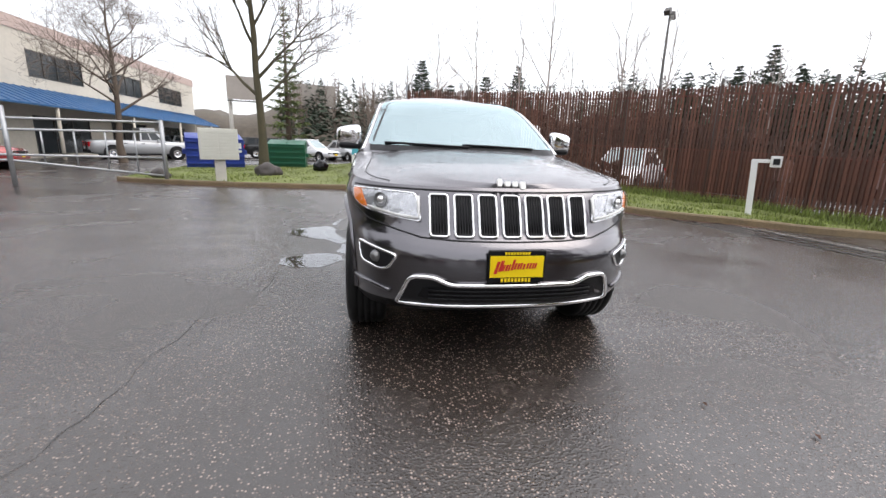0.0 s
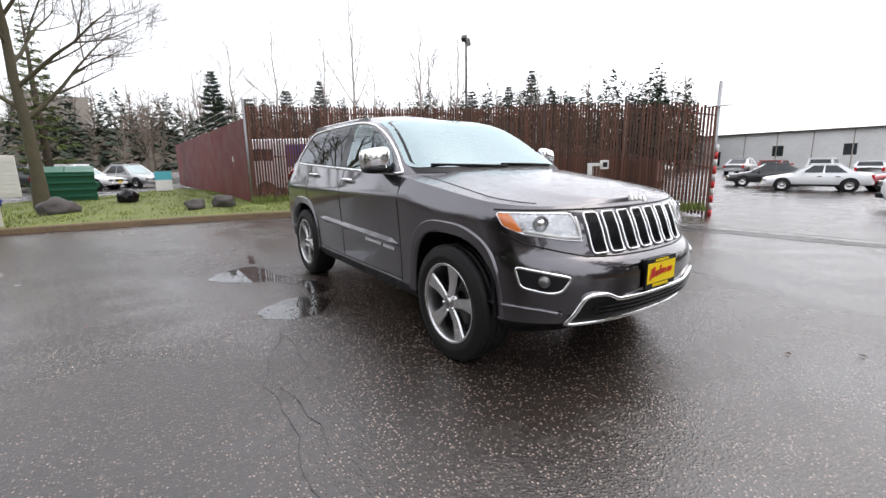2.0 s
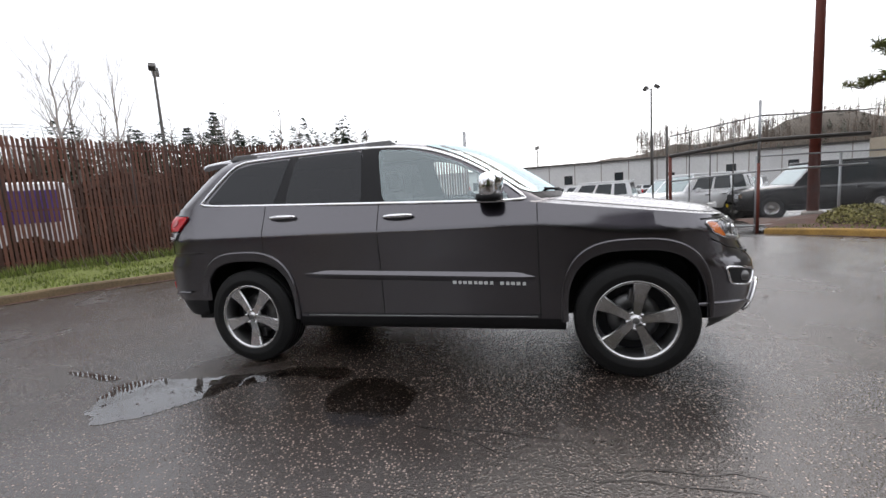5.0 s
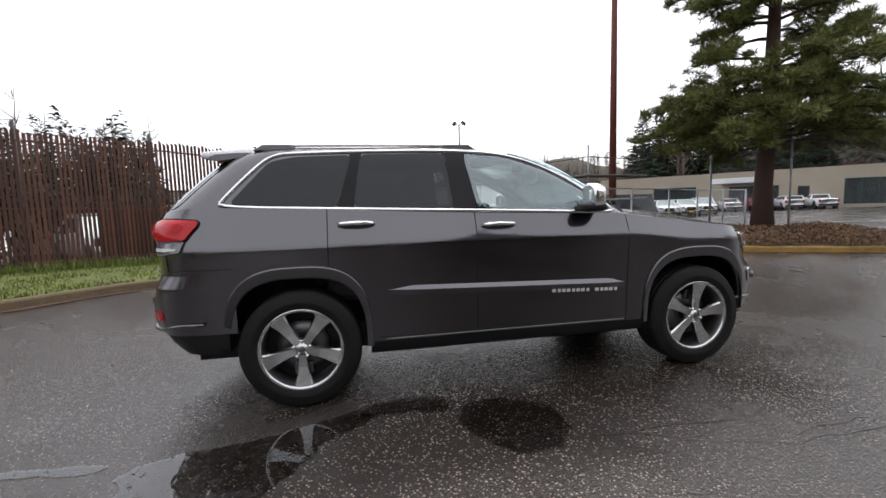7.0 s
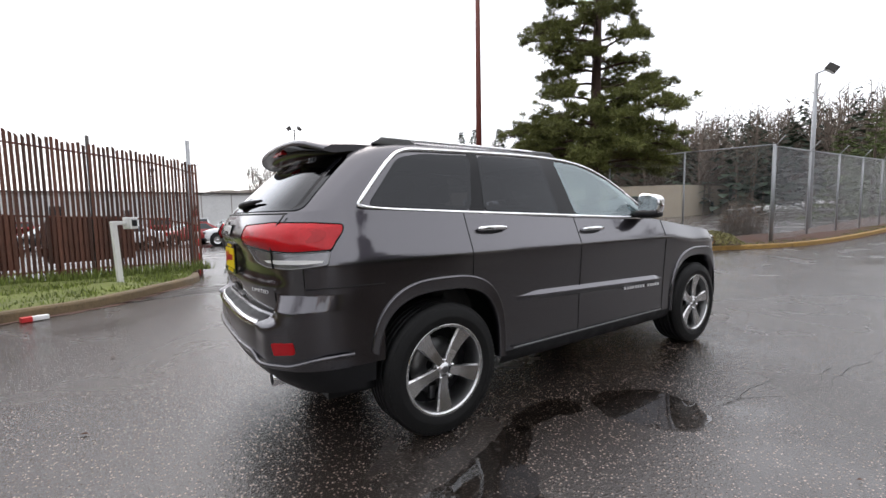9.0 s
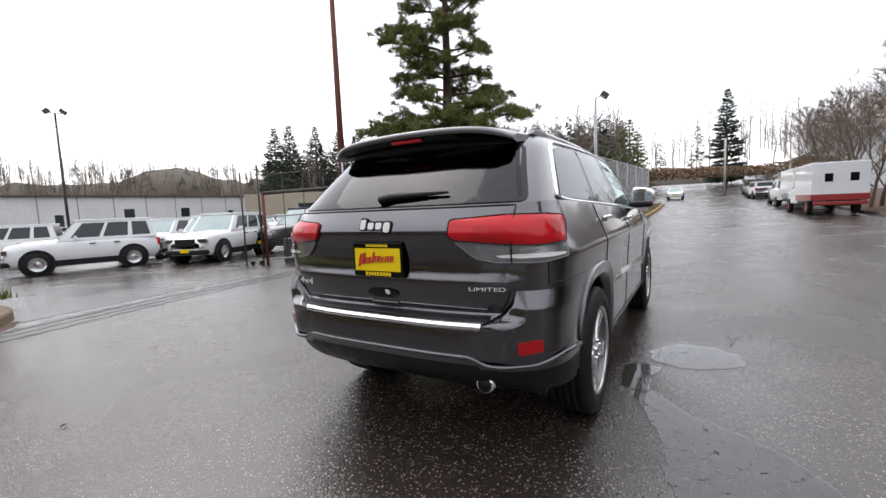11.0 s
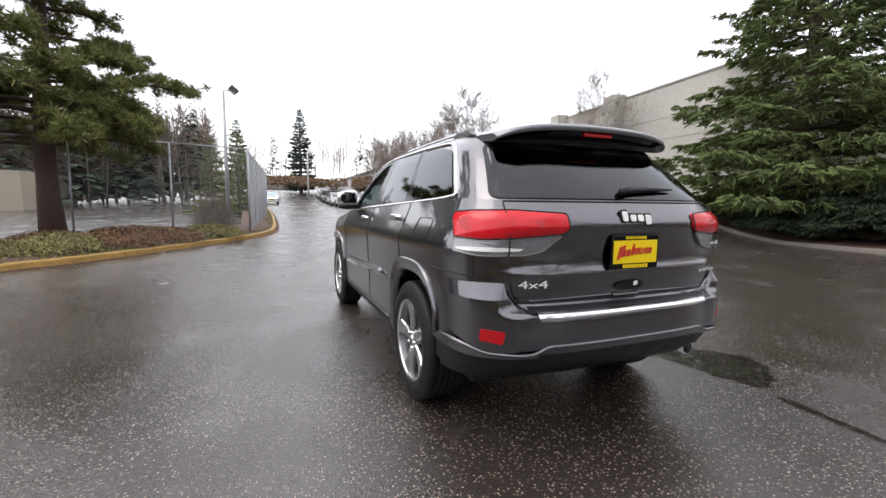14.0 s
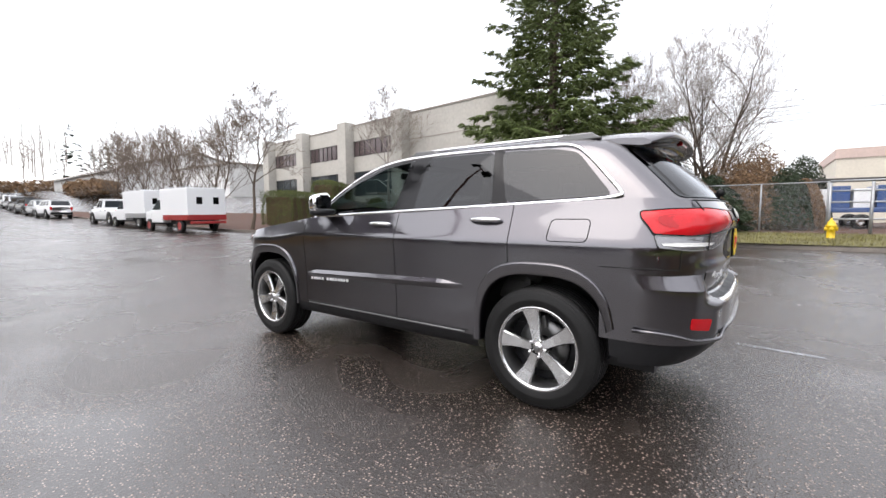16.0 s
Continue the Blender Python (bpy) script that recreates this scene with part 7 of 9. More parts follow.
def low_x(y, z):
    w = w_low(z, y)
    if y < Y_F:
        t = min((Y_F - y) / (Y_F - smooth_table(z, F_LOW)), 1)
        return w * max(1 - t ** N_F, 0) ** (1 / N_F)
    if y > Y_R:
        t = min((y - Y_R) / (smooth_table(z, R_COR) - Y_R), 1)
        return w * max(1 - t ** N_R, 0) ** (1 / N_R)
    return w


def low_front(x, z, off=0.0):
    w = w_low(z, -2)
    q = max(1 - min(abs(x) / w, 0.995) ** N_F, 0) ** (1 / N_F)
    b = Y_F - smooth_table(z, F_LOW)
    y = Y_F - b * q
    d = Vector((math.copysign((abs(x) / w) ** (N_F - 1) / w, x), -(q ** (N_F - 1)) / b, 0.0)).normalized()
    return Vector((x, y, z)) + d * off


def low_rear(x, z, off=0.0):
    w = w_low(z, 2)
    q = max(1 - min(abs(x) / w, 0.995) ** N_R, 0) ** (1 / N_R)
    b = r_low(z, abs(x) / w) - Y_R
    y = Y_R + b * q
    d = Vector((math.copysign((abs(x) / w) ** (N_R - 1) / w, x), (q ** (N_R - 1)) / b, 0.0)).normalized()
    return Vector((x, y, z)) + d * off


def rear_wrap(u, z, off=0.0):
    """The tail surface by a turn u that runs from 0 at the middle to 1 at the flank."""
    th = min(abs(u), 1) * math.pi / 2
    p, q = math.sin(th) ** (2 / N_R), math.cos(th) ** (2 / N_R)
    w, b = w_low(z, 2), r_low(z, p) - Y_R
    d = Vector((p ** (N_R - 1) / w, q ** (N_R - 1) / b, 0.0)).normalized()
    v = Vector((w * p, Y_R + b * q, z)) + d * off
    return Vector((math.copysign(v.x, u), v.y, v.z))


def up_dims(z):
    return smooth_table(z, W_UP), smooth_table(z, F_UP), smooth_table(z, R_UP)


def up_x(y, z):
    w, f, r = up_dims(z)
    w *= 1 - 0.035 * ease(y, 0.3, 2.2)
    if y < f + 0.55:
        t = min((f + 0.55 - y) / 0.55, 1)
        return w * max(1 - t ** 3.2, 0) ** (1 / 3.2)
    if y > r - 0.42:
        t = min((y - r + 0.42) / 0.42, 1)
        return w * max(1 - t ** 3.4, 0) ** (1 / 3.4)
    return w


def up_front(x, z, off=0.0):
    w, f, r = up_dims(z)
    y = f + 0.55 * (1 - max(1 - min(abs(x) / w, 0.995) ** 3.2, 0) ** (1 / 3.2))
    return Vector((x, y, z)) + Vector((0.25 * x / w, -0.5, 0.84)).normalized() * off


def up_rear(x, z, off=0.0):
    w, f, r = up_dims(z)
    w *= 0.965
    y = r - 0.42 * (1 - max(1 - min(abs(x) / w, 0.995) ** 3.4, 0) ** (1 / 3.4))
    return Vector((x, y, z)) + Vector((0.2 * x / w, 0.75, 0.6)).normalized() * off


def up_side(sx):
    return lambda y, z, off=0.0: Vector((sx * up_x(y, z), y, z)) + Vector((sx * 0.92, 0, 0.39)) * off


def low_side(sx):
    return lambda y, z, off=0.0: Vector((sx * (low_x(y, z) + off), y, z))


def z_top(y):
    return lerp_table(y, Z_TOP)


ARCH_A, ARCH_B, ARCH_M, ARCH_Z = 0.428, 0.460, 2.9, 0.40


def arch_value(y, z, yc):
    dy, dz = abs(y - yc) / ARCH_A, max(z - ARCH_Z, 0) / ARCH_B
    return dy ** ARCH_M + dz ** ARCH_M


def inside(poly, a, b):
    hit = False
    n = len(poly)
    for i in range(n):
        (x0, y0), (x1, y1) = poly[i], poly[i - 1]
        if (y0 > b) != (y1 > b) and a < (x1 - x0) * (b - y0) / (y1 - y0) + x0:
            hit = not hit
    return hit


def inset(poly, d):
    cx, cy = sum(p[0] for p in poly) / len(poly), sum(p[1] for p in poly) / len(poly)
    out = []
    for x, y in poly:
        r = math.hypot(x - cx, y - cy)
        k = max(r - d, 0.001) / max(r, 1e-6)
        out.append((cx + (x - cx) * k, cy + (y - cy) * k))
    return out


def patch(name, poly, surf, off, material, parent, rings=5, lip=0.0, label="", bulge=0.0):
    """A panel with the outline poly laid on a surface at a small distance, with an optional lip that turns back onto it."""
    pts = dense(poly, 0.04)
    n = len(pts)
    cx, cy = sum(p[0] for p in pts) / n, sum(p[1] for p in pts) / n
    V, F = [surf(cx, cy, off + bulge)], []
    for k in range(1, rings + 1):
        t = k / rings
        V += [surf(cx + (a - cx) * t, cy + (b - cy) * t, off + bulge * (1 - t ** 3)) for a, b in pts]
    for i in range(n):
        j = (i + 1) % n
        F.append((0, 1 + i, 1 + j))
        for k in range(rings - 1):
            F.append((1 + k * n + i, 1 + (k + 1) * n + i, 1 + (k + 1) * n + j, 1 + k * n + j))
    if lip:
        o = len(V)
        V += [surf(a, b, off) for a, b in pts] + [surf(a, b, off - lip) for a, b in pts]
        for i in range(n):
            j = (i + 1) % n
            F.append((o + i, o + n + i, o + n + j, o + j))
    bm = bmesh.new()
    vs = [bm.verts.new(v) for v in V]
    for f in F:
        bm.faces.new([vs[i] for i in f])
    bmesh.ops.recalc_face_normals(bm, faces=bm.faces)
    bm.normal_update()
    out = surf(cx, cy, off + 0.1) - surf(cx, cy, off)
    if sum(f.normal.dot(out) * f.calc_area() for f in bm.faces) < 0:
        bmesh.ops.reverse_faces(bm, faces=bm.faces)
    return part(name, bm, material, parent, label, smooth=True)


def frame_ring(name, poly, width, surf, off, material, parent):
    """A flat band inside an outline, laid on a surface."""
    pts = dense(poly, 0.04)
    inn = inset(pts, width)
    n = len(pts)
    V = [surf(a, b, off) for a, b in pts] + [surf(a, b, off) for a, b in inn]
    F = [(i, (i + 1) % n, n + (i + 1) % n, n + i) for i in range(n)]
    return raw(name, V, F, material, parent, smooth=True)


def rim_line(name, poly, surf, off, r, material, parent, closed=True, label="", sides=6, step=0.03):
    return tube(name, [surf(a, b, off) for a, b in dense(poly, step, closed)], r, material, parent, sides, closed, label)


car = thing("suv", "wet dark grey mid-size SUV with chrome trim parked on wet asphalt", "car")

# stations round the lower shell: nose, side, tail
ROWS = [0.30, 0.33, 0.36, 0.39, 0.42, 0.46, 0.50, 0.54, 0.58, 0.62, 0.66, 0.70, 0.735, 0.765, 0.785, 0.81, 0.84, 0.87, 0.90, 0.92, 0.935, 0.95, 0.97, 0.99]
UPPER = (0.12, 0.16, 0.20, 0.25, 0.31, 0.38, 0.46, 0.54, 0.60, 0.66, 0.74, 0.82, 0.91, 1.0)
SIDE_Y = [-1.6 + 0.0411 * k for k in range(18)] + [-0.86 + 0.0475 * k for k in range(24)] + [0.28 + 0.049 * k for k in range(20)] + [1.26 + 0.0407 * k for k in range(14)] + [1.83]


def shell_half():
    cols = []
    for k in range(24):
        th = (k / 24) * math.pi / 2
        cols.append(("f", math.sin(th) ** (2 / N_F), math.cos(th) ** (2 / N_F)))
    cols += [("s", y, 0) for y in SIDE_Y]
    for k in range(1, 23):
        th = (1 - k / 22) * math.pi / 2
        cols.append(("r", math.sin(th) ** (2 / N_R), math.cos(th) ** (2 / N_R)))
    grid = []
    for kind, a, b in cols:
        def place(z):
            if kind == "s":
                return Vector((low_x(a, z), a, z))
            if kind == "f":
                bb = Y_F - smooth_table(z, F_LOW)
                return Vector((a * w_low(z, -2), Y_F - b * bb, z))
            bb = r_low(z, a) - Y_R
            return Vector((a * w_low(z, 2), Y_R + b * bb, z))
        top = z_top(place(1.0).y)
        grid.append([place(z) for z in ROWS] + [place(0.99 + (top - 0.99) * t) for t in UPPER])
    return cols, grid


cols_, grid_ = shell_half()
N_COLS, N_RW = len(grid_), len(grid_[0])


def which(c):
    x, y, z = abs(c.x), c.y, c.z
    if y < -1.5 and z < 0.40:
        return "front_valance"
    if y < -1.5 and z < 0.765:
        return "front_bumper"
    if y > 1.86 and z < 0.52:
        return "rear_valance"
    if y > 1.86 and (z < 0.78 or (x > 0.70 and z < 0.885)):
        return "rear_bumper"
    if y > 1.9 and x < 0.70:
        return "tailgate"
    if -1.02 < y < 1.02 and z < 0.40:
        return "sill"
    if -0.86 < y < 0.28 and z > 0.42:
        return "front_door"
    if 0.28 < y < 1.26 and z > 0.42:
        return "rear_door"
    return "body"


def shell():
    groups = {}
    for sx in (1, -1):
        pos = [[v.copy() for v in c] for c in grid_]
        drop = set()
        for i in range(N_COLS - 1):
            for j in range(N_RW - 1):
                c = (pos[i][j] + pos[i + 1][j] + pos[i][j + 1] + pos[i + 1][j + 1]) / 4
                for yc in (-HUB_Y, HUB_Y):
                    if c.x > 0.5 and abs(c.y - yc) < 0.6 and arch_value(c.y, c.z, yc) < 1:
                        drop.add((i, j))
        for i in range(N_COLS):
            for j in range(N_RW):
                v = pos[i][j]
                for yc in (-HUB_Y, HUB_Y):
                    if v.x > 0.5 and abs(v.y - yc) < 0.6:
                        a = arch_value(v.y, v.z, yc)
                        if 0.2 < a < 1:
                            k = a ** (-1 / ARCH_M)
                            y = yc + (v.y - yc) * k
                            z = ARCH_Z + (v.z - ARCH_Z) * k if v.z > ARCH_Z else v.z
                            pos[i][j] = Vector((low_x(y, z), y, z))
        for i in range(N_COLS - 1):
            for j in range(N_RW - 1):
                if (i, j) in drop or (grid_[i][j].y > 1.88 and grid_[i][j].z < 0.385):
                    continue
                q = [pos[i][j], pos[i + 1][j], pos[i + 1][j + 1], pos[i][j + 1]]
                c = (grid_[i][j] + grid_[i + 1][j + 1]) / 2
                key = which(c)
                if key in ("front_door", "rear_door", "sill"):
                    key = (key, sx)
                else:
                    key = (key, 0)
                bm = groups.setdefault(key, bmesh.new())
                vs = [bm.verts.new((sx * p.x, p.y, p.z)) for p in q]
                try:
                    bm.faces.new(vs if sx > 0 else vs[::-1])
                except ValueError:
                    pass
    made = {}
    for key, bm in groups.items():
        bmesh.ops.remove_doubles(bm, verts=bm.verts, dist=0.0004)
        bmesh.ops.dissolve_degenerate(bm, edges=bm.edges, dist=0.0004)
        bmesh.ops.recalc_face_normals(bm, faces=bm.faces)
        made[key] = part(key[0], bm, M_PLASTIC if "valance" in key[0] or key[0] == "sill" else M_PAINT, car, smooth=True)
    return made


body_parts = shell()


def bonnet():
    """The bonnet and fender tops, from the shell's upper edge to a crowned centre line."""
    edge = [c[-1] for c, k in zip(grid_, cols_) if c[-1].y < -0.79 and k[0] != "r"]
    n = len(edge)
    bm = bmesh.new()
    crown = [(-2.2, 1.03), (-2.10, 1.045), (-1.95, 1.085), (-1.7, 1.13), (-1.4, 1.175), (-1.1, 1.215), (-0.9, 1.235)]
    steps = [0, 0.04, 0.09, 0.15, 0.22, 0.3, 0.4, 0.52, 0.66, 0.82, 1.0]
    for sx in (1, -1):
        rows = []
        for i, e in enumerate(edge):
            yc = e.y + (min(e.y, -1.06) - 0.02 - e.y) * 0.5 if e.y > -1.0 else e.y
            row = []
            for t in steps:
                x = e.x * (1 - t)
                y = e.y + (yc - e.y) * t
                zc = lerp_table(y, crown)
                z = e.z + (zc - e.z) * (1 - (1 - t) ** 2.6)
                bulge = 0.012 * ease(t, 0.30, 0.42) * ease(-y, 0.9, 1.1)
                row.append(bm.verts.new((sx * x, y, z + bulge)))
            rows.append(row)
        for A, B in zip(rows, rows[1:]):
            for k in range(len(steps) - 1):
                try:
                    bm.faces.new((A[k], B[k], B[k + 1], A[k + 1]))
                except ValueError:
                    pass
    bmesh.ops.remove_doubles(bm, verts=bm.verts, dist=0.0005)
    bmesh.ops.dissolve_degenerate(bm, edges=bm.edges, dist=0.0005)
    bmesh.ops.recalc_face_normals(bm, faces=bm.faces)
    part("bonnet", bm, M_BEADEDLIT, car, "rain-beaded dark grey bonnet", smooth=True)
    gaps = []
    for sx in (1, -1):
        line = []
        for e in edge:
            if e.y > -1.98:
                t = 0.085 + 0.05 * ease(e.y, -1.9, -1.0)
                zc = lerp_table(e.y, crown)
                line.append((sx * e.x * (1 - t), e.y, e.z + (zc - e.z) * (1 - (1 - t) ** 2.6) + 0.0005))
        gaps.append(line)
    for line in gaps:
        tube("bonnet_gap", line, 0.003, M_PLASTIC, car, 4)


bonnet()

# cabin frame with real window openings
WIN_Q = fillet([(1.19, 1.288), (1.86, 1.318), (1.62, 1.592), (1.46, 1.625), (1.09, 1.638)], 0.05)
WIN_R = fillet([(0.42, 1.256), (1.09, 1.284), (1.03, 1.642), (0.455, 1.648)], 0.05)
WIN_F = fillet([(-0.69, 1.212), (0.25, 1.249), (0.315, 1.643), (0.03, 1.616), (-0.28, 1.515), (-0.55, 1.365)], 0.05)
WIN_S = fillet([(-0.800, 1.245), (0, 1.245), (0.800, 1.245), (0.648, 1.652), (0.4, 1.672), (0, 1.676), (-0.4, 1.672), (-0.648, 1.652)], 0.05)
WIN_B = fillet([(-0.745, 1.297), (0, 1.297), (0.745, 1.297), (0.625, 1.605), (0, 1.62), (-0.625, 1.605)], 0.04)


def cabin():
    bm = bmesh.new()
    zs = [1.17 + 0.0285 * k for k in range(21)]
    cut_side = [inset(p, 0.02) for p in (WIN_Q, WIN_R, WIN_F)]
    cut_s, cut_b = inset(WIN_S, 0.025), inset(WIN_B, 0.025)
    NF_, NS_, NR_ = 26, 64, 22
    for sx in (1, -1):
        grid = []
        for z in zs:
            w, f, r = up_dims(z)
            row = []
            for k in range(NF_):
                th = (k / NF_) * math.pi / 2
                row.append(Vector((w * math.sin(th) ** (2 / 3.2), f + 0.55 - 0.55 * math.cos(th) ** (2 / 3.2), z)))
            for k in range(NS_ + 1):
                y = f + 0.55 + (r - 0.42 - f - 0.55) * k / NS_
                row.append(Vector((up_x(y, z), y, z)))
            for k in range(1, NR_ + 1):
                th = (1 - k / NR_) * math.pi / 2
                wr = w * (1 - 0.035 * ease(r - 0.42, 0.3, 2.2))
                row.append(Vector((wr * math.sin(th) ** (2 / 3.4), r - 0.42 + 0.42 * math.cos(th) ** (2 / 3.4), z)))
            grid.append([(bm.verts.new((sx * p.x, p.y, p.z)), p) for p in row])
        for A, B in zip(grid, grid[1:]):
            for k in range(len(A) - 1):
                c = (A[k][1] + A[k + 1][1] + B[k][1] + B[k + 1][1]) / 4
                if c.z < z_top(c.y) - 0.035 and c.y > 1.3:
                    continue
                if k < NF_ and (inside(cut_s, c.x, c.z) or c.x < 0.02 and 1.27 < c.z < 1.65):
                    continue
                if k >= NF_ + NS_ and (inside(cut_b, c.x, c.z) or c.x < 0.02 and 1.32 < c.z < 1.58):
                    continue
                if any(inside(p, c.y, c.z) for p in cut_side) and c.x > 0.45 and NF_ - 6 <= k < NF_ + NS_ + 6:
                    continue
                try:
                    bm.faces.new((A[k][0], A[k + 1][0], B[k + 1][0], B[k][0]))
                except ValueError:
                    pass
        top = grid[-1]
        last = [v for v, p in top]
        for t in (0.15, 0.35, 0.6, 1.0):
            nxt = [bm.verts.new((sx * p.x * (1 - t), p.y + (min(max(p.y, 0.55), 1.45) - p.y) * t * 0.7, p.z + 0.030 * (1 - (1 - t) ** 2))) for v, p in top]
            for k in range(len(top) - 1):
                try:
                    bm.faces.new((last[k], last[k + 1], nxt[k + 1], nxt[k]))
                except ValueError:
                    pass
            last = nxt
    bmesh.ops.remove_doubles(bm, verts=bm.verts, dist=0.0005)
    bmesh.ops.dissolve_degenerate(bm, edges=bm.edges, dist=0.0005)
    bmesh.ops.recalc_face_normals(bm, faces=bm.faces)
    part("cabin_frame", bm, M_PAINT, car, smooth=True)


cabin()
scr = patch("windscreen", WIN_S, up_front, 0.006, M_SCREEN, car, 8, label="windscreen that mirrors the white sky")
frame_ring("black_border", WIN_S, 0.045, up_front, 0.003, M_GLOSSBLACK, scr)
rear_glass = patch("rear_window", WIN_B, up_rear, 0.006, M_TINT, car, 7)
frame_ring("black_border", WIN_B, 0.04, up_rear, 0.003, M_GLOSSBLACK, rear_glass)
DLO = rounded([(-0.80, 1.197), (-0.2, 1.219), (0.29, 1.238), (1.26, 1.275), (1.92, 1.303), (1.90, 1.345), (1.66, 1.60), (1.56, 1.645), (1.46, 1.652), (1.02, 1.664), (0.4, 1.668), (0.0, 1.636), (-0.30, 1.536), (-0.57, 1.382), (-0.76, 1.235)], 2)
for sx in (-1, 1):
    surf = up_side(sx)
    for nm, poly, m in (("front_window", WIN_F, M_GLASS), ("rear_door_window", WIN_R, M_TINT), ("quarter_window", WIN_Q, M_TINT)):
        if nm == "front_window" and sx > 0:
            pane = frame_ring(nm, poly, 0.03, surf, 0.004, M_GLOSSBLACK, car)
            continue
        pane = patch(nm, poly, surf, 0.005, m, car, 5)
        frame_ring("black_border", poly, 0.028, surf, 0.003, M_GLOSSBLACK, pane)
    rim_line("window_trim", DLO, surf, 0.003, 0.013, M_CHROME, car, label="bright chrome window trim")
    patch("door_pillar", [(0.232, 1.243), (0.43, 1.251), (0.465, 1.655), (0.30, 1.65)], surf, 0.0035, M_GLOSSBLACK, car, 3)
    patch("door_pillar", [(1.085, 1.283), (1.20, 1.288), (1.10, 1.650), (1.02, 1.652)], surf, 0.0035, M_GLOSSBLACK, car, 3)
    ls = low_side(sx)
    # shut lines of the doors
    for yl, z0, z1 in ((0.28, 0.42, 1.232), (1.26, 0.86, 1.272), (-0.86, 0.40, 1.18)):
        rim_line("door_gap", [(yl, z0 + (z1 - z0) * k / 14) for k in range(15)], ls, 0.0008, 0.0032, M_PLASTIC, car, False, sides=4, step=0.2)
    rim_line("sill_gap", [(-0.86, 0.42), (0.95, 0.42)], ls, 0.0008, 0.003, M_PLASTIC, car, False, sides=4, step=0.1)
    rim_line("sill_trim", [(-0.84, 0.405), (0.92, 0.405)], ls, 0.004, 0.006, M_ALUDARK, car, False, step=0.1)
    rim_line("bumper_gap", [(1.0, 0.925), (0.9, 0.925), (0.8, 0.924), (0.7, 0.921), (0.655, 0.92), (0.65, 0.95), (0.648, 1.03)], lambda u, z, off=0.0, s=sx: rear_wrap(s * u, z, off), 0.0008, 0.003, M_PLASTIC, car, False, sides=4, step=0.04)
    # wedge-shaped moulding low on the doors
    V, F = [], []
    n = 40
    for k in range(n + 1):
        t = k / n
        y = -0.83 + 1.74 * t
        zc = 0.690 + 0.052 * t
        tip = min(ease(t, 0, 0.07), ease(1 - t, 0, 0.12))
        x = low_x(y, 0.72)
        for dz, dx in ((0.030 * tip, -0.004), (-0.004, 0.002 + 0.021 * tip), (-0.020, 0.002 + 0.016 * tip), (-0.048, -0.004)):
            V.append((sx * (x + dx), y, zc + dz))
    for k in range(n):
        for j in range(3):
            a = k * 4 + j
            F.append((a, a + 4, a + 5, a + 1) if sx > 0 else (a + 1, a + 5, a + 4, a))
    raw("door_moulding", V, F, M_PAINT, car)
    # bright name bars behind the front wheel
    bm = bmesh.new()
    for k in range(14):
        if k == 5:
            continue
        y0 = -0.77 + k * 0.037
        zc = 0.640 + 0.0012 * k
        x = low_x(y0, 0.65) + 0.011
        box(bm, *sorted((sx * (x - 0.003), sx * (x + 0.003))), y0, y0 + (0.026 if k % 3 else 0.021), zc - 0.011, zc + 0.011)
    tagged(part("lettering_strip", bm, M_BADGE, car, "row of small bright letter-sized bars"), kind="stuff")
    # door handles
    for y0, zc in ((0.235, 1.142), (1.195, 1.178)):
        pts = []
        for k in range(13):
            t = k / 12
            pts.append(Vector((sx * (low_x(y0, zc) + 0.012 + 0.028 * math.sin(math.pi * t) ** 0.5), y0 - 0.235 * t, zc + 0.004 * math.sin(math.pi * t))))
        v, f = tube_data(pts, [0.009 + 0.006 * math.sin(math.pi * k / 12) ** 0.4 for k in range(13)], 10)
        raw("door_handle", v, f, M_CHROME, car, "chrome door handle", smooth=True)
        patch("handle_cup", rounded([(y0 - 0.19, zc - 0.03), (y0 - 0.07, zc - 0.03), (y0 - 0.07, zc + 0.015), (y0 - 0.19, zc + 0.015)], 2), ls, 0.0015, M_PLASTIC, car, 3)
    # wing mirrors
    bm = bmesh.new()
    bmesh.ops.create_uvsphere(bm, u_segments=24, v_segments=14, radius=1)
    for v in bm.verts:
        s = [math.copysign(abs(c) ** 0.5, c) for c in v.co]
        v.co = Vector((sx * (0.958 + 0.108 * s[0]), -0.555 + (0.080 if s[1] < 0 else 0.035) * s[1] + 0.025 * s[0], 1.318 + (0.084 - 0.010 * s[0]) * s[2] - 0.006 * s[0]))
    mirror = part("wing_mirror", bm, M_CHROME, car, "chrome mirror cap", smooth=True)
    bm = bmesh.new()
    bmesh.ops.create_uvsphere(bm, u_segments=20, v_segments=10, radius=1)
    for v in bm.verts:
        s = [math.copysign(abs(c) ** 0.62, c) for c in v.co]
        v.co = Vector((sx * (0.945 + 0.105 * s[0]), -0.553 + 0.088 * s[1], 1.238 + 0.032 * s[2]))
    part("mirror_base", bm, M_PLASTIC, mirror, smooth=True)
    tube("mirror_arm", [(sx * 0.80, -0.60, 1.225), (sx * 0.88, -0.575, 1.232)], [0.045, 0.032], M_PLASTIC, mirror, 10)
    bm = bmesh.new()
    for k in range(20):
        a = 2 * math.pi * k / 20
        bm.verts.new((sx * (0.962 + 0.082 * math.copysign(abs(math.cos(a)) ** 0.6, math.cos(a))), -0.5165, 1.315 + 0.074 * math.copysign(abs(math.sin(a)) ** 0.6, math.sin(a))))
    bm.faces.new(bm.verts)
    part("mirror_glass", bm, M_CHROME, mirror)
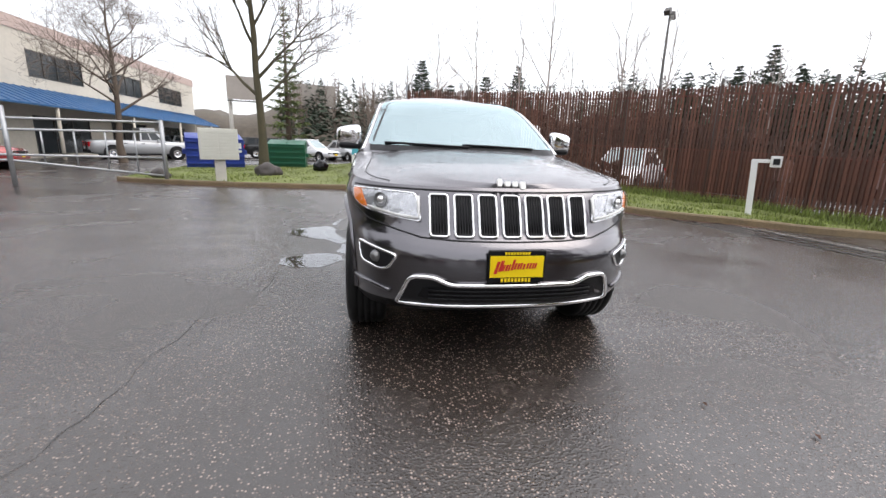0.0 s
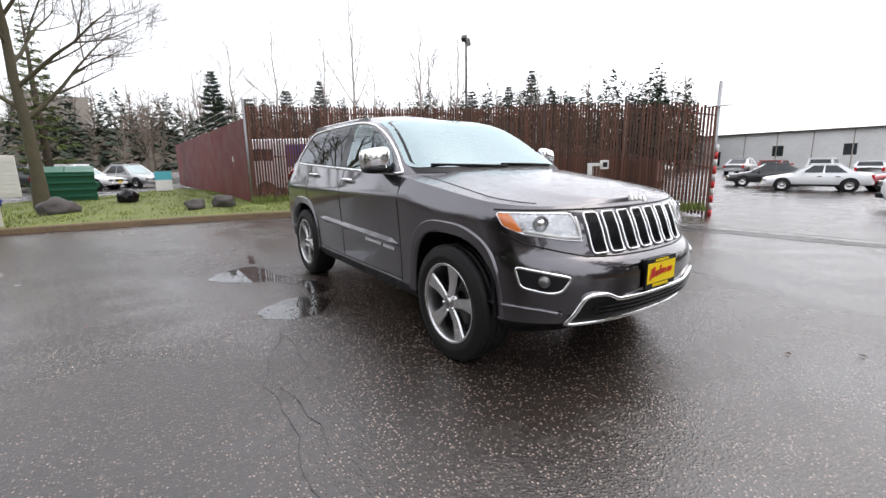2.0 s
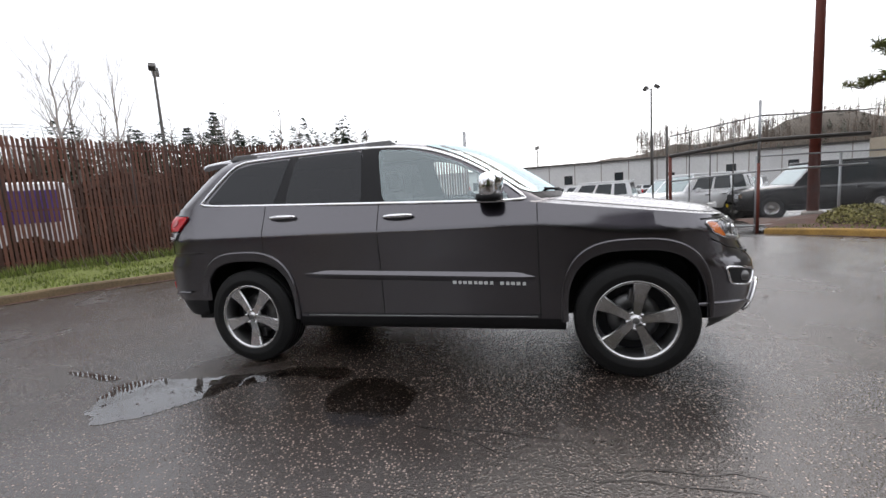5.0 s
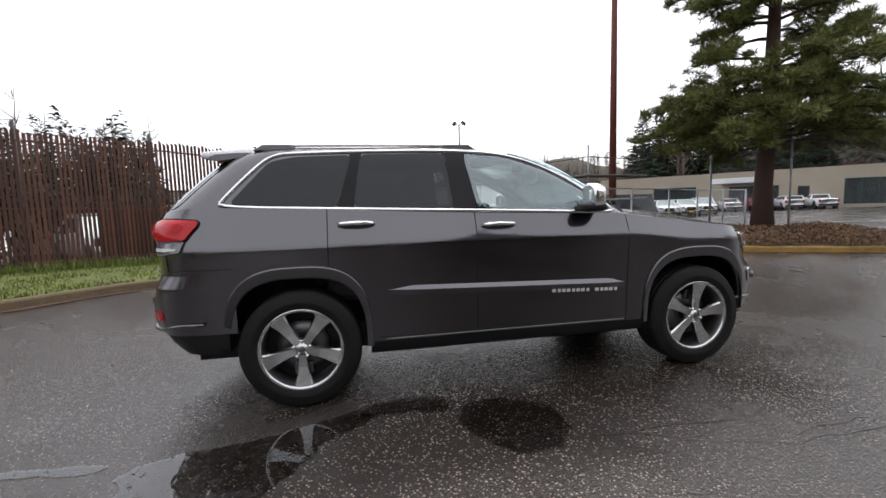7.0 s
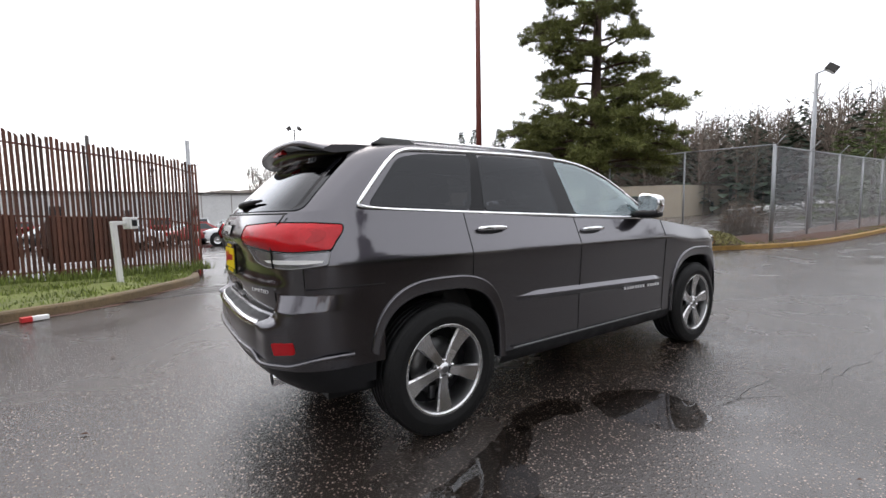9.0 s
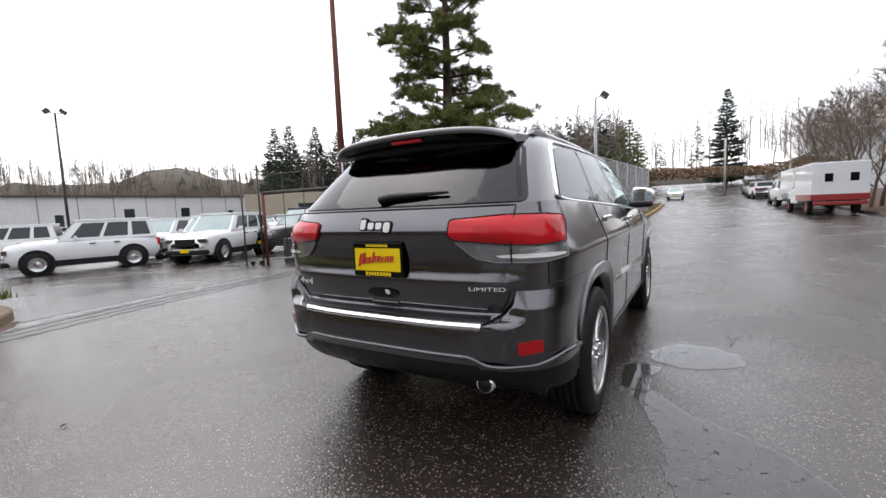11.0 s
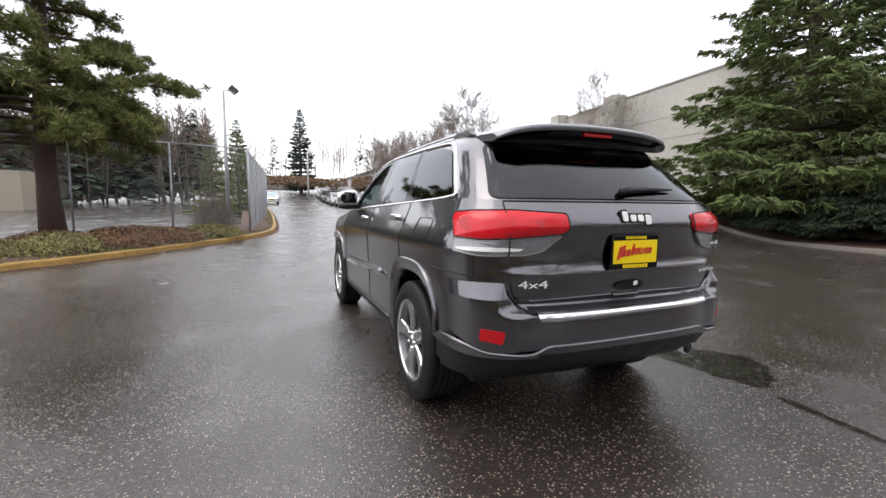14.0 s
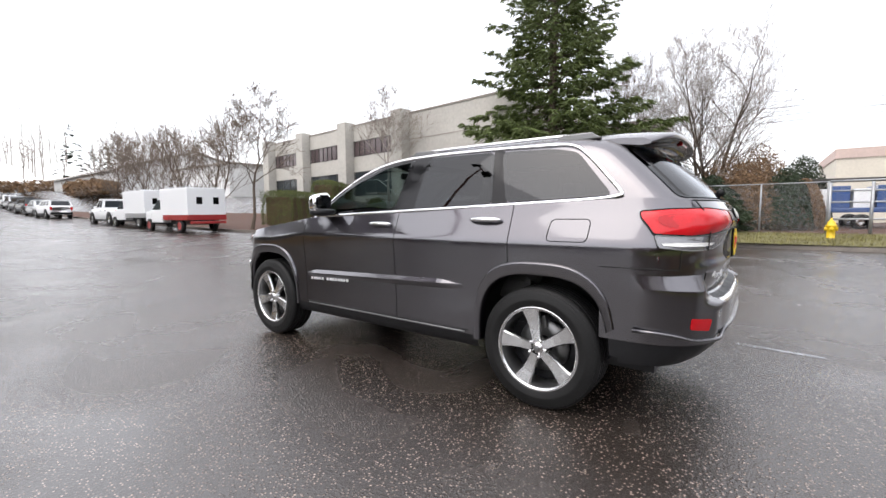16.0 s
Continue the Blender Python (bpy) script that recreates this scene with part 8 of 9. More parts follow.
    # wheel-arch flares and liners
    for yc in (-HUB_Y, HUB_Y):
        curve = [(-1, 0.37)] if yc > 0 else []
        for k in range(31):
            a = math.pi * (1 - k / 30)
            c, s = math.cos(a), math.sin(a)
            curve.append((math.copysign(abs(c) ** (2 / ARCH_M), c), ARCH_Z + ARCH_B * abs(s) ** (2 / ARCH_M)))
        curve += [(1, 0.37)] if yc < 0 else []
        prof = [(-0.014, -0.08), (-0.012, 0.002), (-0.006, 0.006), (0.002, 0.008), (0.020, 0.0125), (0.036, 0.0165), (0.040, 0.0165), (0.044, 0.012), (0.047, -0.004)]
        V, F = [], []
        rim = [(u, z) for u, z in curve if yc < 0 or u < 0.5 or z > 0.5]
        for u, z in rim:
            for g, o in prof:
                y = yc + u * (ARCH_A + g * (0.72 if g > 0 else 1))
                zz = z if z <= ARCH_Z else ARCH_Z + (z - ARCH_Z) * (ARCH_B + g * 1.4) / ARCH_B
                yy = max(min(y, 2.1), -2.1)
                V.append((sx * (low_x(yy, max(zz, 0.42)) + o), y, zz))
        p = len(prof)
        for i in range(len(rim) - 1):
            for j in range(p - 1):
                q = (i * p + j, (i + 1) * p + j, (i + 1) * p + j + 1, i * p + j + 1)
                F.append(q if sx < 0 else q[::-1])
        raw("wheel_arch_flare", V, F, M_PAINT, car, smooth=True)
        V, F = [], []
        for u, z in curve:
            for x in (0.90, 0.50):
                V.append((sx * x, yc + u * (ARCH_A - 0.004), z + (0.004 if z > ARCH_Z else 0)))
        for i in range(len(curve) - 1):
            F.append((2 * i, 2 * i + 1, 2 * i + 3, 2 * i + 2))
        F.append(tuple(2 * i + 1 for i in range(len(curve))))
        raw("wheel_arch_liner", V, F, M_PLASTIC, car)
    # roof rails
    tube("roof_rail", [(sx * (0.605 - 0.02 * abs(t - 0.5)), 0.22 + 1.48 * t, 1.686 + 0.029 * (1 - abs(2 * t - 1) ** 8)) for t in [k / 24 for k in range(25)]], 0.010, M_CHROME, car, 8, label="thin bright roof rail")
    for y in (0.34, 1.58):
        bm = box(bmesh.new(), -0.016, 0.016, -0.15, 0.15, 0.0, 0.044, 0.008)
        for v in bm.verts:
            if v.co.z > 0.025:
                v.co.y *= 0.66
        bm.transform(Matrix.Translation((sx * 0.602, y, 1.674)))
        part("rail_foot", bm, M_ALUDARK, car)
# fuel flap on the left flank
rim_line("fuel_flap_gap", fillet([(1.51, 1.055), (1.755, 1.055), (1.765, 1.185), (1.53, 1.185)], 0.035), low_side(1), 0.001, 0.0028, M_PLASTIC, car, sides=4)

# spoiler over the rear window: painted wing, and a hollow coloured black for shade
bm, bm2 = bmesh.new(), bmesh.new()
top, under = [], []
for k in range(49):
    u = -1 + k / 24
    x = 0.612 * math.sin(u * math.pi / 2)
    d = abs(x) / 0.612
    zr = 1.736 - 0.028 * d ** 2 - 0.045 * d ** 6
    lip_y = 2.125 - 0.035 * d ** 2 - 0.075 * d ** 10
    lip_z = zr - 0.028
    prof = [(1.70, zr + 0.001), (1.84, zr), (1.97, zr - 0.010), (lip_y - 0.02, lip_z + 0.006), (lip_y - 0.004, lip_z - 0.002), (lip_y, lip_z - 0.012), (lip_y - 0.006, lip_z - 0.030 + 0.012 * d ** 8)]
    top.append([bm.verts.new((x, y, z)) for y, z in prof])
    base_a, base_b = up_rear(x, 1.625 - 0.02 * (1 - d ** 2), 0.005), up_rear(x, 1.585, 0.005)
    low = [(x, prof[-1][0], prof[-1][1]), (x, lip_y - 0.05, lip_z - 0.045 + 0.02 * d ** 6), tuple(base_a), tuple(base_b)]
    under.append([bm2.verts.new(p) for p in low])
for grid, b in ((top, bm), (under, bm2)):
    for A, B in zip(grid, grid[1:]):
        for j in range(len(A) - 1):
            b.faces.new((A[j], A[j + 1], B[j + 1], B[j]))
for e in (0, -1):
    bm.faces.new([bm.verts.new(v.co) for v in top[e]] + [bm.verts.new(under[e][j].co) for j in (1, 2)])
bmesh.ops.recalc_face_normals(bm, faces=bm.faces)
spoiler = part("spoiler", bm, M_BEADEDLIT, car, smooth=True)
part("spoiler_underside", bm2, M_GLOSSBLACK, spoiler, "underside coloured black for its shade", smooth=True)
part("brake_light", boxed(-0.10, 0.10, 2.070, 2.100, 1.652, 1.672, 0.004), M_DARKRED, car, "dark red high brake light")

# nose: seven-slot grille
for k in range(7):
    cx = (k - 3) * 0.1335
    hw = 0.0495
    slot = fillet([(cx - hw, 0.772), (cx + hw, 0.772), (cx + hw, 0.988), (cx - hw, 0.988)], 0.018)
    g = patch("grille_slot", slot, low_front, 0.003, M_PLASTIC, car, 4)
    rim_line("slot_frame", slot, low_front, 0.008, 0.0078, M_CHROME, g, label="chrome slot frame")
    tubes("grille_mesh", [[low_front(cx + d, z, 0.006) for z in (0.785, 0.85, 0.92, 0.977)] for d in (-0.03, -0.015, 0.0, 0.015, 0.03)], 0.0035, M_GLOSSBLACK, g, 4)
rim_line("nose_crease", [(-0.86, 0.895), (-0.78, 0.835), (-0.62, 0.79), (-0.5, 0.762), (-0.3, 0.752), (0, 0.748), (0.3, 0.752), (0.5, 0.762), (0.62, 0.79), (0.78, 0.835), (0.86, 0.895)], low_front, 0.0, 0.005, M_PLASTIC, car, False)
rim_line("bonnet_front_gap", [(-0.86, 1.018), (-0.6, 1.012), (-0.3, 1.006), (0, 1.004), (0.3, 1.006), (0.6, 1.012), (0.86, 1.018)], low_front, 0.0, 0.006, M_PLASTIC, car, False)
for sx in (-1, 1):
    fr = lambda x, z, off=0.0, s=sx: low_front(s * x, z, off)
    LAMP = fillet([(0.862, 1.003), (0.72, 1.000), (0.525, 0.990), (0.498, 0.842), (0.62, 0.858), (0.79, 0.893), (0.855, 0.935)], 0.02)
    lamp = patch("headlight", LAMP, fr, 0.004, M_LAMPINNER, car, 5, label="clear headlight with amber corner")
    patch("reflector", fillet([(0.79, 0.988), (0.64, 0.984), (0.60, 0.90), (0.66, 0.888), (0.77, 0.908)], 0.015), fr, 0.010, M_LAMPINNER, lamp, 4, 0.006)
    patch("indicator", fillet([(0.859, 0.999), (0.820, 0.997), (0.785, 0.902), (0.81, 0.906), (0.852, 0.938)], 0.012), fr, 0.013, M_AMBER, lamp, 4, 0.008, label="amber turn signal")
    rim_line("light_bar", [(0.51, 0.975), (0.508, 0.862), (0.62, 0.872), (0.78, 0.906)], fr, 0.012, 0.009, M_WHITEPLASTIC, lamp, False, label="white light bar")
    c = fr(0.705, 0.948, 0.012)
    bm = bmesh.new()
    bmesh.ops.create_uvsphere(bm, u_segments=20, v_segments=12, radius=0.026)
    bmesh.ops.translate(bm, verts=bm.verts, vec=c)
    part("projector", bm, M_CHROME, lamp, smooth=True)
    n_ = (fr(0.705, 0.948, 0.1) - c).normalized()
    q = n_.to_track_quat("X", "Z").to_matrix().to_4x4()
    bm = lathe([(0.0, 0.028), (0.008, 0.038), (0.014, 0.042), (0.014, 0.037), (0.0, 0.028)], 24)
    bm.transform(Matrix.Translation(c) @ q)
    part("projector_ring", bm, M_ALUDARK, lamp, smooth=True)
    rim_line("lamp_rim", LAMP, fr, 0.006, 0.006, M_CHROME, lamp)
    patch("lens", LAMP, fr, 0.024, M_LENS, lamp, 5, 0.022, label="clear lens")
    FOG = fillet([(0.835, 0.715), (0.628, 0.664), (0.672, 0.588), (0.72, 0.576), (0.818, 0.602)], 0.025)
    fog = patch("fog_light", FOG, fr, 0.004, M_PLASTIC, car, 4)
    rim_line("fog_trim", FOG, fr, 0.006, 0.0085, M_CHROME, fog, label="chrome fog light surround")
    c = fr(0.735, 0.642, 0.010)
    bm = bmesh.new()
    bmesh.ops.create_uvsphere(bm, u_segments=16, v_segments=10, radius=0.034)
    bmesh.ops.translate(bm, verts=bm.verts, vec=c - Vector((0, -0.015, 0)))
    part("bulb", bm, M_ALUDARK, fog, smooth=True)
INTAKE = fillet([(-0.63, 0.385), (-0.565, 0.545), (-0.53, 0.563), (-0.44, 0.563), (-0.35, 0.522), (0.35, 0.522), (0.44, 0.563), (0.53, 0.563), (0.565, 0.545), (0.63, 0.385)], 0.03)
intake = patch("lower_intake", INTAKE, low_front, 0.004, M_PLASTIC, car, 5)
rim_line("intake_trim", INTAKE, low_front, 0.010, 0.0135, M_CHROME, intake, label="chrome lower grille trim")
patch("intake_inner", rounded([(-0.53, 0.415), (-0.475, 0.53), (0.475, 0.53), (0.53, 0.415)], 1), low_front, 0.012, M_GLOSSBLACK, intake, 4)
for z in (0.44, 0.465, 0.49):
    tube("intake_bar", [low_front(x, z, 0.016) for x in [-0.46 + 0.046 * k for k in range(21)]], 0.004, M_PLASTIC, intake, 4)
for sx in (-1, 1):
    rim_line("bumper_step", [(sx * 0.66, 0.455), (sx * 0.75, 0.478), (sx * 0.84, 0.485), (sx * 0.89, 0.487)], low_front, 0.006, 0.014, M_PAINT, car, False, sides=8)


def emblem(width, height, place, parent, grow=0.0):
    """A plain bright emblem of four rounded shapes: no letters."""
    e = None
    for k, (w, lo, hi) in enumerate(((0.17, -0.25, 0.5), (0.19, -0.25, 0.25), (0.19, -0.25, 0.25), (0.20, -0.5, 0.25))):
        x = (-0.5 + 0.26 * k) * width
        bm = bmesh.new()
        ring = []
        for j in range(20):
            a = 2 * math.pi * j / 20
            u = x + w * width * 0.5 * (1 + math.copysign(abs(math.cos(a)) ** 0.5, math.cos(a)))
            v = height * ((lo + hi) / 2 + (hi - lo) / 2 * math.copysign(abs(math.sin(a)) ** 0.5, math.sin(a)))
            ring.append((bm.verts.new(place(u, v, 0.009)), bm.verts.new(place(u, v, -0.004))))
        bm.faces.new([r[0] for r in ring])
        for A, B in zip(ring, ring[1:] + ring[:1]):
            bm.faces.new((A[0], A[1], B[1], B[0]))
        bmesh.ops.recalc_face_normals(bm, faces=bm.faces)
        e2 = part("emblem" if e is None else "emblem_shape", bm, M_WHITEPLASTIC, e or parent, "" if e else "plain bright emblem shapes")
        e = e or e2
        if grow:
            bm = bmesh.new()
            ring = []
            for j in range(20):
                a = 2 * math.pi * j / 20
                u = x + w * width * 0.5 + (w * width * 0.5 + grow) * math.copysign(abs(math.cos(a)) ** 0.5, math.cos(a))
                v = height * (lo + hi) / 2 + (height * (hi - lo) / 2 + grow) * math.copysign(abs(math.sin(a)) ** 0.5, math.sin(a))
                ring.append((bm.verts.new(place(u, v, 0.004 + 0.0004 * k)), bm.verts.new(place(u, v, -0.008))))
            bm.faces.new([r[0] for r in ring])
            for A, B in zip(ring, ring[1:] + ring[:1]):
                bm.faces.new((A[0], A[1], B[1], B[0]))
            bmesh.ops.recalc_face_normals(bm, faces=bm.faces)
            part("emblem_edge", bm, M_GLOSSBLACK, e, "black edge")


emblem(0.165, 0.062, lambda a, b, c: Vector((a, -2.165 - c + b * 0.40, 1.052 + b * 0.85 + c * 0.5)), car)
emblem(0.195, 0.068, lambda a, b, c: Vector((-a, 2.402 + c - 0.30 * max(b, -0.02), 1.205 + b)), car, 0.008)


def dealer_plate(y, s, zc):
    """Yellow advertising plate in a black frame; its script is a row of plain red bars."""
    f = part("plate_frame", boxed(-0.160, 0.160, min(y, y + s * 0.012), max(y, y + s * 0.012), zc - 0.088, zc + 0.088, 0.004), M_GLOSSBLACK, car, "black plate frame")
    yy = y + s * 0.0125
    part("plate", boxed(-0.148, 0.148, min(yy, yy + s * 0.002), max(yy, yy + s * 0.002), zc - 0.058, zc + 0.060), M_YELLOW, f, "yellow dealer plate")
    yy += s * 0.004
    bm = bmesh.new()
    rnd_s = random.Random(4)
    u = -0.128
    for w, h, g in ((0.016, 0.068, 0.008), (0.018, 0.060, 0.002), (0.011, 0.034, 0.006), (0.011, 0.034, 0.004), (0.008, 0.036, 0.008), (0.012, 0.058, 0.005), (0.011, 0.034, 0.006), (0.011, 0.032, 0.004), (0.009, 0.034, 0.007), (0.010, 0.030, 0.010), (0.010, 0.030, 0.006), (0.010, 0.032, 0.006), (0.009, 0.030, 0.004), (0.009, 0.030, 0.0)):
        zb = zc - 0.024 + 0.13 * (u + 0.13) * 0.6 + rnd_s.uniform(-0.003, 0.003) - (0.012 if h > 0.065 else 0)
        q = [(u, zb), (u + w, zb), (u + w + h * 0.28, zb + h), (u + h * 0.28, zb + h)]
        front = [bm.verts.new((-s * a, yy + s * 0.0015, b)) for a, b in q]
        back = [bm.verts.new((-s * a, yy - s * 0.001, b)) for a, b in q]
        bm.faces.new(front)
        for a in range(4):
            bm.faces.new((front[a], front[(a + 1) % 4], back[(a + 1) % 4], back[a]))
        u += w + g
    bmesh.ops.recalc_face_normals(bm, faces=bm.faces)
    tagged(part("script_stroke", bm, M_PLATERED, f, "row of slanting red bars"), kind="stuff")
    bm = bmesh.new()
    for k in range(9):
        box(bm, -0.085 + k * 0.019, -0.072 + k * 0.019, min(y + s * 0.012, y + s * 0.0145), max(y + s * 0.012, y + s * 0.0145), zc - 0.083, zc - 0.064)
    for k in range(9):
        box(bm, -0.07 + k * 0.016, -0.059 + k * 0.016, min(y + s * 0.012, y + s * 0.0145), max(y + s * 0.012, y + s * 0.0145), zc + 0.067, zc + 0.080)
    tagged(part("frame_lettering", bm, M_YELLOW, f), kind="stuff")


dealer_plate(-2.338, -1, 0.632)
part("plate_bracket", boxed(-0.15, 0.15, -2.340, -2.29, 0.55, 0.715, 0.01), M_PLASTIC, car)
dealer_plate(2.394, 1, 1.030)

# tail
EDGE_U = [(0.735, 0.28), (0.757, 0.324), (0.785, 0.369), (0.83, 0.413), (0.875, 0.432), (0.90, 0.436)]
EDGE_D = [(0.50, 0.012), (0.56, 0.028), (0.62, 0.033), (0.72, 0.036), (0.80, 0.039), (0.815, 0.037), (0.893, 0.0)]
for sx in (-1, 1):
    rr = lambda x, z, off=0.0, s=sx: low_rear(s * x, z, off)
    rw = lambda u, z, off=0.0, s=sx: rear_wrap(s * u, z, off)
    RED = fillet([(0.178, 1.150), (0.192, 1.228), (0.45, 1.243), (0.75, 1.240), (0.905, 1.230), (0.905, 1.195), (0.835, 1.108), (0.60, 1.100), (0.40, 1.108), (0.195, 1.128)], 0.018)
    CLEAR = fillet([(0.195, 1.122), (0.40, 1.102), (0.60, 1.094), (0.828, 1.102), (0.80, 1.040), (0.60, 1.022), (0.34, 1.024), (0.255, 1.044)], 0.014)
    t = patch("tail_light", RED, rw, 0.012, M_REDLENS, car, 8, 0.014, label="red tail light with clear lower lens", bulge=0.014)
    patch("lamp_core", rounded([(0.30, 1.150), (0.30, 1.205), (0.60, 1.215), (0.84, 1.210), (0.80, 1.145), (0.60, 1.140)], 2), rw, 0.0235, M_DARKRED, t, 4, 0.003, label="darker red inner lamp")
    patch("clear_lens", CLEAR, rw, 0.012, M_CLEARLENS, t, 5, 0.014, label="smoked clear lower lens")
    patch("light_strip", rounded([(0.34, 1.062), (0.79, 1.066), (0.77, 1.046), (0.38, 1.042)], 1), rw, 0.0155, M_WHITEPLASTIC, t, 3, label="white light strip")
    rim_line("lamp_edge", CLEAR, rw, 0.011, 0.0035, M_ALUDARK, t)
    rim_line("lamp_border", RED, rw, 0.012, 0.004, M_GLOSSBLACK, t)
    rim_line("tailgate_gap", [(0.70, z) for z in (1.28, 1.2, 1.1, 1.03, 1.02)], rr, 0.0170, 0.0038, M_PLASTIC, t, False, sides=4)
    def corner(u, z, off=0.0, f=rw):
        """The bumper's corner: proud of the body, with a sloping ledge on top and a curved inner edge."""
        u0 = lerp_table(z, EDGE_U)
        k = ease(u, u0, u0 + lerp_table(z, [(0.70, 0.20), (0.737, 0.022)]))
        fade = 1 - min(max((u - 0.58) / 0.39, 0), 1)
        base, full = f(u, z, off + 0.0012), f(u, z, off + 0.0012 + lerp_table(z, EDGE_D) * fade)
        return base.lerp(full, k)

    steps_u = [0, 0.006, 0.012, 0.017, 0.022, 0.03, 0.05, 0.08, 0.11, 0.14, 0.17, 0.2] + [0.2 + 0.04 * k for k in range(1, 21)]
    zs_ = [0.52, 0.53, 0.56, 0.60, 0.65, 0.70, 0.72, 0.735, 0.745, 0.757, 0.77, 0.785, 0.80, 0.809, 0.813, 0.816, 0.82, 0.826, 0.84, 0.86, 0.88, 0.888, 0.893, 0.8955]
    V = [corner(lerp_table(z, EDGE_U) + (1 - lerp_table(z, EDGE_U)) * s_, z) for s_ in steps_u for z in zs_]
    m = len(zs_)
    F = [(i * m + j, (i + 1) * m + j, (i + 1) * m + j + 1, i * m + j + 1) for i in range(len(steps_u) - 1) for j in range(m - 1)]
    raw("bumper_corner", V, F if sx < 0 else [q[::-1] for q in F], M_PAINT, car, smooth=True)
    patch("reflector", fillet([(0.462, 0.664), (0.600, 0.672), (0.608, 0.614), (0.475, 0.602)], 0.012), corner, 0.005, M_DARKRED, car, 4, 0.008, label="dark red bumper reflector")
    rim_line("tailgate_gap", [(0.695, 0.90), (0.675, 0.84), (0.64, 0.79)], rr, 0.001, 0.004, M_PLASTIC, car, False, sides=4)
rim_line("tailgate_bottom_gap", [(-0.66, 0.787), (0, 0.787), (0.66, 0.787)], low_rear, 0.0, 0.005, M_PLASTIC, car, False, sides=4)
rim_line("window_gap", [(-0.70, 1.285), (0, 1.285), (0.70, 1.285)], low_rear, 0.002, 0.004, M_PLASTIC, car, False, sides=4)
V, F = [], []
for k in range(25):
    x = -0.57 + 1.14 * k / 24
    for z, o in ((0.748, -0.004), (0.752, 0.008), (0.728, 0.014), (0.716, 0.004), (0.712, -0.006)):
        V.append(low_rear(x, z, o))
for k in range(24):
    for j in range(4):
        F.append((k * 5 + j, k * 5 + j + 1, k * 5 + j + 6, k * 5 + j + 5))
raw("bumper_strip", V, F, M_CHROME, car, "bright chrome bumper strip", smooth=True)
V, F = [], []
for k in range(31):
    x = -0.60 + 1.20 * k / 30
    for z, o in ((0.7495, 0.002), (0.758, 0.006), (0.768, 0.005), (0.777, 0.003), (0.786, 0.001)):
        V.append(low_rear(x, z, o))
for k in range(30):
    for j in range(4):
        F.append((k * 5 + j, k * 5 + j + 1, k * 5 + j + 6, k * 5 + j + 5))
raw("step_pad", V, F, M_PLASTIC, car, "black plastic step pad")
rim_line("valance_step", [(x, 0.582 - 0.034 * ease(abs(x), 0.50, 0.60) + 0.045 * ease(abs(x), 0.76, 0.90)) for x in [-0.90 + 0.0225 * k for k in range(81)]], lambda x, z, off=0.0: low_rear(x, z, off + 0.030 * ease(abs(x), 0.52, 0.66)), 0.004, 0.011, M_PAINT, car, False, sides=8)
tube("exhaust", [(-0.55, 2.10, 0.425), (-0.55, 2.32, 0.425)], 0.044, M_CHROME, car, 18)
# solid black plug in the tip; its colour stands for the shade inside
tube("bore_shade_plug", [(-0.55, 2.2, 0.425), (-0.55, 2.322, 0.425)], 0.036, M_PLASTIC, car, 18)
hr = patch("tailgate_handle", rounded([(-0.10, 0.875), (0.10, 0.875), (0.10, 0.825), (-0.10, 0.825)], 2), low_rear, 0.006, M_PLASTIC, car, 3)
patch("sticker", rounded([(-0.055, 0.872), (-0.022, 0.876), (-0.024, 0.848), (-0.05, 0.846)], 1), low_rear, 0.010, M_WHITEPRINT, hr, 2, label="small white sticker")
rim_line("handle_lip", [(-0.085, 0.80), (0.085, 0.80)], low_rear, 0.004, 0.006, M_ALUDARK, hr, False)
tube("rear_wiper", [up_rear(x, z, 0.022) for x, z in ((0.03, 1.322), (-0.04, 1.335), (-0.2, 1.34), (-0.37, 1.345))], [0.022, 0.019, 0.013, 0.006], M_PLASTIC, car, 8)


def lettering(name, text, size, m, parent, label, extrude=0.002):
    """Raised built-in lettering turned into a mesh."""
    cu = bpy.data.curves.new(name, "FONT")
    cu.body, cu.size, cu.extrude, cu.align_x = text, size, extrude, "CENTER"
    tmp = new(name + "_source", cu)
    bpy.context.view_layer.update()
    me = bpy.data.meshes.new_from_object(tmp.evaluated_get(bpy.context.evaluated_depsgraph_get()))
    bpy.data.objects.remove(tmp)
    me.transform(m)
    ob = new(name, me)
    ob.parent = parent
    me.materials.append(M_BADGE)
    return tagged(ob, label)


for text, x, z, sz in (("4x4", 0.585, 0.868, 0.058), ("LIMITED", -0.595, 0.895, 0.028)):
    c = low_rear(x, z, 0.021)
    out = (low_rear(x, z, 0.1) - low_rear(x, z, 0.0)).normalized()
    up_ = Vector((0, 0, 1))
    right = up_.cross(out).normalized()
    turn = Matrix((right, up_, out)).transposed().to_4x4()
    lettering("badge", text, sz, Matrix.Translation(c) @ turn @ Matrix.Diagonal((1.75, 0.9, 1, 1)), car, "raised bright silver badge lettering")
# front wipers on the cowl
tube("wiper", [up_front(x, z, 0.016) for x, z in ((0.55, 1.238), (0.25, 1.247), (-0.05, 1.252))], 0.009, M_PLASTIC, car, 6)
tube("wiper", [up_front(x, z, 0.016) for x, z in ((0.0, 1.236), (-0.35, 1.247), (-0.66, 1.256))], 0.009, M_PLASTIC, car, 6)
V = [up_front(x, z, 0.004) for z in (1.205, 1.246) for x in [-0.78 + 0.06 * k for k in range(27)]]
raw("cowl_panel", V, [(k, k + 1, k + 28, k + 27) for k in range(26)], M_PLASTIC, car)

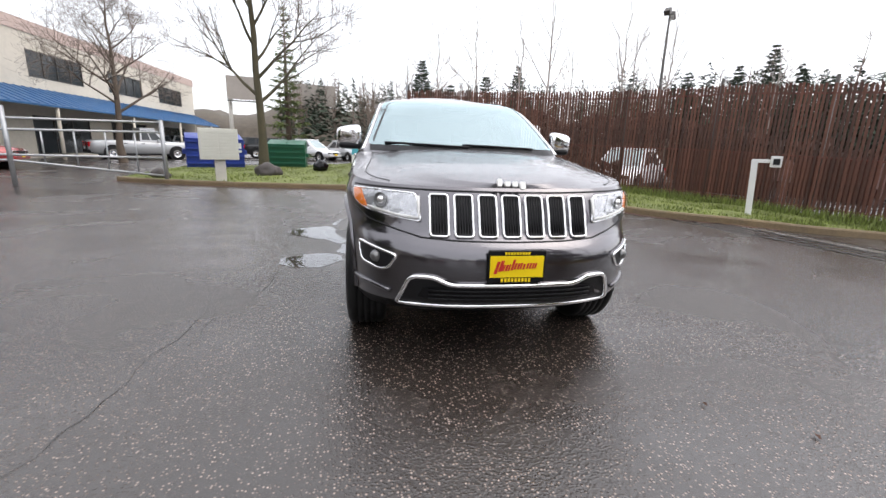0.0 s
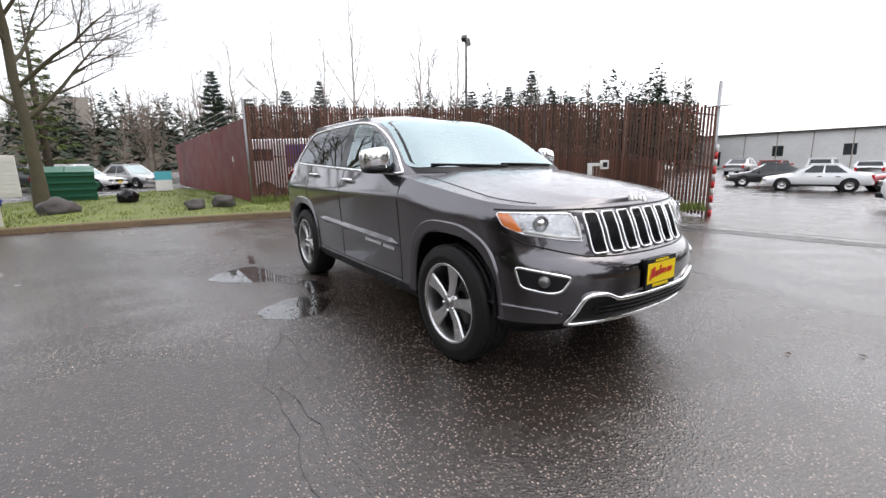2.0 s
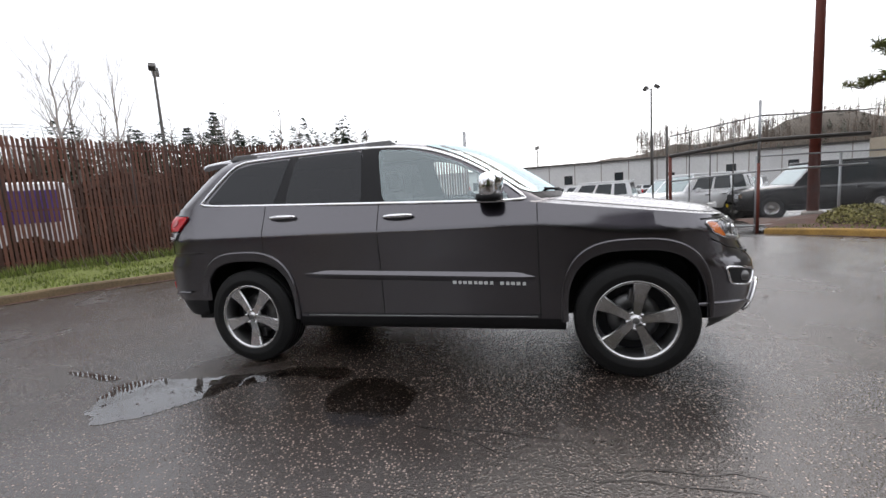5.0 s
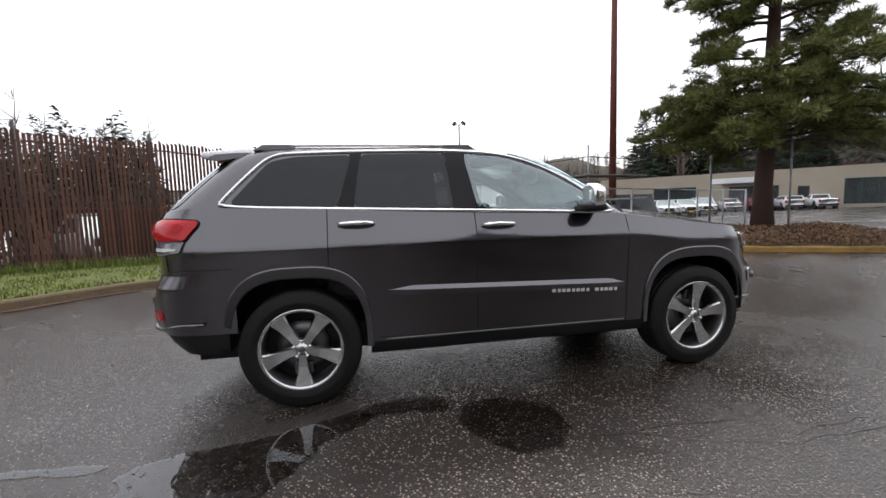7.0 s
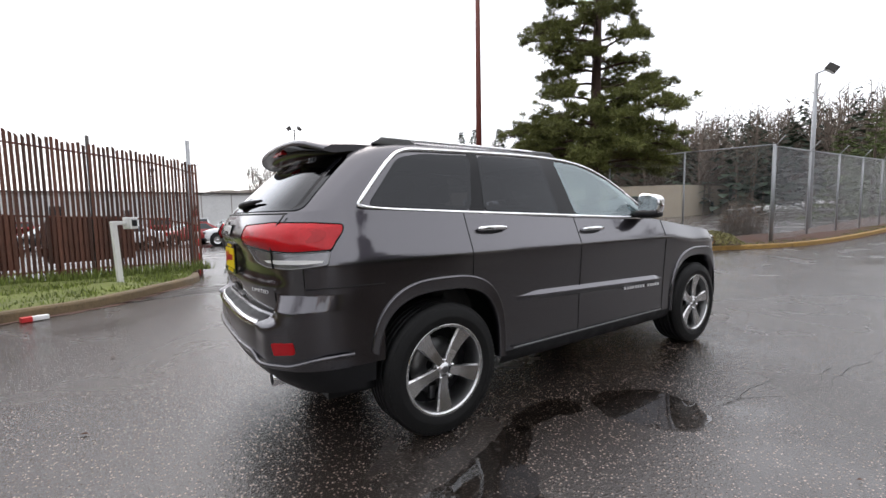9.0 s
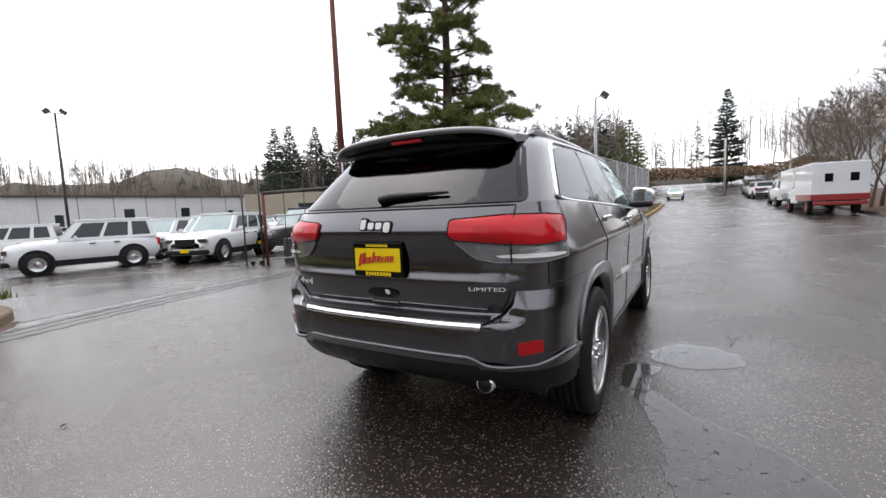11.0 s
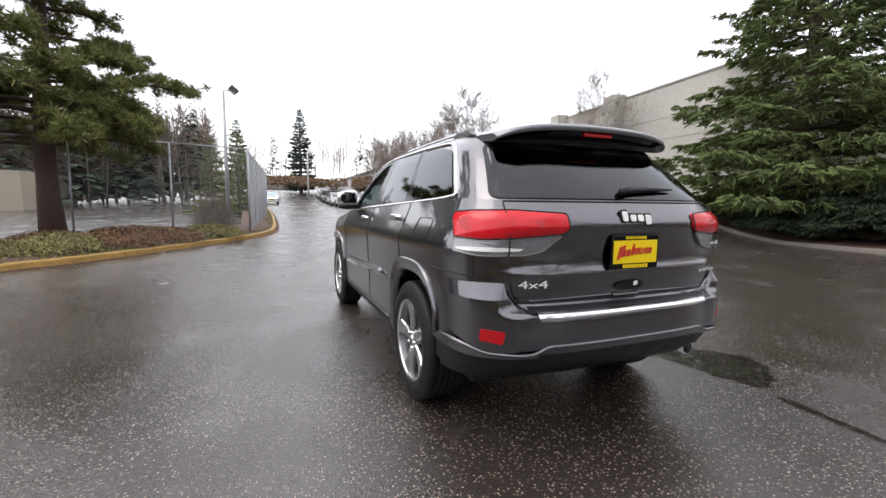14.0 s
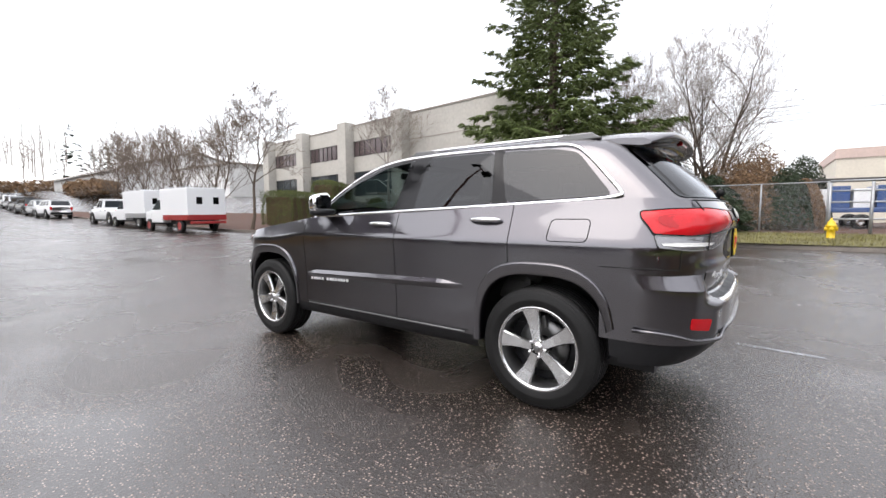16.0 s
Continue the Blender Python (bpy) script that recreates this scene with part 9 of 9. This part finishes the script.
# wheels
def wheel(side):
    """A road wheel with its axle along x and its outer face to side."""
    w = new("wheel")
    prof = [(-0.125, 0.262), (-0.130, 0.30), (-0.128, 0.345), (-0.112, 0.372), (-0.095, TYRE_R)]
    for g in (-0.06, -0.02, 0.02, 0.06):
        prof += [(g - 0.006, TYRE_R), (g - 0.004, TYRE_R - 0.009), (g + 0.004, TYRE_R - 0.009), (g + 0.006, TYRE_R)]
    prof += [(0.095, TYRE_R), (0.112, 0.372), (0.126, 0.345), (0.130, 0.315), (0.133, 0.309), (0.131, 0.303), (0.128, 0.272), (0.120, 0.262)]
    part("tyre", lathe(prof, 72), M_RUBBER, w, smooth=True)
    bm = bmesh.new()
    for k in range(72):
        a = 2 * math.pi * k / 72
        r = bmesh.ops.create_cube(bm, size=1)
        for v in r["verts"]:
            sx_ = 1 if v.co.x > 0 else -1
            v.co = Matrix.Rotation(a, 3, "X") @ Vector((0.101 + 0.017 * sx_, v.co.y * 0.020, TYRE_R - 0.014 + 0.012 * v.co.z - (0.010 if v.co.x > 0 else 0)))
    part("tread", bm, M_RUBBER, w)
    # barrel takes the dark copy, so the shade between spokes is painted in
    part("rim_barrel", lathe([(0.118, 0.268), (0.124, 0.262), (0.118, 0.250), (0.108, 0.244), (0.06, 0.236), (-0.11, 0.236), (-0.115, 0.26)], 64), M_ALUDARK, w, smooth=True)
    part("rim_lip", lathe([(0.116, 0.269), (0.1255, 0.263), (0.1195, 0.250), (0.109, 0.245)], 64), M_ALU, w, smooth=True)
    bm = bmesh.new()
    for k in range(5):
        sect = []
        for r, hw, x in ((0.040, 0.026, 0.100), (0.075, 0.030, 0.096), (0.12, 0.034, 0.092), (0.17, 0.041, 0.094), (0.215, 0.051, 0.101), (0.245, 0.060, 0.106)):
            ring = []
            for dy, dx in ((-hw * 1.06, -0.034), (-hw, -0.006), (-hw * 0.82, 0.004), (hw * 0.82, 0.004), (hw, -0.006), (hw * 1.06, -0.034)):
                ring.append(bm.verts.new(Matrix.Rotation(2 * math.pi * k / 5, 3, "X") @ Vector((x + dx, dy, r))))
            sect.append(ring)
        for A, B in zip(sect, sect[1:]):
            for j in range(5):
                bm.faces.new((A[j], A[j + 1], B[j + 1], B[j]))
    bmesh.ops.recalc_face_normals(bm, faces=bm.faces)
    sp = part("spokes", bm, M_ALU, w, "five machined alloy spokes")
    part("hub", lathe([(0.112, 0.0), (0.112, 0.020), (0.108, 0.028), (0.104, 0.030), (0.100, 0.060), (0.06, 0.066)], 32), M_ALU, sp, smooth=True)
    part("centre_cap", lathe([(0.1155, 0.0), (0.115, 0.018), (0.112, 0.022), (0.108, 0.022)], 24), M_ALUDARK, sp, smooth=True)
    for k in range(5):
        a = 2 * math.pi * (k + 0.5) / 5
        b = lathe([(0.090, 0.010), (0.112, 0.010), (0.116, 0.006), (0.116, 0.0)], 10)
        b.transform(Matrix.Rotation(a, 4, "X") @ Matrix.Translation((0, 0, 0.055)))
        part("wheel_nut", b, M_CHROME, sp, smooth=True)
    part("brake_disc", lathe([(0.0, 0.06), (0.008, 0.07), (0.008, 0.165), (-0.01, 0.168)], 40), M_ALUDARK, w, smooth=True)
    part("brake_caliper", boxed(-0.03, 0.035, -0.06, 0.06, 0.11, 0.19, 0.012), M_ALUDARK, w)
    part("back_plate", lathe([(-0.03, 0.0), (-0.03, 0.235)], 32), M_PLASTIC, w)
    return w


first_wheel = wheel(1)
first_wheel.parent = car
first_wheel.matrix_basis = pose(0.800, HUB_Y, HUB_Z + 0.002)
for sx, yc, turn in ((1, -HUB_Y, 33), (-1, HUB_Y, 180), (-1, -HUB_Y, 10)):
    copy_thing(first_wheel, pose(sx * 0.800, yc, HUB_Z + 0.002, turn if sx > 0 else -turn, 0, 0 if sx > 0 else 180))
first_wheel.matrix_basis = pose(0.800, HUB_Y, HUB_Z + 0.002, 12)

# cabin and underside
part("floor_pan", boxed(-0.78, 0.78, -1.0, 2.1, 0.33, 0.50), M_PLASTIC, car)
part("underbody", boxed(-0.49, 0.49, -1.85, 1.95, 0.31, 0.45), M_PLASTIC, car)
part("radiator_support", boxed(-0.75, 0.75, -1.95, -1.86, 0.36, 0.95), M_PLASTIC, car)
part("dashboard", boxed(-0.74, 0.74, -0.92, -0.34, 0.85, 1.175, 0.06), M_SEAT, car)
part("headliner", boxed(-0.56, 0.56, 0.1, 1.75, 1.655, 1.668), M_LINER, car)
for x in (-0.38, 0.38):
    s = part("front_seat", boxed(x - 0.25, x + 0.25, -0.12, 0.42, 0.62, 0.80, 0.05), M_SEAT, car)
    b = box(bmesh.new(), -0.25, 0.25, -0.07, 0.07, 0.0, 0.62, 0.05)
    b.transform(Matrix.Translation((x, 0.42, 0.72)) @ Matrix.Rotation(radians(-16), 4, "X"))
    part("seat_back", b, M_SEAT, s)
    b = box(bmesh.new(), -0.13, 0.13, -0.05, 0.05, 0.0, 0.17, 0.04)
    b.transform(Matrix.Translation((x, 0.60, 1.36)) @ Matrix.Rotation(radians(-10), 4, "X"))
    part("headrest", b, M_SEAT, s)
bench = part("rear_seat", boxed(-0.66, 0.66, 0.85, 1.30, 0.62, 0.80, 0.05), M_SEAT, car)
b = box(bmesh.new(), -0.66, 0.66, -0.07, 0.07, 0.0, 0.58, 0.05)
b.transform(Matrix.Translation((0, 1.30, 0.75)) @ Matrix.Rotation(radians(-18), 4, "X"))
part("bench_back", b, M_SEAT, bench)
for x in (-0.42, 0.42):
    part("headrest", boxed(x - 0.12, x + 0.12, 1.46, 1.54, 1.28, 1.42, 0.03), M_SEAT, bench)
sw = [Vector((0.38 + 0.18 * math.cos(a), 0, 0.18 * math.sin(a))) for a in [2 * math.pi * k / 32 for k in range(32)]]
sw = [Vector((0.38, -0.24, 1.12)) + Matrix.Rotation(radians(-24), 3, "X") @ (p - Vector((0.38, 0, 0))) for p in sw]
wheel_rim = tube("steering_wheel", sw, 0.016, M_SEAT, car, 8, True)
part("wheel_boss", boxed(0.30, 0.46, -0.27, -0.22, 1.07, 1.17, 0.02), M_SEAT, wheel_rim)
tube("wheel_spoke", [sw[0], Vector((0.38, -0.245, 1.12)), sw[16]], 0.016, M_SEAT, wheel_rim, 6)
tube("wheel_spoke", [Vector((0.38, -0.245, 1.12)), sw[24]], 0.016, M_SEAT, wheel_rim, 6)
part("inside_mirror", boxed(-0.12, 0.12, -0.38, -0.35, 1.56, 1.62, 0.012), M_PLASTIC, car)
